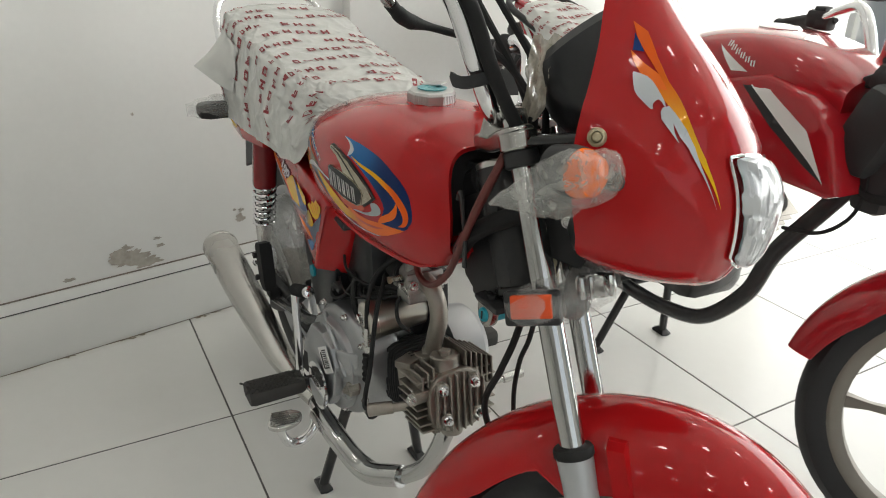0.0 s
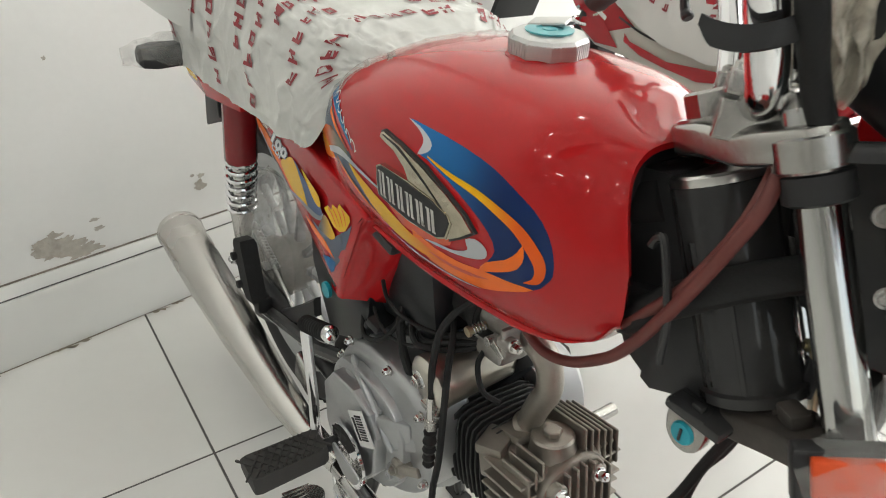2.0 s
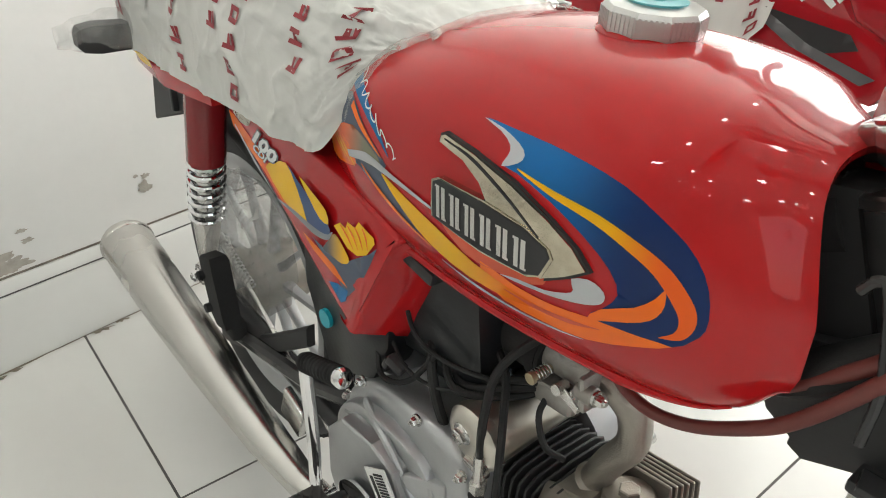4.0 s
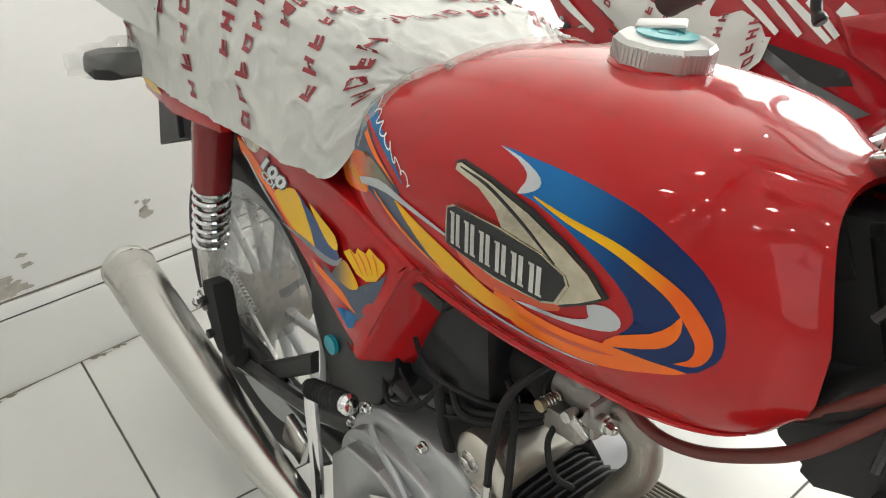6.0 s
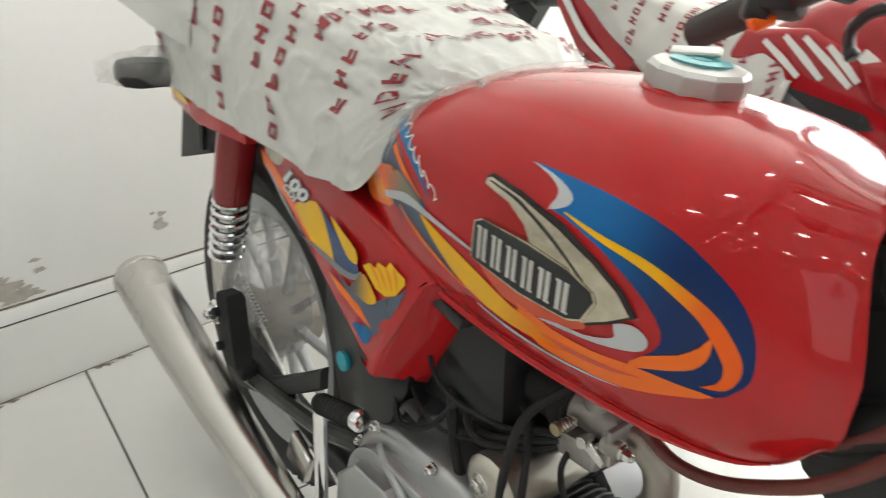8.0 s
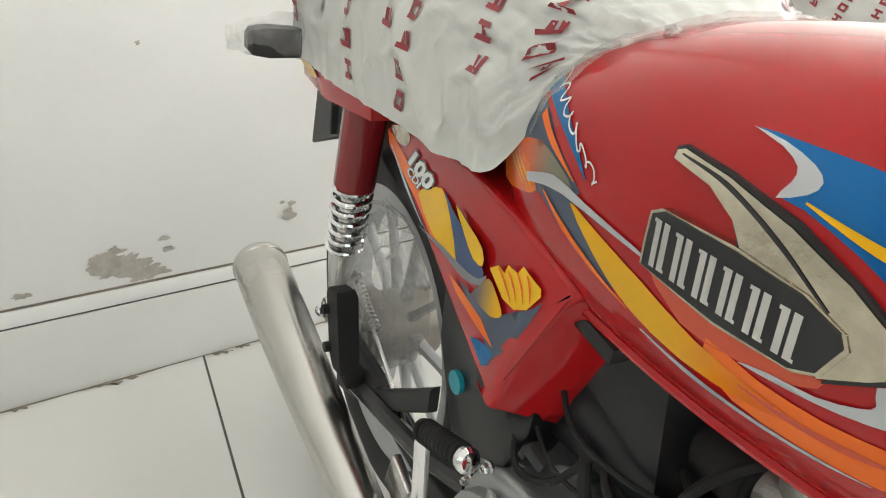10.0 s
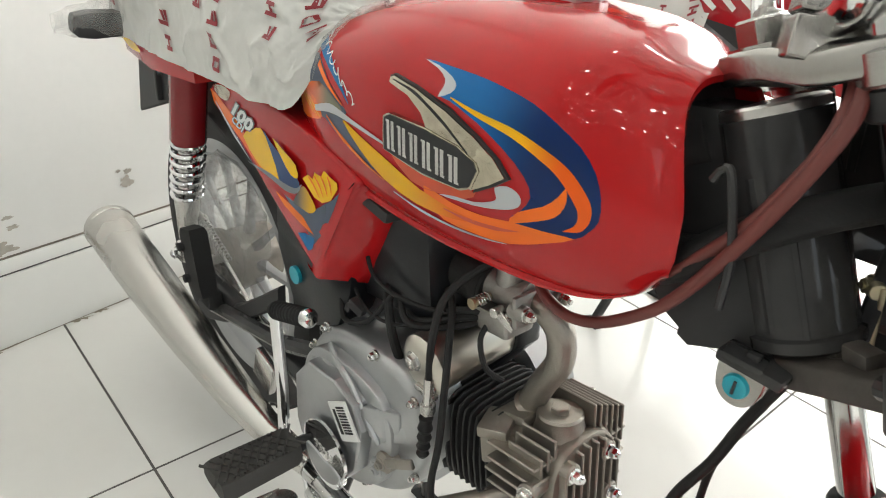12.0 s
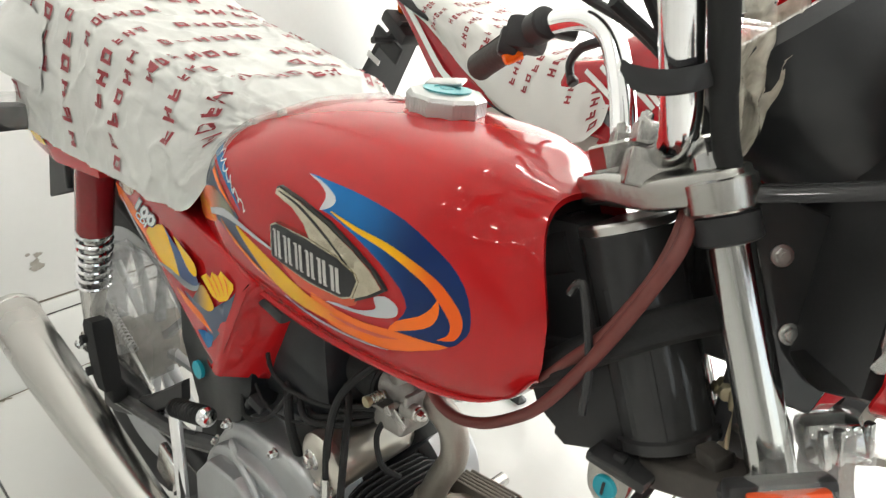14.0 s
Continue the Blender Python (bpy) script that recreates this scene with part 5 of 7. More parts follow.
# steering head, shroud
UPV0 = V(-math.sin(radians(RAKE)), 0, math.cos(radians(RAKE)))
head = part("head_tube", lathe([(0.030, 0.0), (0.037, -0.004), (0.037, -0.156), (0.040, -0.158), (0.040, -0.166), (0.034, -0.170)], STEM - UPV0 * 0.045, UPV0, 32), GLOSSBLACK, bike, "black steering head tube")
for a in (-150, -100, -60):
    part("weld_rib", tube([STEM - UPV0 * 0.09 + V(math.cos(radians(a)) * 0.034, math.sin(radians(a)) * 0.034, 0), STEM - UPV0 * 0.20 + V(math.cos(radians(a)) * 0.034, math.sin(radians(a)) * 0.034, 0)], 0.0045, 8), GLOSSBLACK, head)
part("bearing_ring", lathe([(0.034, -0.008), (0.036, -0.005), (0.036, 0.004), (0.034, 0.006)], STEM + V(0.020, 0, -0.042), (-0.44, 0, 0.9), 28), STEEL, bike)
part("head_gusset", prism([(0.30, 0.83), (0.40, 0.845), (0.455, 0.80), (0.470, 0.765), (0.468, 0.735), (0.455, 0.700), (0.428, 0.672), (0.395, 0.690), (0.34, 0.73)], 0.044, lambda u, v, w: V(u, -0.022 + w, v), 0.004, 2), BLACK, bike, "black gusset plate behind the steering head")
part("lower_gusset", prism([(0.36, 0.735), (0.42, 0.755), (0.48, 0.748), (0.490, 0.692), (0.473, 0.684), (0.424, 0.661), (0.412, 0.666), (0.412, 0.672), (0.392, 0.682)], 0.056, lambda u, v, w: V(u, -0.031 + w, v), 0.004, 2), BLACK, bike, "black folded plate under the steering head")
part("rod", tube(spline([(0.424, -0.068, 0.812), (0.430, -0.070, 0.822), (0.437, -0.071, 0.818), (0.452, -0.072, 0.77), (0.455, -0.072, 0.73)], 6), 0.0032, 8), GLOSSBLACK, bike, "bent black cable guide")
for pts in (((0.262, -0.030, 0.690), (0.276, -0.045, 0.664), (0.298, -0.056, 0.651), (0.328, -0.060, 0.647), (0.362, -0.062, 0.660), (0.398, -0.066, 0.690), (0.421, -0.070, 0.717), (0.445, -0.072, 0.758), (0.466, -0.072, 0.801), (0.480, -0.066, 0.838), (0.487, -0.056, 0.866), (0.483, -0.040, 0.888), (0.470, -0.010, 0.905)),
            ((0.360, -0.020, 0.695), (0.384, -0.044, 0.706), (0.406, -0.058, 0.727), (0.430, -0.064, 0.756), (0.453, -0.066, 0.788), (0.467, -0.064, 0.816), (0.478, -0.057, 0.847), (0.479, -0.042, 0.876), (0.466, -0.010, 0.905))):
    part("hose", tube(spline(pts, 8), 0.0050, 12), HOSE, bike, "brown-red rubber cable sleeve")
part("black_sleeve", tube(spline([(0.35, -0.02, 0.705), (0.40, -0.046, 0.728), (0.440, -0.052, 0.768), (0.480, -0.030, 0.800), (0.52, 0.010, 0.820)], 6), 0.0165, 14, True, 0.7), RUBBER, bike, "black harness sleeve")
part("clutch_cable", tube(spline([(0.26, -0.02, 0.66), (0.225, -0.050, 0.645), (0.200, -0.080, 0.605), (0.203, -0.097, 0.56), (0.207, -0.100, 0.505)], 8), 0.0042, 8), RUBBER, bike, "black clutch cable")
adj = part("cable_adjuster", join(tube([(0.207, -0.100, 0.515), (0.209, -0.100, 0.478)], 0.0058, 12), lathe([(0.0085, 0), (0.0085, 0.012)], (0.2095, -0.1, 0.470), (-0.05, 0, 1), 6), box((0.200, -0.096, 0.490), (0.030, 0.010, 0.008), 0.002)), STEEL, bike, "silver cable adjuster with a black bellows")
part("bellows", lathe([(0.005, 0), (0.0075, 0.004), (0.0055, 0.009), (0.0080, 0.014), (0.0058, 0.020), (0.0084, 0.026), (0.006, 0.032), (0.0086, 0.038), (0.0065, 0.045), (0.008, 0.052)], (0.212, -0.104, 0.412), (-0.05, 0.05, 1), 14), RUBBER, adj)
part("plug_lead", tube(spline([(0.150, -0.040, 0.585), (0.190, -0.062, 0.582), (0.214, -0.084, 0.556), (0.229, -0.098, 0.512), (0.241, -0.110, 0.455), (0.246, -0.120, 0.415), (0.258, -0.127, 0.399), (0.272, -0.124, 0.398)], 8), 0.0040, 8), RUBBER, bike, "black spark plug lead")
for k in range(3):
    part("loose_cable", tube(spline([(0.10 + 0.02 * k, -0.06, 0.56 - 0.01 * k), (0.15, -0.085 + 0.01 * k, 0.545), (0.20, -0.06, 0.56 + 0.01 * k), (0.23, -0.03, 0.58)], 6), 0.004, 8), RUBBER, bike)

for k, pts in enumerate((((0.04, -0.085, 0.545), (0.09, -0.095, 0.530), (0.14, -0.085, 0.535), (0.19, -0.05, 0.56)), ((0.05, -0.075, 0.60), (0.10, -0.092, 0.575), (0.16, -0.080, 0.570), (0.22, -0.045, 0.575)), ((0.03, -0.09, 0.52), (0.06, -0.105, 0.505), (0.095, -0.098, 0.52), (0.115, -0.08, 0.56)))):
    part("wire", tube(spline(pts, 7), 0.0020 + 0.0006 * (k % 3), 8), RUBBER, bike)
part("breather_pipe", tube(spline([(0.085, -0.050, 0.57), (0.105, -0.078, 0.555), (0.128, -0.090, 0.525), (0.140, -0.085, 0.488)], 7), 0.0055, 10), RUBBER, bike, "black rubber breather pipe")
part("connector", join(box((0.075, -0.098, 0.528), (0.022, 0.012, 0.012), 0.002, (0, 20, 10)), box((0.062, -0.098, 0.523), (0.008, 0.014, 0.014), 0.002, (0, 20, 10))), BLACK, bike, "black cable connector")

# front end, turned to the left
FW = V(math.cos(radians(RAKE)), 0, math.sin(radians(RAKE)))
UPW = V(-math.sin(radians(RAKE)), 0, math.cos(radians(RAKE)))
OFF, HALF = 0.046, 0.083
FORK = STEM + FW * OFF
low = (0.90 - 0.285) / math.cos(radians(RAKE))
AXLE = FORK - UPW * low
for side in (-1, 1):
    y = V(0, side * HALF, 0)
    fk = part("fork_leg", tube([FORK + y - UPW * 0.004, FORK + y - UPW * 0.41], 0.0152, 24), FORKCHROME, bike, "chrome fork tube with silver lower leg", move=TURNED)
    part("dust_seal", lathe([(0.0228, -0.016), (0.0242, -0.014), (0.0242, -0.007), (0.0225, -0.004), (0.0155, -0.003)], FORK + y - UPW * 0.388, UPW, 24), RUBBER, fk, move=TURNED)
    part("slider", tube([FORK + y - UPW * 0.396, FORK + y - UPW * 0.44, FORK + y - UPW * (low + 0.012)], [0.0225, 0.0205, 0.019], 20), SILVER, fk, "silver lower fork leg", move=TURNED)
    part("cap_nut", lathe([(0.0155, 0), (0.0155, 0.011), (0.013, 0.013)], FORK + y - UPW * 0.006, UPW, 6), STEEL, fk, move=TURNED)
    part("upper_collar", lathe([(0.018, -0.012), (0.021, -0.010), (0.021, 0.006), (0.018, 0.008)], FORK + y - UPW * 0.050, UPW, 20), BLACK, fk, move=TURNED)


def clamp_plate(at, thick, name, material, label, arch=0.0):
    outline = catmull2([(-0.028, -0.018), (-0.026, 0.0), (-0.028, 0.018), (-0.005, 0.05), (OFF - 0.018, HALF + 0.012), (OFF + 0.002, HALF + 0.022), (OFF + 0.02, HALF + 0.006), (OFF + 0.012, HALF - 0.02), (0.030, 0.03), (0.026, 0.0), (0.030, -0.03),
                        (OFF + 0.012, -HALF + 0.02), (OFF + 0.02, -HALF - 0.006), (OFF + 0.002, -HALF - 0.022), (OFF - 0.018, -HALF - 0.012), (-0.005, -0.05)], 5)
    ob = part(name, prism(outline, thick, lambda u, v, w: STEM + UPW * (at + w + arch * (1 - step01((abs(v) - 0.030) / 0.035))) + FW * u + V(0, v, 0), 0.004, 3), material, bike, label, move=TURNED)
    return ob


top_clamp = clamp_plate(-0.036, 0.022, "top_clamp", CLAMP, "cast aluminium top fork clamp", 0.010)
for side in (-1, 1):
    part("clamp_boss", lathe([(0.022, -0.016), (0.0235, -0.014), (0.0235, 0.004), (0.0215, 0.006)], FORK + V(0, side * HALF, 0) - UPW * 0.026, UPW, 28), CLAMP, top_clamp, move=TURNED)
part("stem_nut", join(lathe([(0.024, -0.006), (0.024, -0.002)], STEM, UPW, 28), lathe([(0.0175, -0.003), (0.0175, 0.014), (0.0155, 0.016)], STEM, UPW, 6)), CLAMP, top_clamp, "large hexagonal stem nut", crease=20, move=TURNED)
clamp_plate(-0.240, 0.022, "lower_clamp", DUSTY, "black lower fork clamp")
lower = bike.children[-1]
for u, v, r in ((0.030, -0.045, 0.0055), (0.010, -0.030, 0.0045), (0.034, 0.020, 0.0055)):
    part("bolt", hexbolt(STEM + UPW * -0.219 + FW * u + V(0, v, 0), UPW, r, 0.006), DUSTY, lower, move=TURNED)
part("steering_stop", box(tuple(STEM + UPW * -0.213 + FW * 0.020 + V(0, -0.048, 0)), (0.016, 0.024, 0.014), 0.003, (0, -26, 18)), DUSTY, lower, "folded steering stop", move=TURNED)
part("spring_clip", tube(spline([STEM + UPW * -0.216 + FW * 0.045 + V(0, -0.058, 0), STEM + UPW * -0.211 + FW * 0.050 + V(0, -0.030, 0), STEM + UPW * -0.214 + FW * 0.050 + V(0, 0.0, 0)], 5), 0.0030, 8), DUSTY, lower, move=TURNED)
# handlebar
hb = [tube(spline([(0.420, 0.0, 0.905), (0.420, -0.065, 0.903), (0.416, -0.100, 0.914), (0.397, -0.132, 0.956), (0.373, -0.165, 1.006), (0.350, -0.19, 1.030), (0.325, -0.24, 1.030), (0.288, -0.33, 1.002)], 8), 0.0125, 18),
      tube(spline([(0.420, 0.0, 0.905), (0.418, 0.045, 0.903), (0.412, 0.064, 0.914), (0.402, 0.082, 0.955), (0.385, 0.106, 1.000), (0.364, 0.130, 1.018), (0.338, 0.165, 1.018), (0.306, 0.21, 1.006), (0.262, 0.305, 0.980)], 8), 0.0115, 18)]
bar = part("handlebar", join(*hb), CHROME, bike, "bent chrome handlebar", move=TURNED)
for side in (-1, 1):
    part("bar_clamp", join(box((0.420, side * 0.048, 0.888), (0.042, 0.030, 0.026), 0.002), box((0.420, side * 0.048, 0.911), (0.042, 0.028, 0.016), 0.0025), hexbolt((0.405, side * 0.048, 0.919), (0, 0, 1), 0.0045, 0.006), hexbolt((0.435, side * 0.048, 0.919), (0, 0, 1), 0.0045, 0.006)), CLAMP, bar, move=TURNED, crease=22)
    g0, g1 = (V(0.320, -0.252, 1.028), V(0.286, -0.340, 1.000)) if side < 0 else (V(0.303, 0.222, 1.002), V(0.267, 0.300, 0.981))
    d = (g1 - g0).normalized()
    part("grip", join(tube([g0, g0.lerp(g1, 0.06), g0.lerp(g1, 0.94), g1 + d * 0.004], [0.0165, 0.0150, 0.0155, 0.0165], 20), *[tube([g0.lerp(g1, 0.12) + q, g0.lerp(g1, 0.9) + q], 0.0018, 6) for q in (V(0, 0, 0.0152), V(-0.0132, 0, 0.0076), V(-0.0132, 0, -0.0076), V(0.0132, 0, 0.0076))]), GREYRUBBER, bar, "ribbed black rubber grip", move=TURNED)
    c = g0 - d * 0.020
    part("switch_pod", join(box(tuple(c), (0.040, 0.036, 0.036), 0.009, (0, 0, side * -24)), box(tuple(c + V(-0.016, side * 0.004, -0.010)), (0.022, 0.026, 0.030), 0.006), box(tuple(c + V(0.012, 0, 0.012)), (0.030, 0.028, 0.018), 0.005)), BLACK, bar, "black switch housing", move=TURNED)
    part("button", lathe([(0.008, -0.012), (0.008, 0.004), (0.006, 0.007), (0.001, 0.008)], c + V(-0.012, side * 0.002, -0.024), (-0.75, side * -0.2, -0.6), 16), ORANGE, bar, "orange button", move=TURNED)
    p0 = g0 - d * 0.048
    part("lever_perch", join(lathe([(0.0145, -0.012), (0.0165, -0.010), (0.0165, 0.010), (0.0145, 0.012)], p0, d, 18), box(tuple(p0 + V(0.022, 0, 0.0)), (0.03, 0.022, 0.014), 0.004)), BLACK, bar, move=TURNED)
    if side < 0:
        part("lever", tube(spline([p0 + V(0.034, 0, 0), p0 + d * 0.04 + V(0.042, 0, -0.004), p0 + d * 0.10 + V(0.045, 0, -0.012), p0 + d * 0.155 + V(0.048, 0, -0.018)], 8), [0.0055] * 22 + [0.006, 0.0065, 0.0075], 10, True, 0.7), BLACK, bar, "black hand lever", move=TURNED)
    else:
        part("lever", tube(spline([(0.318, 0.110, 0.966), (0.300, 0.115, 0.962), (0.286, 0.118, 0.957), (0.272, 0.121, 0.950), (0.263, 0.123, 0.937), (0.265, 0.123, 0.925), (0.272, 0.122, 0.917)], 6), [0.0058] * 32 + [0.0065, 0.0075, 0.0078, 0.0078, 0.006], 10, True, 0.75), BLACK, bar, "black curved clutch lever")
# brake cable end with its rubber boot
part("cable_boot", join(tube(spline([(0.323, -0.215, 0.985), (0.325, -0.19, 0.979), (0.326, -0.165, 0.978)], 5), [0.0070] * 4 + [0.0082] * 7, 14), tube(spline([(0.326, -0.165, 0.978), (0.335, -0.13, 0.981), (0.352, -0.09, 0.984)], 5), [0.0085, 0.0075, 0.0065, 0.0055, 0.005, 0.0045, 0.0045, 0.0045, 0.0045, 0.0045, 0.0045], 12)), RUBBER, bar, "black rubber cable boot", move=TURNED)
part("cable_end", tube(spline([(0.320, -0.255, 1.012), (0.321, -0.235, 0.993), (0.323, -0.213, 0.985)], 5), 0.0062, 12), STEEL, bar, "silver cable end", move=TURNED)
# taped bundle running down beside the bar, and single cables
part("wiring_sleeve", tube(spline([(0.365, -0.200, 1.035), (0.393, -0.172, 1.004), (0.418, -0.140, 0.954), (0.440, -0.108, 0.915), (0.462, -0.085, 0.885)], 8), [0.0085] * 20 + [0.008] * 13, 14), RUBBER, bar, "black taped wiring sleeve", move=TURNED)
for k, pts in enumerate((((0.318, -0.09, 1.075), (0.372, -0.058, 1.012), (0.420, -0.034, 0.955), (0.452, -0.022, 0.895), (0.47, -0.01, 0.82)), ((0.330, -0.06, 1.085), (0.392, -0.030, 1.020), (0.440, -0.012, 0.965), (0.466, -0.008, 0.90), (0.48, 0.0, 0.82)),
                         ((0.350, 0.12, 1.035), (0.400, 0.06, 1.00), (0.442, 0.024, 0.955), (0.462, 0.010, 0.89), (0.475, 0.01, 0.82)), ((0.362, -0.066, 0.985), (0.405, -0.040, 0.968), (0.445, -0.034, 0.930), (0.463, -0.040, 0.885)))):
    part("control_cable", tube(spline(pts, 7), 0.0046, 8), RUBBER, bar, move=TURNED)
band = spline([(0.371, -0.126, 0.936), (0.380, -0.131, 0.930), (0.394, -0.138, 0.930), (0.408, -0.141, 0.935), (0.420, -0.134, 0.943)], 6)
part("cable_strap", loft([[p + V(-0.0015, -0.001, -h), p + V(-0.0015, -0.001, h), p + V(0.0015, 0.002, h), p + V(0.0015, 0.002, -h)] for k, p in enumerate(band) for h in [0.003 + 0.0038 * min(1.0, k / 6)]]), BLACK, bar, "flat black cable strap", move=TURNED)
# instrument pod behind the fairing, still bagged
pod = part("instrument_pod", lathe([(0.03, -0.10), (0.070, -0.085), (0.088, -0.03), (0.088, 0.02), (0.080, 0.030), (0.001, 0.030)], (0.515, -0.020, 1.00), (-0.70, 0, 0.71), 32), PODBLACK, bike, "round black instrument pod with loose film", move=TURNED)
strip = []
for i in range(25):
    u = i / 24
    c = V(0.457, -0.073, 0.910).lerp(V(0.458, -0.084, 1.002), u) + V(0.003 * math.sin(u * 9), 0, 0)
    wd = 0.015 + 0.026 * u ** 0.7
    strip.append([c + V(wd * (k / 12 - 0.5), -0.006 * math.sin(k * 1.3 + i * 0.4) - 0.25 * wd * (k / 12 - 0.5), 0.003 * math.sin(k + i)) for k in range(13)])
part("film_bag", crumple(loft(strip, False, False), 0.005, 55, 4.0), PODFILM, pod, "crinkled beige film", move=TURNED, crease=180)
hood = []
for i in range(19):
    a = radians(-150 + 150 * i / 18)
    rim = V(0.515, -0.020, 1.00) + V(-0.70, 0, 0.71) * 0.012 + (V(0.71, 0, 0.70) * math.sin(a + 0.6) + V(0, 1, 0) * math.cos(a + 0.6)) * 0.091
    hood.append([rim + V(0.70, 0, -0.71) * (0.030 * (k / 6)) + V(0, 0, 0.004 * math.sin(i * 1.7 + k)) for k in range(7)])
part("film_hood", crumple(loft(hood, False, False), 0.004, 60, 8.0), THINWRAP, pod, "clear film over the pod's rim", move=TURNED, crease=180)
part("fairing_stay", tube(spline([(0.452, -0.085, 0.882), (0.49, -0.105, 0.892), (0.535, -0.128, 0.905)], 5), 0.009, 8, True, 0.4), GLOSSBLACK, pod, "black flat stay to the fairing", move=TURNED)
# headlamp bracket
for side in (-1, 1):
    pl = part("lamp_bracket", prism([(0.475, 0.895), (0.545, 0.885), (0.575, 0.80), (0.56, 0.755), (0.515, 0.76), (0.49, 0.82)], 0.004, lambda u, v, w: V(u, side * (0.052 + w), v), 0.0012, 1), GLOSSBLACK, bike, "black headlamp bracket with two bolts", move=TURNED)
    for q in ((0.512, 0.854), (0.531, 0.805)):
        part("bolt", hexbolt((q[0], side * 0.0565, q[1]), (0, side, 0), 0.0055, 0.005), STEEL, pl, move=TURNED)
part("horn", join(lathe([(0.030, 0), (0.034, 0.004), (0.034, 0.02), (0.02, 0.03)], (0.545, 0, 0.715), (1, 0, 0.1), 24), box((0.522, -0.012, 0.745), (0.012, 0.008, 0.07), 0.002)), BLACK, bike, "black horn", move=TURNED)
# fairing: height, rear edge f, half width, nose f
FAIR = [(0.766, 0.600, 0.070, 0.655), (0.778, 0.564, 0.112, 0.700), (0.800, 0.556, 0.132, 0.720), (0.850, 0.540, 0.146, 0.731), (0.900, 0.531, 0.152, 0.727), (0.950, 0.529, 0.146, 0.696), (1.000, 0.524, 0.133, 0.653), (1.050, 0.514, 0.112, 0.598), (1.100, 0.512, 0.090, 0.548), (1.130, 0.514, 0.070, 0.528)]


def fairing_side(s, z, lift):
    """A point of the fairing's skin; s runs from -1 (right rear edge) over the nose to 1."""
    r, w, n = hermite(FAIR, z)
    a = abs(s) * math.pi / 2
    crease = 0.935 - 0.215 * (1 - abs(s)) ** 1.15
    lift += 0.0055 * math.exp(-abs(z - crease) / 0.016) * step01((abs(s) - 0.35) / 0.15)
    ridge = 0.008 * math.exp(-(s / 0.16) ** 2) * step01((z - 0.925) / 0.02)
    square = step01((z - 0.90) / 0.07)
    return V(r + (n + lift - r) * math.cos(a) ** (0.85 - 0.25 * square) + ridge, math.copysign((w + lift) * math.sin(a) ** (0.78 - 0.20 * square), s), z)


def fairing_ring(z, grow=0.0):
    return [fairing_side(-1 + 2 * k / 48, z, grow) for k in range(49)]


zs = [0.766 + 0.364 * i / 70 for i in range(71)]
shell = loft([fairing_ring(z) + [p * 1.0 for p in fairing_ring(z, -0.003)[::-1]] for z in zs])
LAMP_TOP, LAMP_LOW = 0.932, 0.806


def lamp_edge(z):
    """Half width of the lamp, in the fairing's s, at height z."""
    u = (z - LAMP_LOW) / (LAMP_TOP - LAMP_LOW)
    return (0.30 + 0.19 * u) * min(1.0, (1 - abs(2 * u - 1) ** 9) + 0.12)


fairing = part("headlamp_fairing", shell, RED, bike, "glossy red headlamp fairing with orange and silver decals", crease=45, move=TURNED)


def lamp_point(q, z, lift):
    """The lamp's bulging face on the nose; q runs from -1 to 1 across it."""
    u = (z - LAMP_LOW) / (LAMP_TOP - LAMP_LOW)
    p = fairing_side(q * lamp_edge(z), z, 0.003)
    bulge = (max(0.0, 1 - (2 * u - 1) ** 6) * max(0.0, 1 - abs(q) ** 5)) ** 0.5
    return p + V((0.012 + lift) * bulge, 0, 0)


lamp_zs = [LAMP_LOW + (LAMP_TOP - LAMP_LOW) * i / 30 for i in range(31)]
cells = random.Random(12)
tilt = [[cells.uniform(-1, 1) for k in range(16)] for i in range(6)]
mirror_rows = []
for i, z in enumerate(lamp_zs):
    row = []
    for k in range(65):
        q = -0.96 + 1.92 * k / 64
        cell = min(15, int((k + 2 * math.sin(i * 0.25)) / 4.1)) if k else 0
        t_ = tilt[min(5, i // 5)][max(0, cell)]
        row.append(lamp_point(q, z, -0.004) + V(0.0034 * t_ * ((k % 4) / 3 - 0.5) + 0.0006 * ((i // 3 + k // 5) % 2), 0, 0))
    mirror_rows.append(row)
part("headlamp", loft(mirror_rows, False, False), HEADLAMP, fairing, "faceted clear headlamp reflector", crease=14, move=TURNED)
part("lens", loft([[lamp_point(-1 + 2 * k / 40, z, 0.004) for k in range(41)] for z in lamp_zs], False, False), LENS, fairing, "clear headlamp lens", crease=180, move=TURNED)
rim_path = [lamp_point(-1, z, 0) for z in lamp_zs] + [lamp_point(-1 + 2 * k / 20, LAMP_TOP, 0) for k in range(1, 20)] + [lamp_point(1, z, 0) for z in lamp_zs[::-1]] + [lamp_point(1 - 2 * k / 20, LAMP_LOW, 0) for k in range(1, 21)]
part("lamp_rim", tube(rim_path, 0.0022, 8), CHROME, fairing, "thin bright lamp rim", move=TURNED)
for side in (-1, 1):
    part("fairing_screw", join(lathe([(0.0100, -0.003), (0.0100, 0.002), (0.008, 0.0045), (0.006, 0.005), (0.005, 0.003), (0.001, 0.003)], fairing_side(side * 0.952, 0.9065, 0.001), (0.1, side, 0), 20), lathe([(0.005, 0.005), (0.004, 0.006)], fairing_side(side * 0.952, 0.9065, 0.001), (0.1, side, 0), 6)), BRASS, fairing, "domed screw", move=TURNED)
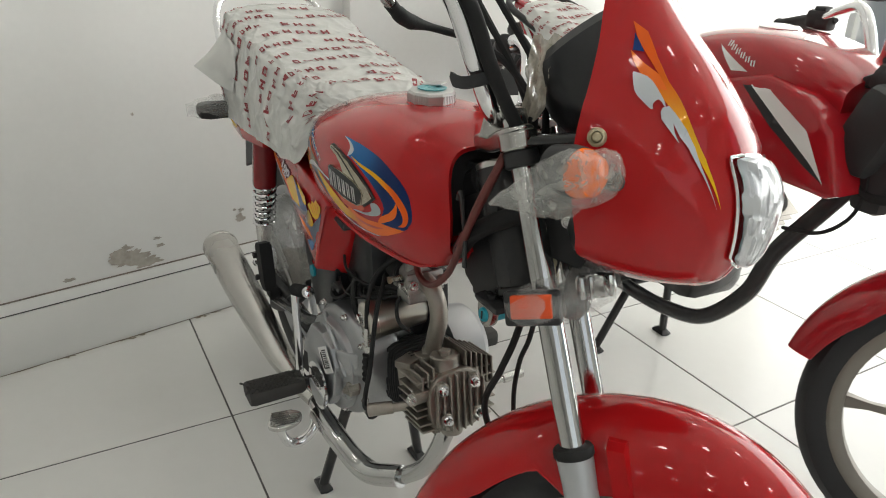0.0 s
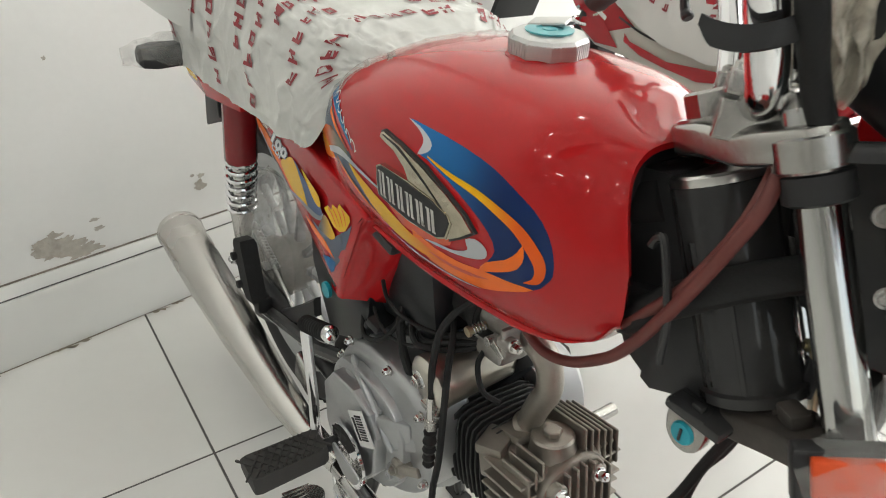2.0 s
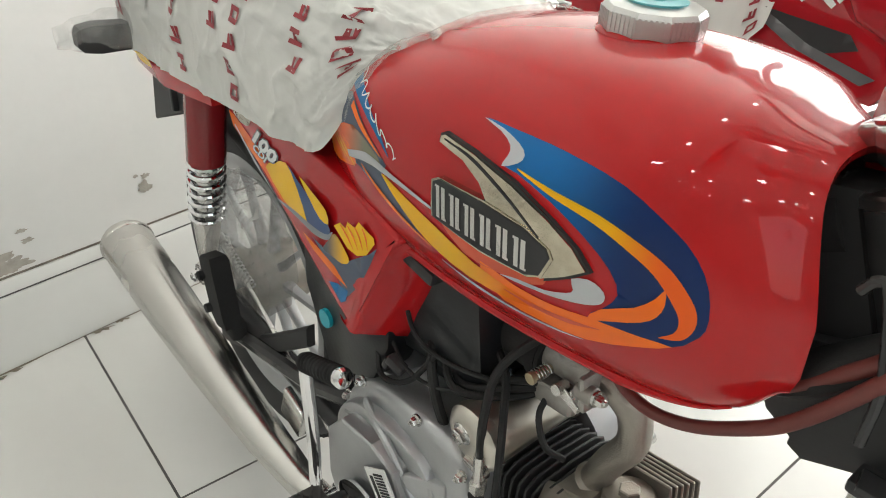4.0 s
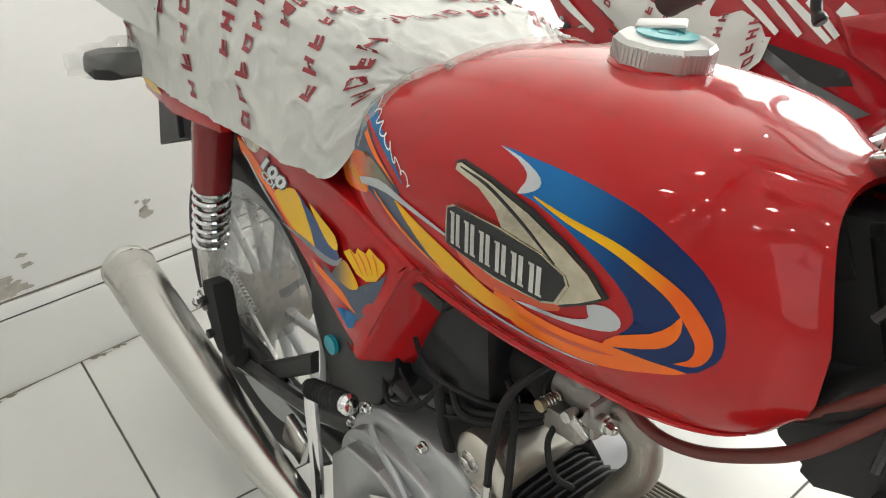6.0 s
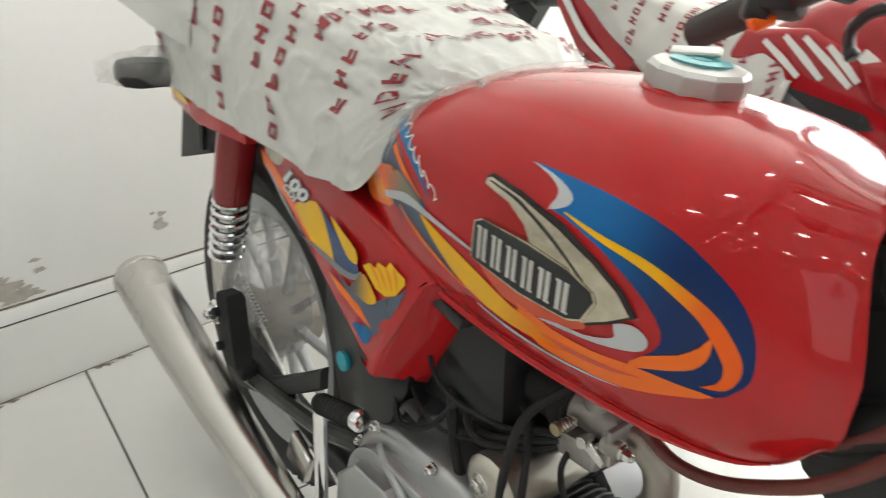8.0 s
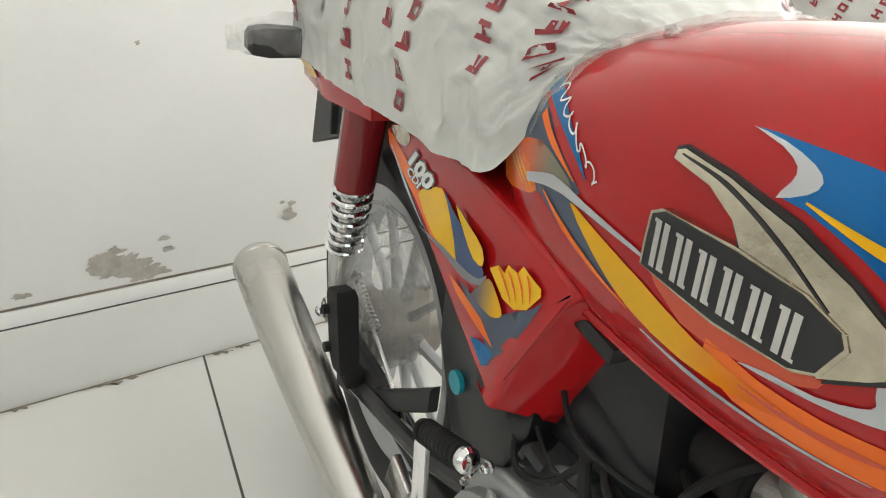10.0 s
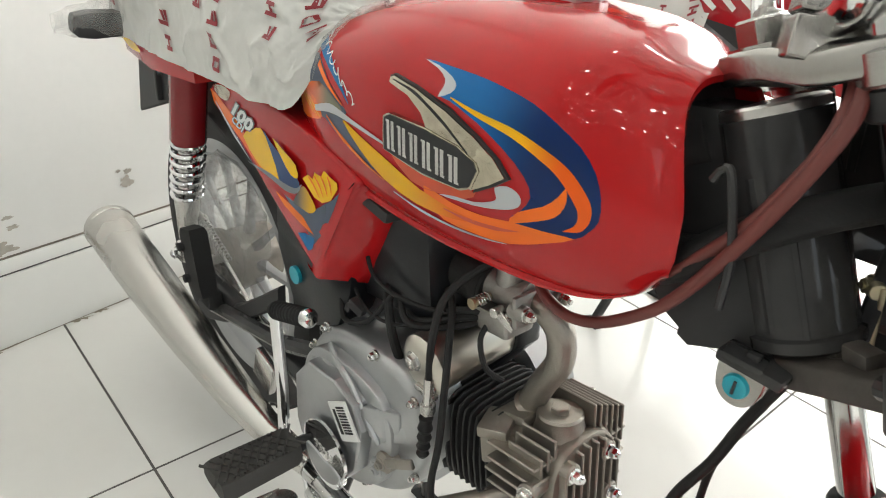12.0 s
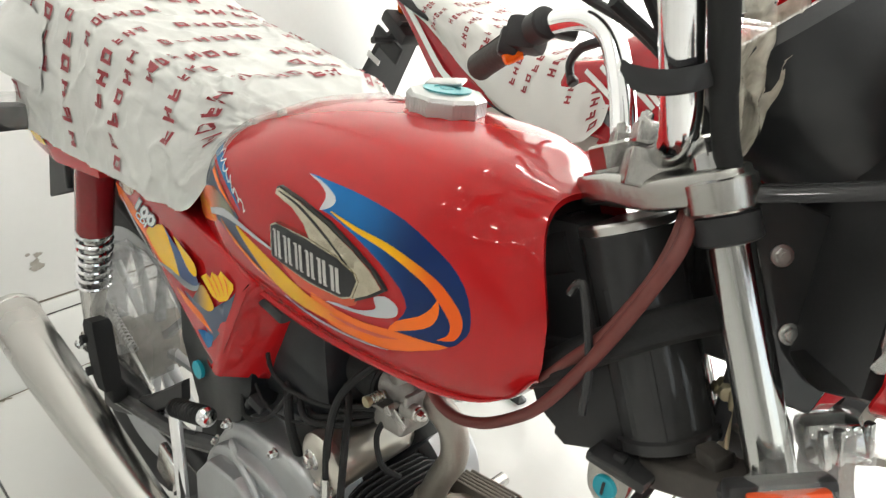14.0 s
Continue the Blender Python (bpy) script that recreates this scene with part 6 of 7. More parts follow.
part("lamp_bucket", loft([[V(f, -w, z0), V(f, -w, z1), V(f, -w * 0.6, z1 + 0.012), V(f, w * 0.6, z1 + 0.012), V(f, w, z1), V(f, w, z0), V(f, w * 0.6, z0 - 0.01), V(f, -w * 0.6, z0 - 0.01)] for f, w, z0, z1 in ((0.535, 0.075, 0.80, 0.93), (0.555, 0.115, 0.785, 0.98), (0.60, 0.115, 0.785, 0.99), (0.65, 0.08, 0.79, 0.95))]), BLACK, fairing, "black lamp housing", move=TURNED)
# turn signals
sig = signal(bike, (0.582, -0.142, 0.868), (-0.38, -1, 0.02), (1, -0.45, 0), TURNED)
wr_bag = bag([(0.574, -0.178, 0.868), (0.566, -0.198, 0.863), (0.547, -0.214, 0.854), (0.524, -0.226, 0.841), (0.487, -0.243, 0.818)], [0.020, 0.041, 0.046, 0.034, 0.003], 26, 0.009, 24, 5.0, 0.62)
part("wrapper", crumple(wr_bag, 0.004, 90, 2.0), WRAP, sig, "crinkled clear film", move=TURNED, crease=24)
signal(bike, (0.575, 0.125, 0.868), (-0.05, 1, 0.0), (1, 0.25, 0), TURNED)
# side reflector below
refl = part("side_reflector", box((0.530, -0.116, 0.708), (0.064, 0.018, 0.040), 0.004, (0, -20, 0)), BLACK, bike, "orange side reflector and clear lens wrapped in film", move=TURNED)
part("reflector", box((0.530, -0.127, 0.711), (0.047, 0.010, 0.027), 0.002, (0, -20, 0)), REFLEX, refl, "orange reflector", move=TURNED)
part("clear_lens", join(box((0.582, -0.045, 0.742), (0.040, 0.042, 0.030), 0.008, (0, -24, -15)), *[box((0.570 + 0.010 * k, -0.068 + 0.003 * k, 0.737 + 0.0042 * k), (0.006, 0.006, 0.027), 0.001, (0, -24, 20 + 14 * (k % 2))) for k in range(4)]), FORKCHROME, refl, "faceted clear lens", move=TURNED)
part("wrapper", bag([(0.506, -0.116, 0.699), (0.53, -0.119, 0.711), (0.558, -0.092, 0.725), (0.578, -0.056, 0.738), (0.598, -0.028, 0.750)], [0.016, 0.024, 0.029, 0.029, 0.016], 22, 0.006, 45, 7.0), THINWRAP, refl, "clear crinkled film", move=TURNED)
part("bracket", tube([(0.51, -0.085, 0.70), (0.52, -0.112, 0.705)], 0.008), GLOSSBLACK, refl, move=TURNED)
# ignition lock under the lower clamp, its barrel lying towards the left
lock = part("ignition_lock", box((0.480, -0.030, 0.684), (0.050, 0.046, 0.010), 0.003), GLOSSBLACK, bike, "ignition lock with a turquoise plug")
part("lock_face", prism(catmull2([(0.4595, 0.682), (0.4600, 0.662), (0.467, 0.652), (0.476, 0.649), (0.485, 0.652), (0.4920, 0.662), (0.4925, 0.682), (0.476, 0.684)], 4), 0.012, lambda u, v, w: V(u, -0.051 + w, v), 0.002, 2), CLAMP, lock, "grey metal lock face")
part("plug", lathe([(0.010, -0.066), (0.0125, -0.062), (0.0125, -0.010), (0.010, -0.008), (0.010, 0.001), (0.009, 0.003), (0.001, 0.003)], (0.476, -0.051, 0.667), (0, -1, 0), 20), CYAN, lock, "turquoise plug")
part("slot", box((0.476, -0.0545, 0.667), (0.002, 0.002, 0.011)), BLACK, lock)
part("lock_cap", join(box((0.474, -0.046, 0.6885), (0.030, 0.020, 0.006), 0.002, (0, 6, 12)), box((0.479, -0.044, 0.692), (0.010, 0.008, 0.007), 0.002)), GLOSSBLACK, lock, "black top plate with a connector")
for k in range(2):
    part("front_cable", tube(spline([(0.495 - 0.004 * k, 0.026 * k, 0.668), (0.476, 0.027 * k, 0.606), (0.466 - 0.006 * k, -0.010 + 0.037 * k, 0.560), (0.446 + 0.008 * k, -0.018 + 0.046 * k, 0.490), (0.462, 0.010 + 0.03 * k, 0.41), (0.52, 0.07, 0.35), (0.60, 0.10, 0.31)], 8), 0.0050 - 0.0014 * k, 10), RUBBER, bike, "black cable to the front hub")
stay = part("horn_stay", join(box((0.523, 0.026, 0.712), (0.004, 0.016, 0.078), 0.001, (0, -10, 41)), cyl((0.516, 0.020, 0.747), (0.521, 0.015, 0.747), 0.0065)), BRASS, bike, "yellow zinc stay with a bolt")
part("bolt", hexbolt((0.514, 0.022, 0.747), (-0.6, -0.75, 0), 0.006, 0.007), BRASS, stay)
# front wheel and mudguard
wheel(bike, AXLE, 0.275, 0.068, TURNED, 6, "front wheel with alloy spokes")
fend = part("front_mudguard", fender(AXLE, 0.318, 0.078, 18, 170, 0.085, 0.003, 0.55, 1.0, 121.0, 0.046, 0.032), RED, bike, "glossy red front mudguard", move=TURNED)
for side in (-1, 1):
    part("rib", loft([[V(f, side * y, z), V(f, side * (y + 0.014), z), V(f + 0.020, side * (y + 0.014), z + 0.004), V(f + 0.024, side * y, z + 0.004)] for f, y, z in ((0.648, 0.058, 0.576), (0.650, 0.069, 0.568), (0.668, 0.073, 0.53), (0.69, 0.073, 0.48))]), RED, fend, move=TURNED)

# ---- decals of the foreground motorcycle ----
def tank_at(u, v, lift):
    return tank_side(u, v, lift)


def panel_at(u, v, lift):
    return V(u, -(0.1245 - 0.022 * max(0, -u) / 0.25 + 0.0036 * max(0, v - 0.62) / 0.1) - lift, v)


def sticker(name, outline, material, parent, surface, layer, n=2, label="", closed=True):
    return part(name, patch(catmull2(outline, n), surface, 0.009, 0.0003 + 0.00022 * layer), material, parent, label, crease=180)


def stripe(name, spine, widths, material, parent, surface, layer, label=""):
    return part(name, ribbon(spine, widths, surface, 0.0003 + 0.00022 * layer), material, parent, label, crease=180)


def raised(outline, surface, height, n=1):
    """A thick badge on a surface: top face and rim."""
    pts = catmull2(outline, n) if n > 1 else outline
    bm = patch(pts, surface, 0.008, height)
    k = len(pts)
    top = [bm.verts.new(surface(u, v, height)) for u, v in pts]
    low = [bm.verts.new(surface(u, v, 0.0)) for u, v in pts]
    for i in range(k):
        j = (i + 1) % k
        bm.faces.new((top[i], top[j], low[j], low[i]))
    return bm


def grown(outline, d):
    cx, cy = sum(u for u, v in outline) / len(outline), sum(v for u, v in outline) / len(outline)
    out = []
    for u, v in outline:
        r = math.hypot(u - cx, v - cy)
        out.append((cx + (u - cx) * (r + d) / r, cy + (v - cy) * (r + d) / r))
    return out


sticker("decal_navy", [(0.203, 0.8432), (0.227, 0.844), (0.256, 0.844), (0.281, 0.842), (0.309, 0.837), (0.33, 0.828), (0.348, 0.816), (0.361, 0.8), (0.368, 0.783), (0.37, 0.767), (0.365, 0.757), (0.356, 0.748), (0.334, 0.746), (0.303, 0.743), (0.313, 0.756), (0.321, 0.77), (0.314, 0.785), (0.295, 0.8), (0.269, 0.813), (0.241, 0.821), (0.229, 0.822), (0.238, 0.831), (0.224, 0.840)], D_BLUES, tank, tank_at, 0, label="navy swirl decal")
sticker("decal_hook", [(0.201, 0.843), (0.219, 0.842), (0.236, 0.838), (0.243, 0.833), (0.24, 0.827), (0.228, 0.821), (0.231, 0.829), (0.23, 0.835), (0.219, 0.84)], D_SILVER, tank, tank_at, 2)
stripe("decal_fire_stripe", [(0.241, 0.824), (0.268, 0.819), (0.3, 0.814), (0.325, 0.805), (0.343, 0.795), (0.357, 0.779), (0.361, 0.768), (0.358, 0.758), (0.348, 0.752)], [0.001, 0.004, 0.0065, 0.0085, 0.0098, 0.0100, 0.0085, 0.006, 0.0005], D_FIRE, tank, tank_at, 3)
sticker("decal_crescent", [(0.312, 0.755), (0.332, 0.767), (0.342, 0.778), (0.346, 0.786), (0.348, 0.776), (0.345, 0.766), (0.337, 0.758), (0.32, 0.749), (0.303, 0.742)], D_ORANGE, tank, tank_at, 3)
sticker("decal_flame", [(0.214, 0.741), (0.245, 0.737), (0.277, 0.738), (0.303, 0.743), (0.334, 0.746), (0.356, 0.748), (0.335, 0.736), (0.302, 0.721), (0.267, 0.715), (0.232, 0.714), (0.218, 0.725)], D_ORANGE, tank, tank_at, 1, label="orange flame decal")
stripe("decal_flame_gap", [(0.235, 0.727), (0.262, 0.727), (0.29, 0.731), (0.312, 0.737)], [0.001, 0.004, 0.004, 0.0005], D_SALMON, tank, tank_at, 2)
sticker("decal_white_hook", [(0.233, 0.740), (0.26, 0.743), (0.282, 0.747), (0.302, 0.753), (0.312, 0.759), (0.314, 0.766), (0.31, 0.771), (0.302, 0.773), (0.291, 0.768), (0.293, 0.760), (0.288, 0.755), (0.271, 0.748), (0.25, 0.745)], D_SILVER, tank, tank_at, 3)
sticker("decal_salmon", [(0.169, 0.761), (0.204, 0.758), (0.236, 0.754), (0.273, 0.757), (0.26, 0.746), (0.23, 0.740), (0.197, 0.739)], D_SALMON, tank, tank_at, 1)
sticker("decal_yellow_band", [(0.097, 0.762), (0.116, 0.759), (0.168, 0.747), (0.208, 0.735), (0.249, 0.73), (0.27, 0.729), (0.243, 0.720), (0.199, 0.716), (0.157, 0.724), (0.125, 0.741)], D_BAND, tank, tank_at, 2, label="yellow band decal")
stripe("decal_silver_line", [(0.038, 0.756), (0.076, 0.767), (0.113, 0.766), (0.156, 0.763), (0.175, 0.761)], [0.006, 0.009, 0.005, 0.003, 0.001], D_SILVER, tank, tank_at, 4)
stripe("decal_orange_line", [(0.065, 0.757), (0.093, 0.743), (0.123, 0.732), (0.157, 0.723)], [0.0015, 0.005, 0.004, 0.001], D_ORANGE, tank, tank_at, 4)
stripe("decal_white_line", [(0.168, 0.716), (0.203, 0.711), (0.242, 0.711), (0.276, 0.715), (0.30, 0.720)], [0.001, 0.0035, 0.0025, 0.002, 0.0004], D_SILVER, tank, tank_at, 4)
stripe("decal_blue_edge", [(0.040, 0.821), (0.067, 0.81), (0.092, 0.795), (0.109, 0.781)], [0.012, 0.010, 0.006, 0.001], D_SKY, tank, tank_at, 1)
stripe("decal_orange_edge", [(0.046, 0.803), (0.068, 0.790), (0.098, 0.776)], [0.007, 0.006, 0.001], D_ORANGE, tank, tank_at, 2)
sticker("decal_slate", [(-0.006, 0.79), (0.040, 0.810), (0.071, 0.792), (0.105, 0.772), (0.097, 0.760), (0.133, 0.743), (0.166, 0.731), (0.135, 0.728), (0.101, 0.735), (0.06, 0.752), (0.02, 0.748), (-0.012, 0.765)], D_SLATE, tank, tank_at, 0)
sticker("decal_feather", [(0.015, 0.773), (0.051, 0.786), (0.082, 0.779), (0.097, 0.771), (0.08, 0.762), (0.05, 0.761), (0.023, 0.764)], D_PLUME, tank, tank_at, 2)
sticker("decal_palm", [(-0.015, 0.765), (0.012, 0.769), (0.039, 0.765), (0.054, 0.752), (0.028, 0.741), (-0.012, 0.735)], D_ORANGE, tank, tank_at, 2)
for k in range(3):
    stripe("decal_finger", [(-0.004 + 0.012 * k, 0.764), (0.012 + 0.012 * k, 0.756), (0.03 + 0.01 * k, 0.748)], [0.0005, 0.0022, 0.0005], D_YELLOW, tank, tank_at, 3)
# flowing white script mark drawn as one wavering line with loops
wave = []
for k in range(40):
    u = k / 39
    wave.append((0.046 + 0.075 * u + 0.0025 * math.sin(u * 50), 0.825 - 0.042 * u ** 1.15 + 0.0045 * math.cos(u * 43) * (1.4 if k in (0, 1, 22, 23, 24, 25) else 0.8)))
stripe("decal_mark", wave, [0.0011, 0.0015, 0.0011], D_WHITE, tank, tank_at, 3)
# emblem
FIN = [(0.174, 0.823), (0.178, 0.825), (0.207, 0.822), (0.243, 0.814), (0.272, 0.803), (0.291, 0.792), (0.302, 0.78), (0.289, 0.770), (0.271, 0.759), (0.276, 0.778), (0.258, 0.785), (0.226, 0.793), (0.216, 0.806), (0.199, 0.815), (0.174, 0.819)]
PLATE = [(0.173, 0.79), (0.18, 0.794), (0.223, 0.794), (0.257, 0.791), (0.275, 0.784), (0.278, 0.778), (0.271, 0.762), (0.26, 0.757), (0.221, 0.756), (0.172, 0.761)]
part("emblem", raised(grown(FIN, 0.0025), tank_at, 0.003), BLACK, tank, "black and pale chrome fin-shaped tank badge")
part("emblem_fin", raised(FIN, tank_at, 0.0048), GOLD, tank, "pale chrome fin")
stripe("emblem_groove", [(0.178, 0.8225), (0.208, 0.8185), (0.24, 0.806), (0.268, 0.789)], [0.0008, 0.0022, 0.0022, 0.001], BLACK, tank, lambda u, v, l: tank_side(u, v, 0.0052), 0)
part("emblem_rim", raised(grown(PLATE, 0.0022), tank_at, 0.0055), GOLD, tank)
part("emblem_plate", raised(PLATE, tank_at, 0.0062), BLACK, tank, "black name plate with plain silver bars")
marks = bmesh.new()


def mark(u0, v0, u1, v1):
    vs = [marks.verts.new(tank_side(u, v, 0.0068)) for u, v in ((u0, v0), (u1, v0), (u1, v1), (u0, v1))]
    marks.faces.new(vs)


for k in range(6):
    u = 0.1775 + 0.0148 * k
    lo, hi = 0.7635 - 0.0006 * k, 0.7895 - 0.0012 * k
    mark(u, lo, u + 0.0036, hi)
    mark(u + 0.0054, lo, u + 0.0092, hi)
    mark(u - 0.0012, hi - 0.002, u, hi)
    mark(u + 0.0092, lo, u + 0.0104, lo + 0.002)
tagged(part("emblem_mark", marks, STEEL, tank, crease=180), kind="stuff")

# side panel decals: pointed flames
def flame(name, outline, material, layer):
    return part(name, patch(outline, panel_at, 0.02, 0.0002 + 0.00018 * layer), material, side_panel, crease=180)


flame("decal_orange", [(-0.272, 0.688), (-0.262, 0.671), (-0.17, 0.648), (-0.117, 0.629), (-0.102, 0.629), (-0.132, 0.652), (-0.185, 0.673), (-0.250, 0.687)], D_ORANGE, 0)
stripe("decal_pale_edge", [(-0.255, 0.675), (-0.20, 0.650), (-0.145, 0.631)], [0.003, 0.006, 0.001], D_SILVER, side_panel, panel_at, 1)
flame("decal_gold_badge", catmull2([(-0.258, 0.695), (-0.225, 0.705), (-0.197, 0.704), (-0.208, 0.690), (-0.237, 0.686)], 3), GOLD, 1)
flame("decal_yellow", catmull2([(-0.163, 0.657), (-0.135, 0.674), (-0.102, 0.688), (-0.079, 0.671), (-0.058, 0.639), (-0.077, 0.635), (-0.117, 0.636)], 2), D_YELLOW, 2)
flame("decal_blue", catmull2([(-0.097, 0.688), (-0.076, 0.680), (-0.040, 0.671), (-0.010, 0.662), (-0.003, 0.653), (-0.026, 0.640), (-0.061, 0.639), (-0.078, 0.668)], 2), D_DENIM, 1)
flame("decal_dart", catmull2([(-0.069, 0.687), (-0.039, 0.682), (-0.010, 0.676), (-0.006, 0.662), (-0.025, 0.659), (-0.047, 0.671)], 2), D_YELLOW, 2)
stripe("decal_silver", [(-0.154, 0.627), (-0.091, 0.634), (-0.042, 0.637), (-0.011, 0.645), (0.003, 0.658)], [0.001, 0.006, 0.009, 0.006, 0.001], D_SLATESILVER, side_panel, panel_at, 3)
flame("decal_green_yellow", catmull2([(-0.021, 0.626), (-0.008, 0.643), (0.007, 0.658), (0.022, 0.650), (0.031, 0.639), (0.017, 0.629), (-0.002, 0.628)], 3), D_LEAF, 3)
flame("decal_palm", [(0.006, 0.667), (0.018, 0.676), (0.027, 0.674), (0.031, 0.683), (0.044, 0.683), (0.050, 0.692), (0.062, 0.689), (0.074, 0.687), (0.075, 0.681), (0.061, 0.662), (0.045, 0.653), (0.029, 0.653)], D_YELLOW, 3)
for k in range(4):
    stripe("decal_finger", [(0.019 + 0.0125 * k, 0.6745 + 0.0045 * k), (0.030 + 0.0105 * k, 0.667 + 0.0045 * k), (0.040 + 0.008 * k, 0.657 + 0.004 * k)], [0.002, 0.003, 0.0008], D_ORANGE, side_panel, panel_at, 4)
flame("decal_slate", [(-0.049, 0.626), (-0.012, 0.627), (0.017, 0.628), (0.034, 0.642), (0.050, 0.654), (0.064, 0.664), (0.078, 0.678), (0.066, 0.653), (0.048, 0.621), (0.026, 0.594), (-0.002, 0.612)], D_SLATE, 1)
flame("decal_orange_low", [(-0.072, 0.620), (-0.035, 0.620), (0.002, 0.618), (0.026, 0.605), (-0.003, 0.607), (-0.047, 0.611)], D_ORANGE, 2)
flame("decal_blue_low", [(-0.011, 0.592), (0.007, 0.600), (0.027, 0.602), (0.023, 0.587), (0.014, 0.580)], D_SKY, 3)


def lettering(text, size, u, v, slant, material, parent, name, surface, lift, stretch=1.0, lean=0.2, bold=0.0):
    """Readable characters laid on a surface."""
    cu = bpy.data.curves.new(name, "FONT")
    cu.body, cu.size, cu.resolution_u, cu.offset = text, size, 2, bold
    tmp = bpy.data.objects.new(name, cu)
    me = bpy.data.meshes.new_from_object(tmp)
    bpy.data.objects.remove(tmp)
    bm = bmesh.new()
    bm.from_mesh(me)
    c, s = math.cos(radians(slant)), math.sin(radians(slant))
    for w in bm.verts:
        x, y = w.co.x * stretch, w.co.y
        x += y * lean
        w.co = surface(u + x * c - y * s, v + x * s + y * c, lift)
    return part(name, bm, material, parent, crease=180)


lettering("100", 0.0290, -0.202, 0.6790, -7, D_GREY, side_panel, "number_shadow", panel_at, 0.0012, 1.50, 0.85, 0.0030)
lettering("100", 0.0290, -0.202, 0.6790, -7, D_WHITE, side_panel, "number", panel_at, 0.0016, 1.50, 0.85, 0.0012)
lettering("CDI", 0.0165, -0.199, 0.6665, -7, D_GREY, side_panel, "letter_shadow", panel_at, 0.0012, 1.30, 0.85, 0.0014)
lettering("CDI", 0.0165, -0.199, 0.6665, -7, D_WHITE, side_panel, "letters", panel_at, 0.0016, 1.30, 0.85, 0.0004)

# fairing decals
def fair_at(u, v, lift):
    return TURNED @ fairing_side(u, v, lift)


def flat_sticker(name, outline, material, layer):
    return part(name, patch(outline, fair_at, 0.012, 0.0008 + 0.0005 * layer), material, fairing, crease=180)


flat_sticker("decal_amber", [(-0.909, 1.0295), (-0.841, 1.0217), (-0.822, 0.9979), (-0.790, 0.9764), (-0.698, 0.9474), (-0.582, 0.9120), (-0.481, 0.8663), (-0.591, 0.9037), (-0.670, 0.9282), (-0.736, 0.9427), (-0.820, 0.9586), (-0.863, 0.9679), (-0.830, 0.9809), (-0.874, 0.9982), (-0.901, 1.0102)], D_FAIR, 1)
flat_sticker("decal_orange", [(-0.934, 0.9992), (-0.887, 0.9887), (-0.830, 0.9809), (-0.803, 0.9674), (-0.862, 0.9657), (-0.904, 0.9778), (-0.928, 0.9890)], D_ORANGE, 2)
flat_sticker("decal_navy", [(-0.912, 1.0180), (-0.883, 0.9999), (-0.928, 0.9992)], D_BLUE, 3)
flat_sticker("decal_silver_top", catmull2([(-0.929, 0.9763), (-0.913, 0.9779), (-0.870, 0.9750), (-0.838, 0.9649), (-0.808, 0.9549), (-0.803, 0.9506), (-0.832, 0.9567), (-0.849, 0.9516), (-0.844, 0.9454), (-0.885, 0.9515), (-0.919, 0.9600)], 3), D_SILVER, 3)
flat_sticker("decal_silver_low", [(-0.813, 0.9455), (-0.811, 0.9501), (-0.789, 0.9525), (-0.756, 0.9471), (-0.693, 0.9348), (-0.638, 0.9198), (-0.567, 0.8887), (-0.506, 0.8647), (-0.618, 0.9039), (-0.662, 0.9174), (-0.707, 0.9260), (-0.752, 0.9375), (-0.734, 0.9293), (-0.703, 0.9198), (-0.756, 0.9302), (-0.799, 0.9384)], D_SILVER, 4)

# ---- second motorcycle, further along the row ----
BIKE2_AT = pose(1.167, -0.172, 0, 0, 0, -93)
bike2 = thing("motorcycle", "dark red motorcycle with white stripe decals on its centre stand", "motorcycle", BIKE2_AT, group="motorcycles in the showroom")
SHIFT = Matrix.Translation((0.130, 0, 0.0))
TURNED2 = SHIFT @ steering(38)
RED2 = mat("wine_red_paint", (0.36, 0.010, 0.016), 0.25, coat=1.0, vary=0.03)
TANK2 = [(0.0, 0.085, 0.862, 0.81, 0.74, 0.075), (0.08, 0.115, 0.917, 0.83, 0.725, 0.10), (0.18, 0.138, 0.948, 0.850, 0.71, 0.115), (0.28, 0.148, 0.960, 0.866, 0.70, 0.122), (0.38, 0.146, 0.955, 0.868, 0.69, 0.125), (0.46, 0.132, 0.934, 0.86, 0.70, 0.118), (0.535, 0.100, 0.895, 0.845, 0.76, 0.09)]


def tank2_ring(f):
    w, zt, zm, zb, wb = hermite(TANK2, f)
    half = [(w * max(0.0, math.cos(a)) ** 0.62, zm + (zt - zm) * math.sin(a) ** 0.62) for a in (math.pi / 2 * (1 - k / 14) for k in range(15))]
    half += [(wb + (w - wb) * math.cos(a) ** 1.2, zm + (zb - zm) * math.sin(a)) for a in (math.pi / 2 * k / 8 for k in range(1, 9))]
    return [V(f, -y, z) for y, z in half] + [V(f, y, z) for y, z in half[::-1][:-1]]


tank2 = part("fuel_tank", loft([tank2_ring(0.535 * i / 36) for i in range(37)]), RED2, bike2, "wine red fuel tank with white stripes", crease=50)


def spoiler2_at(u, v, lift):
    """Flank of the tank's lower wing; u along, v up."""
    return V(u, -(0.150 + 0.012 * max(0, (u - 0.25)) / 0.3 - 0.06 * max(0.0, v - 0.86) / 0.1) - lift, v)


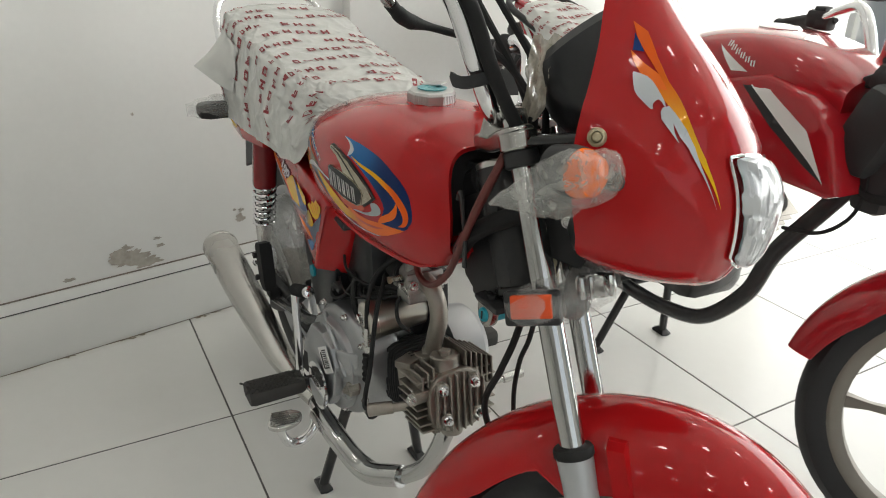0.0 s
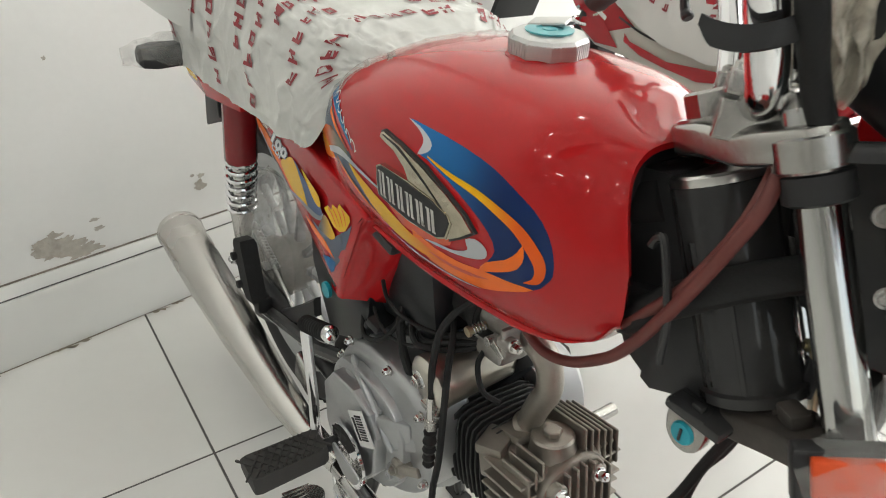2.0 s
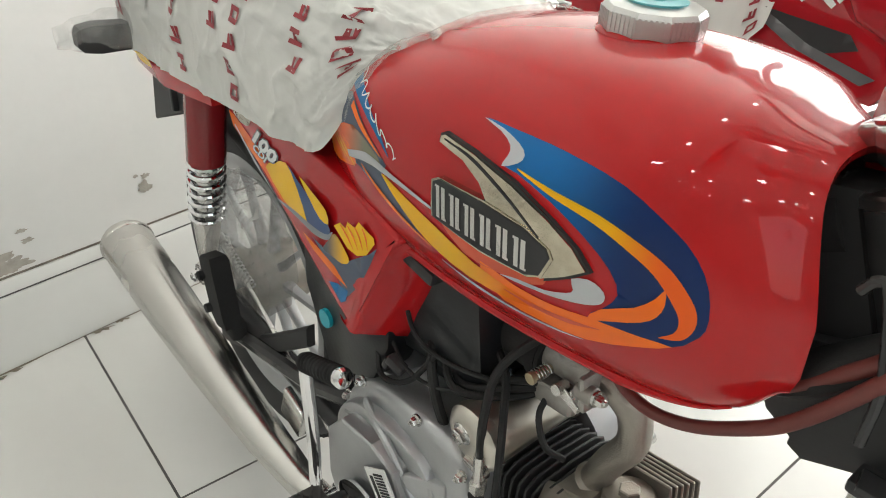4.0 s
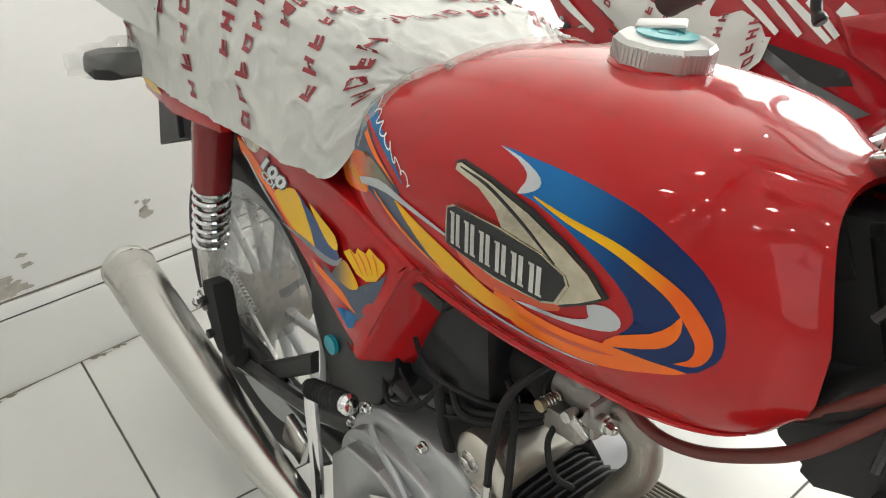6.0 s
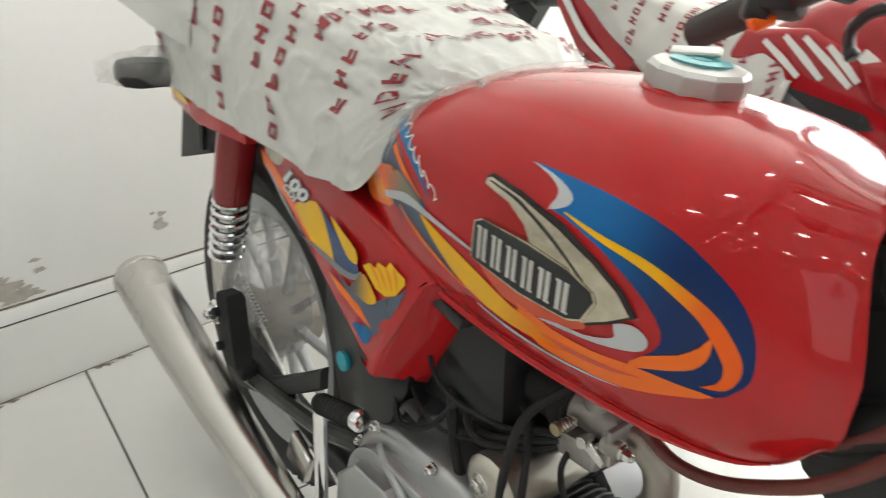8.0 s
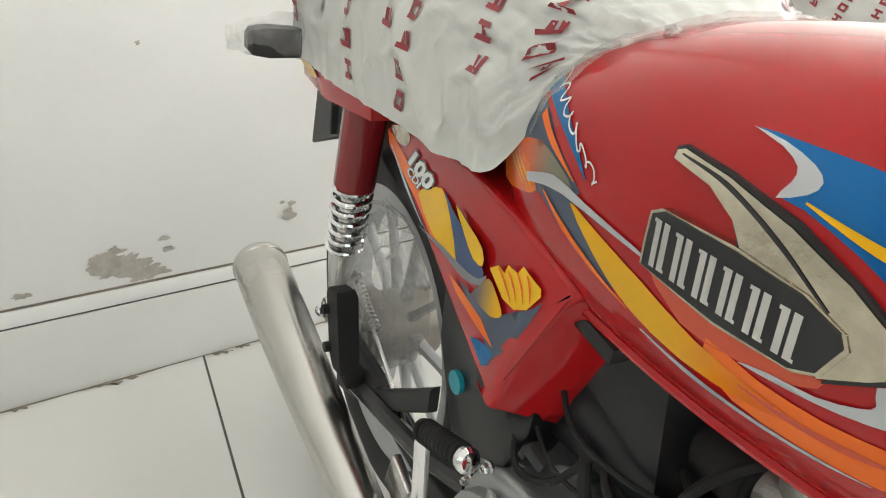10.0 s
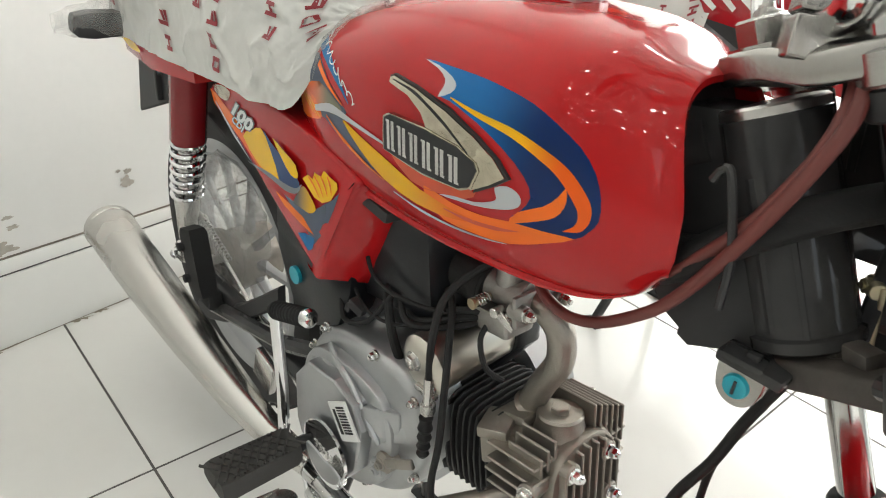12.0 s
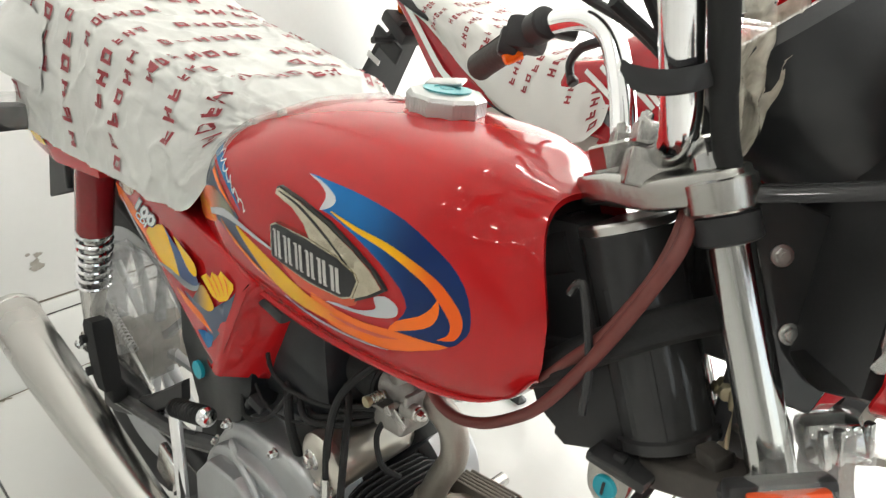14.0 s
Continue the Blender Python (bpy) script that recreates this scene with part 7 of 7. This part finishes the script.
wing = part("tank_wing", prism([(0.20, 0.83), (0.31, 0.868), (0.40, 0.888), (0.50, 0.865), (0.568, 0.81), (0.612, 0.700), (0.590, 0.688), (0.481, 0.690), (0.36, 0.735), (0.24, 0.775)], 0.30, lambda u, v, w: V(u, -0.150 - 0.012 * max(0, (u - 0.25)) / 0.3 + w * (1 + 0.08 * max(0, (u - 0.25)) / 0.3), v), 0.012, 3), RED2, bike2, "angular red tank wing")
part("decal_white", patch([(0.349, 0.872), (0.383, 0.878), (0.52, 0.803), (0.581, 0.715), (0.544, 0.745), (0.450, 0.805)], spoiler2_at, 0.02, 0.0015), D_WHITE, wing, crease=180)
part("decal_black", patch([(0.330, 0.868), (0.349, 0.872), (0.450, 0.805), (0.544, 0.745), (0.581, 0.715), (0.535, 0.735), (0.435, 0.790)], spoiler2_at, 0.02, 0.001), BLACK, wing, crease=180)


def tank2_at(u, v, lift):
    w, zt, zm, zb, wb = hermite(TANK2, u)
    s = min(1.0, max(0.0, (v - zm) / (zt - zm))) ** (1 / 0.62)
    return V(u, -(w * math.cos(math.asin(s)) ** 0.62 + lift), v)


part("decal_wedge", patch([(0.250, 0.925), (0.297, 0.905), (0.345, 0.883), (0.302, 0.879)], tank2_at, 0.012, 0.0012), D_WHITE, tank2, crease=180)
bm = bmesh.new()
for k in range(6):
    u = 0.268 + 0.0155 * k
    for a, b in ((0.0, 0.003), (0.007, 0.010)):
        vs = [bm.verts.new(tank2_at(p, q, 0.0014)) for p, q in ((u + a, 0.936 - 0.0058 * k), (u + b, 0.936 - 0.0058 * k), (u + b + 0.002, 0.924 - 0.0058 * k), (u + a + 0.002, 0.924 - 0.0058 * k))]
        bm.faces.new(vs)
tagged(part("name_bars", bm, D_WHITE, tank2, crease=180), kind="stuff")
part("filler_cap", lathe([(0.045, -0.004), (0.046, 0.004), (0.038, 0.008), (0.001, 0.009)], (0.28, 0, 0.958), (0.02, 0, 1), 28), CHROME, tank2)

# side panel with stripes and dark inset
def side2_at(u, v, lift):
    return V(u, -0.142 - lift, v)


sp2 = part("side_panel", prism([(-0.02, 0.84), (0.10, 0.865), (0.20, 0.84), (0.30, 0.80), (0.36, 0.74), (0.30, 0.655), (0.22, 0.66), (0.10, 0.70), (0.0, 0.70), (-0.06, 0.735)], 0.28, lambda u, v, w: V(u, -0.140 + w, v), 0.012, 3), RED2, bike2, "red side panel with white stripes and dark inset")
part("inset", patch([(0.03, 0.775), (0.10, 0.765), (0.24, 0.755), (0.26, 0.735), (0.20, 0.715), (0.12, 0.735)], side2_at, 0.02, 0.001), BLACK, sp2, crease=180)
part("grey_band", patch([(0.05, 0.760), (0.15, 0.715), (0.28, 0.685), (0.30, 0.70), (0.18, 0.725), (0.08, 0.765)], side2_at, 0.02, 0.0018), D_GREY, sp2, crease=180)
for k, (a, b) in enumerate((((0.03, 0.83), (0.11, 0.785)), ((0.065, 0.845), (0.15, 0.790)), ((0.10, 0.85), (0.20, 0.79)), ((0.145, 0.845), (0.21, 0.80)))):
    part("stripe", ribbon([a, ((a[0] + b[0]) / 2, (a[1] + b[1]) / 2 + 0.001), b], [0.010, 0.013, 0.010], side2_at, 0.0018), D_WHITE, sp2, crease=180)
part("stripe", ribbon([(0.20, 0.845), (0.28, 0.80), (0.36, 0.735)], [0.02, 0.028, 0.016], side2_at, 0.0022), D_WHITE, sp2, crease=180)

# lower side cover in cream and red bands, below the seat
def cover2_at(u, v, lift):
    return V(u, -0.134 - lift, v)


cov = part("side_cover", prism([(-0.43, 0.675), (-0.31, 0.715), (-0.24, 0.730), (-0.15, 0.715), (0.05, 0.72), (0.10, 0.730), (0.24, 0.650), (0.18, 0.628), (0.02, 0.606), (-0.04, 0.612), (-0.24, 0.630), (-0.33, 0.632)], 0.02, lambda u, v, w: V(u, -0.132 + w, v), 0.005, 2), COVERGREY, bike2, "cream side cover with red bands")
for shape in ([(-0.42, 0.678), (-0.319, 0.704), (-0.250, 0.645), (-0.325, 0.640)], [(-0.235, 0.682), (-0.215, 0.668), (-0.10, 0.652), (0.07, 0.670), (0.075, 0.652), (-0.013, 0.633), (-0.10, 0.637), (-0.178, 0.645), (-0.235, 0.664)], [(0.084, 0.692), (0.096, 0.722), (0.226, 0.648)]):
    part("red_band", patch(shape, cover2_at, 0.02, 0.0015), RED2, cov, crease=180)
part("edge_line", ribbon([(-0.26, 0.712), (-0.16, 0.690), (-0.03, 0.690), (0.05, 0.690)], [0.004, 0.006, 0.006, 0.004], cover2_at, 0.0018), BLACK, cov, crease=180)

# seat with film
SEAT2 = [(-0.66, 0.06, 0.925, 0.070, 0.905), (-0.60, 0.10, 0.935, 0.112, 0.885), (-0.48, 0.118, 0.915, 0.128, 0.845), (-0.32, 0.126, 0.882, 0.142, 0.765), (-0.15, 0.126, 0.855, 0.154, 0.700), (-0.02, 0.128, 0.85, 0.158, 0.682), (0.06, 0.120, 0.868, 0.158, 0.69), (0.10, 0.10, 0.88, 0.156, 0.735)]


def seat2_point(f, s, lift=0.0):
    w, zt, hw, hz = hermite(SEAT2, f)
    a = abs(s)
    if a < 0.52:
        u = a / 0.52
        p = V(f, math.copysign(w * math.sin(u * 1.25) / math.sin(1.25), s), zt - 0.02 * u ** 2.6)
        n = V(0, math.copysign(0.25 * u, s), 1).normalized()
    else:
        u = (a - 0.52) / 0.48
        p = V(f, math.copysign(w + (hw - w) * u + 0.008 * math.sin(u * math.pi), s), zt - 0.02 + (hz - zt + 0.02) * u)
        n = V(0, math.copysign(1, s), 0.3 * (1 - u)).normalized()
    wr = noise.noise(V(f * 14 + 5, s * 4, 7.0)) * 0.007 + noise.noise(V(f * 34 + s * 9, s * 7 - f * 20, 2.0)) * 0.004
    return p + n * (lift + wr)


seat2 = part("seat", loft([[seat2_point(0.10 - 0.76 * i / 20, -0.9 + 1.8 * k / 24, -0.012) for k in range(25)] for i in range(21)]), BLACK, bike2, "seat wrapped in printed frosted plastic film")
part("film_cover", loft([[seat2_point(0.10 - 0.76 * i / 70, -1 + 2 * k / 44) for k in range(45)] for i in range(71)], False, False), FILM, seat2, "crinkled frosted plastic film with red print", crease=180)
tagged(part("print", printed_rows(0.07, -0.62, 0.056, seat2_point, size=0.017, seed=8), PRINT, seat2, crease=180), kind="stuff")

# tail: two red flanks sweeping up, with a white stripe
for side in (-1, 1):
    fl = part("tail_panel", prism([(-0.20, 0.70), (-0.30, 0.665), (-0.42, 0.70), (-0.60, 0.83), (-0.72, 0.905), (-0.70, 0.935), (-0.62, 0.925), (-0.45, 0.83), (-0.32, 0.765)], 0.05, lambda u, v, w: V(u, side * (0.135 - 0.06 * max(0, -u - 0.4) / 0.3 - w), v), 0.012, 3), RED2, bike2, "red tail panel with a white stripe")
    part("stripe", ribbon([(-0.30, 0.70), (-0.42, 0.755), (-0.55, 0.84), (-0.66, 0.905)], [0.010, 0.020, 0.020, 0.010], lambda u, v, l: V(u, side * (0.135 - 0.06 * max(0, -u - 0.4) / 0.3 + l), v), 0.0012), D_WHITE, fl, crease=180)
part("tail_light", lathe([(0.03, 0), (0.035, 0.01), (0.02, 0.03)], (-0.71, 0, 0.87), (-1, 0, 0.2), 20), ORANGE, bike2)
part("grab_rail", tube(spline([(-0.48, -0.12, 0.86), (-0.66, -0.12, 0.92), (-0.74, 0, 0.94), (-0.66, 0.12, 0.92), (-0.48, 0.12, 0.86)], 8), 0.011, 12), BLACK, bike2)
hang = part("rear_bracket", join(loft([[V(f, y * k, z) for y in (-0.07, 0.07)] + [V(f - 0.02, y * k, z) for y in (0.07, -0.07)] for f, z, k in ((-0.66, 0.83, 0.8), (-0.74, 0.76, 1.0), (-0.80, 0.66, 1.1), (-0.84, 0.58, 1.1))]), box((-0.72, -0.062, 0.76), (0.13, 0.012, 0.05), 0.005, (0, 25, 0)), box((-0.70, 0, 0.81), (0.12, 0.13, 0.04), 0.01, (0, 30, 0)), tube([(-0.70, -0.13, 0.775), (-0.70, 0.13, 0.775)], 0.010)), BLACK, bike2, "black rear mudguard and plate bracket")
part("reflector", box((-0.765, -0.073, 0.715), (0.06, 0.004, 0.018), 0.001, (0, 20, 0)), STEEL, hang)
wheel(bike2, (-0.56, 0, 0.320), 0.300, 0.085, None, 5, "rear wheel with alloy spokes", SILVER, 0.06)
for side in (-1, 1):
    part("swing_arm", tube([(-0.05, side * 0.1, 0.35), (-0.56, side * 0.1, 0.320)], 0.018), GLOSSBLACK, bike2)
for side in (-1, 1):
    a, b = V(-0.38, side * 0.12, 0.70), V(-0.52, side * 0.12, 0.36)
    sh = part("shock_absorber", tube([a, b], 0.016, 14), BLACK, bike2)
    part("spring", spring(a, a.lerp(b, 0.8), 0.026, 0.005, 10), CHROME, sh)
part("silencer", tube([(0.05, -0.14, 0.25), (-0.15, -0.17, 0.27), (-0.45, -0.19, 0.33), (-0.75, -0.20, 0.40)], [0.02, 0.035, 0.045, 0.045], 20), GLOSSBLACK, bike2, "black silencer")

# engine and frame
part("engine", join(box((0.12, 0, 0.38), (0.30, 0.20, 0.20), 0.04), tube([(0.22, 0, 0.42), (0.34, 0, 0.60)], [0.07, 0.06], 20)), GLOSSBLACK, bike2, "black air-cooled engine")
for k in range(9):
    p = V(0.23, 0, 0.44).lerp(V(0.33, 0, 0.59), k / 8)
    part("fin", box(tuple(p), (0.13, 0.15, 0.004), 0.001, (0, 34, 0)), CAST, bike2)
part("frame", join(tube(spline([(0.44, 0, 0.80), (0.2, 0, 0.74), (-0.1, 0, 0.70), (-0.5, 0, 0.78)], 6), 0.026, 12), tube([(-0.02, -0.1, 0.70), (-0.05, -0.1, 0.3)], 0.018), tube([(-0.02, 0.1, 0.70), (-0.05, 0.1, 0.3)], 0.018)), GLOSSBLACK, bike2, "black tubular frame")
part("header_pipe", tube(spline([(0.56, -0.03, 0.70), (0.524, -0.06, 0.624), (0.459, -0.08, 0.507), (0.414, -0.08, 0.386), (0.312, -0.08, 0.272), (0.19, -0.08, 0.233), (0.078, -0.09, 0.23), (0.0, -0.10, 0.24)], 8), 0.020, 16), GLOSSBLACK, bike2, "thick black down pipe")
for side in (-1, 1):
    part("footrest", tube([(0.10, side * 0.11, 0.30), (0.10, side * 0.26, 0.31)], [0.012, 0.02], 12), RUBBER, bike2)
st2 = part("centre_stand", join(tube([(0.04, -0.07, 0.24), (-0.004, -0.131, 0.012)], 0.012, 12), tube([(0.04, 0.07, 0.24), (-0.004, 0.131, 0.012)], 0.012, 12), tube([(0.04, -0.07, 0.24), (0.04, 0.07, 0.24)], 0.012, 12)), GLOSSBLACK, bike2, "black centre stand")
for y in (-0.131, 0.131):
    part("foot", loft([[V(-0.006 + x * k, y + w * k, z) for x, w in ((-0.026, -0.016), (0.022, -0.016), (0.026, 0), (0.022, 0.016), (-0.026, 0.016), (-0.032, 0))] for k, z in ((1, 0), (1, 0.006), (0.6, 0.014), (0.3, 0.02))]), GLOSSBLACK, st2)
part("head_block", join(box((0.600, 0, 0.815), (0.10, 0.25, 0.17), 0.03, (0, 20, 0)), box((0.62, 0, 0.72), (0.07, 0.18, 0.12), 0.02), box((0.575, 0, 0.90), (0.07, 0.12, 0.06), 0.02, (0, 20, 0))), BLACK, bike2, "black steering head and wiring cover")
part("cable_loop", tube(spline([(0.585, -0.060, 0.775), (0.580, -0.087, 0.749), (0.588, -0.087, 0.722), (0.610, -0.085, 0.702), (0.649, -0.083, 0.698), (0.70, -0.07, 0.715)], 7), 0.0105, 12), RUBBER, bike2, "thick black wiring loop")
part("cable", tube(spline([(0.600, -0.080, 0.775), (0.614, -0.088, 0.745), (0.618, -0.088, 0.695), (0.600, -0.088, 0.640), (0.55, -0.09, 0.594), (0.47, -0.09, 0.575)], 8), 0.0042, 8), RUBBER, bike2)

# front end
for side in (-1, 1):
    y = V(0, side * 0.088, 0)
    fk = part("fork_leg", tube([FORK + y + UPW * 0.03, FORK + y - UPW * 0.45], 0.0155, 20), CHROME, bike2, "chrome fork tube", move=TURNED2)
    part("slider", tube([FORK + y - UPW * 0.44, FORK + y - UPW * (low + 0.01)], [0.024, 0.020], 18), SILVER, fk, move=TURNED2)
for at, mtl, nm in ((-0.01, BLACK, "top_clamp"), (-0.22, GLOSSBLACK, "lower_clamp")):
    part(nm, prism([(-0.03, -0.04), (-0.03, 0.04), (0.03, 0.11), (0.065, 0.11), (0.065, -0.11), (0.03, -0.11)], 0.022, lambda u, v, w: STEM + UPW * (at + w) + FW * u + V(0, v, 0), 0.005, 2), mtl, bike2, move=TURNED2)
right_bar = tube(spline([(0.392, 0, 0.93), (0.394, -0.05, 0.935), (0.388, -0.085, 1.00), (0.378, -0.115, 1.025), (0.352, -0.20, 1.015), (0.285, -0.37, 0.97)], 8), 0.0115, 14)
right_bar.transform(TURNED2)
left_bar = tube(spline([(0.515, 0.015, 0.89), (0.48, 0.05, 0.90), (0.456, 0.07, 0.925), (0.42, 0.085, 0.985), (0.385, 0.097, 1.012), (0.335, 0.115, 1.002), (0.26, 0.15, 0.975), (0.115, 0.20, 0.94)], 8), 0.0115, 14)
bar2 = part("handlebar", join(right_bar, left_bar), CHROME, bike2, "chrome handlebar")
for a, b in ((V(0.235, 0.16, 0.968), V(0.115, 0.20, 0.94)), (TURNED2 @ V(0.322, -0.272, 0.997), TURNED2 @ V(0.285, -0.372, 0.969))):
    d = (b - a).normalized()
    part("grip", tube([a, a.lerp(b, 0.05), a.lerp(b, 0.93), b], [0.019, 0.0165, 0.017, 0.020], 16), RUBBER, bar2, "black rubber grip")
    part("switch_pod", join(box(tuple(a - d * 0.025), (0.05, 0.045, 0.042), 0.010), box(tuple(a - d * 0.045 + V(0, 0, -0.012)), (0.04, 0.034, 0.030), 0.008), box(tuple(a - d * 0.03 + V(0, 0, 0.018)), (0.03, 0.03, 0.02), 0.005)), BLACK, bar2, "black switch housing")
    part("lever", tube(spline([a - d * 0.04 + V(0.03, 0, 0), a + V(0.04, 0, -0.006), b + V(0.045, 0, -0.012)], 6), 0.006, 8), BLACK, bar2, "black hand lever")
wheel(bike2, AXLE, 0.285, 0.075, TURNED2, 5, "front wheel with champagne alloy spokes", RIM, 0.05, 1.0, 0.84, 0.83, True)
part("front_mudguard", fender(AXLE, 0.322, 0.066, 25, 172, 0.055, 0.003, 0.62, 1.0), RED2, bike2, "glossy red front mudguard", move=TURNED2)

# ---- marks on the wall and dirt along the skirting ----
def blotch(name, x, z, rx, rz, material, seed, label=""):
    """A ragged flake in the wall's paint."""
    pts = []
    for k in range(70):
        a = 2 * math.pi * k / 70
        q = V(math.cos(a), math.sin(a), seed * 3.1)
        r = 0.85 + 0.55 * noise.noise(q * 1.3) + 0.30 * noise.noise(q * 4.0) + 0.16 * noise.noise(q * 11.0)
        pts.append((x + rx * r * math.cos(a), z + rz * r * math.sin(a)))
    bm = bmesh.new()
    c = bm.verts.new(wall_point(x, z, 0.0014))
    ring = [bm.verts.new(wall_point(u, v, 0.0011)) for u, v in pts]
    for i in range(70):
        bm.faces.new((c, ring[i], ring[(i + 1) % 70]))
    return part(name, bm, material, wall, label, crease=180)


for i, (x, z, rx, rz) in enumerate([(-0.135, 0.245, 0.055, 0.030), (-0.10, 0.222, 0.05, 0.018), (-0.175, 0.262, 0.022, 0.012), (-0.15, 0.275, 0.02, 0.010), (-0.055, 0.262, 0.016, 0.006), (-0.06, 0.285, 0.012, 0.005), (0.19, 0.292, 0.016, 0.014), (0.195, 0.315, 0.010, 0.007), (0.175, 0.32, 0.006, 0.004), (-0.08, 0.648, 0.004, 0.005), (-0.30, 0.222, 0.02, 0.006)]):
    blotch("peeled_patch", x, z, rx, rz, PEELED, 20 + i, "patch of peeled paint showing bare plaster")


def floor_dirt(name, pts, w, seed):
    rng = random.Random(seed)
    bm = bmesh.new()
    a, b = Vector(pts[0]), Vector(pts[1])
    n = 60
    rows = []
    for i in range(n + 1):
        p = a.lerp(b, i / n)
        k = w * (0.4 + 0.9 * rng.random())
        rows.append((bm.verts.new(wall_point(p.x, 0.0012, 0.0105)), bm.verts.new(wall_point(p.x, 0.0012, 0.0105 + k))))
    for p, q in zip(rows, rows[1:]):
        bm.faces.new((p[0], p[1], q[1], q[0]))
    return tagged(part(name, bm, DIRT, None), "thin line of dirt where the floor meets the skirting", "dirt", kind="structure")


floor_dirt("trim_dirt", [(-1.5, 0, 0), (0.58, 0, 0)], 0.0045, 5)
for i, (x, r) in enumerate([(-0.19, 0.03), (-0.15, 0.02), (0.03, 0.03), (0.08, 0.02), (-0.34, 0.02)]):
    rng = random.Random(40 + i)
    bm = bmesh.new()
    base = wall_point(x, 0.0014, 0.016)
    c = bm.verts.new(base)
    ring = [bm.verts.new(base + V(r * (0.6 + 0.5 * rng.random()) * math.cos(a), -abs(r * 0.55 * rng.random() * math.sin(a)) if math.sin(a) < 0 else 0.003 * math.sin(a), 0)) for a in (2 * math.pi * k / 18 for k in range(18))]
    for k in range(18):
        bm.faces.new((c, ring[k], ring[(k + 1) % 18]))
    part("dirt_smudge", bm, DIRT, floor, crease=180)

# ---- floor tiles, last because they are many ----
tile_bm = box((0, 0, 0), (GRID - 0.0045, GRID - 0.0045, 0.01), 0.0008, seg=1)
tile_first = part("tile", tile_bm, TILE, floor)
tile_mesh = tile_first.data
tile_first.location = (GRID / 2, GRID / 2, -0.005)
for i in range(-15, 8):
    for j in range(-9, 3):
        if (i, j) == (0, 0):
            continue
        t = new("tile", tile_mesh)
        t.parent = floor
        t.location = (GRID * (i + 0.5), GRID * (j + 0.5), -0.005 + 0.0002 * random.random())
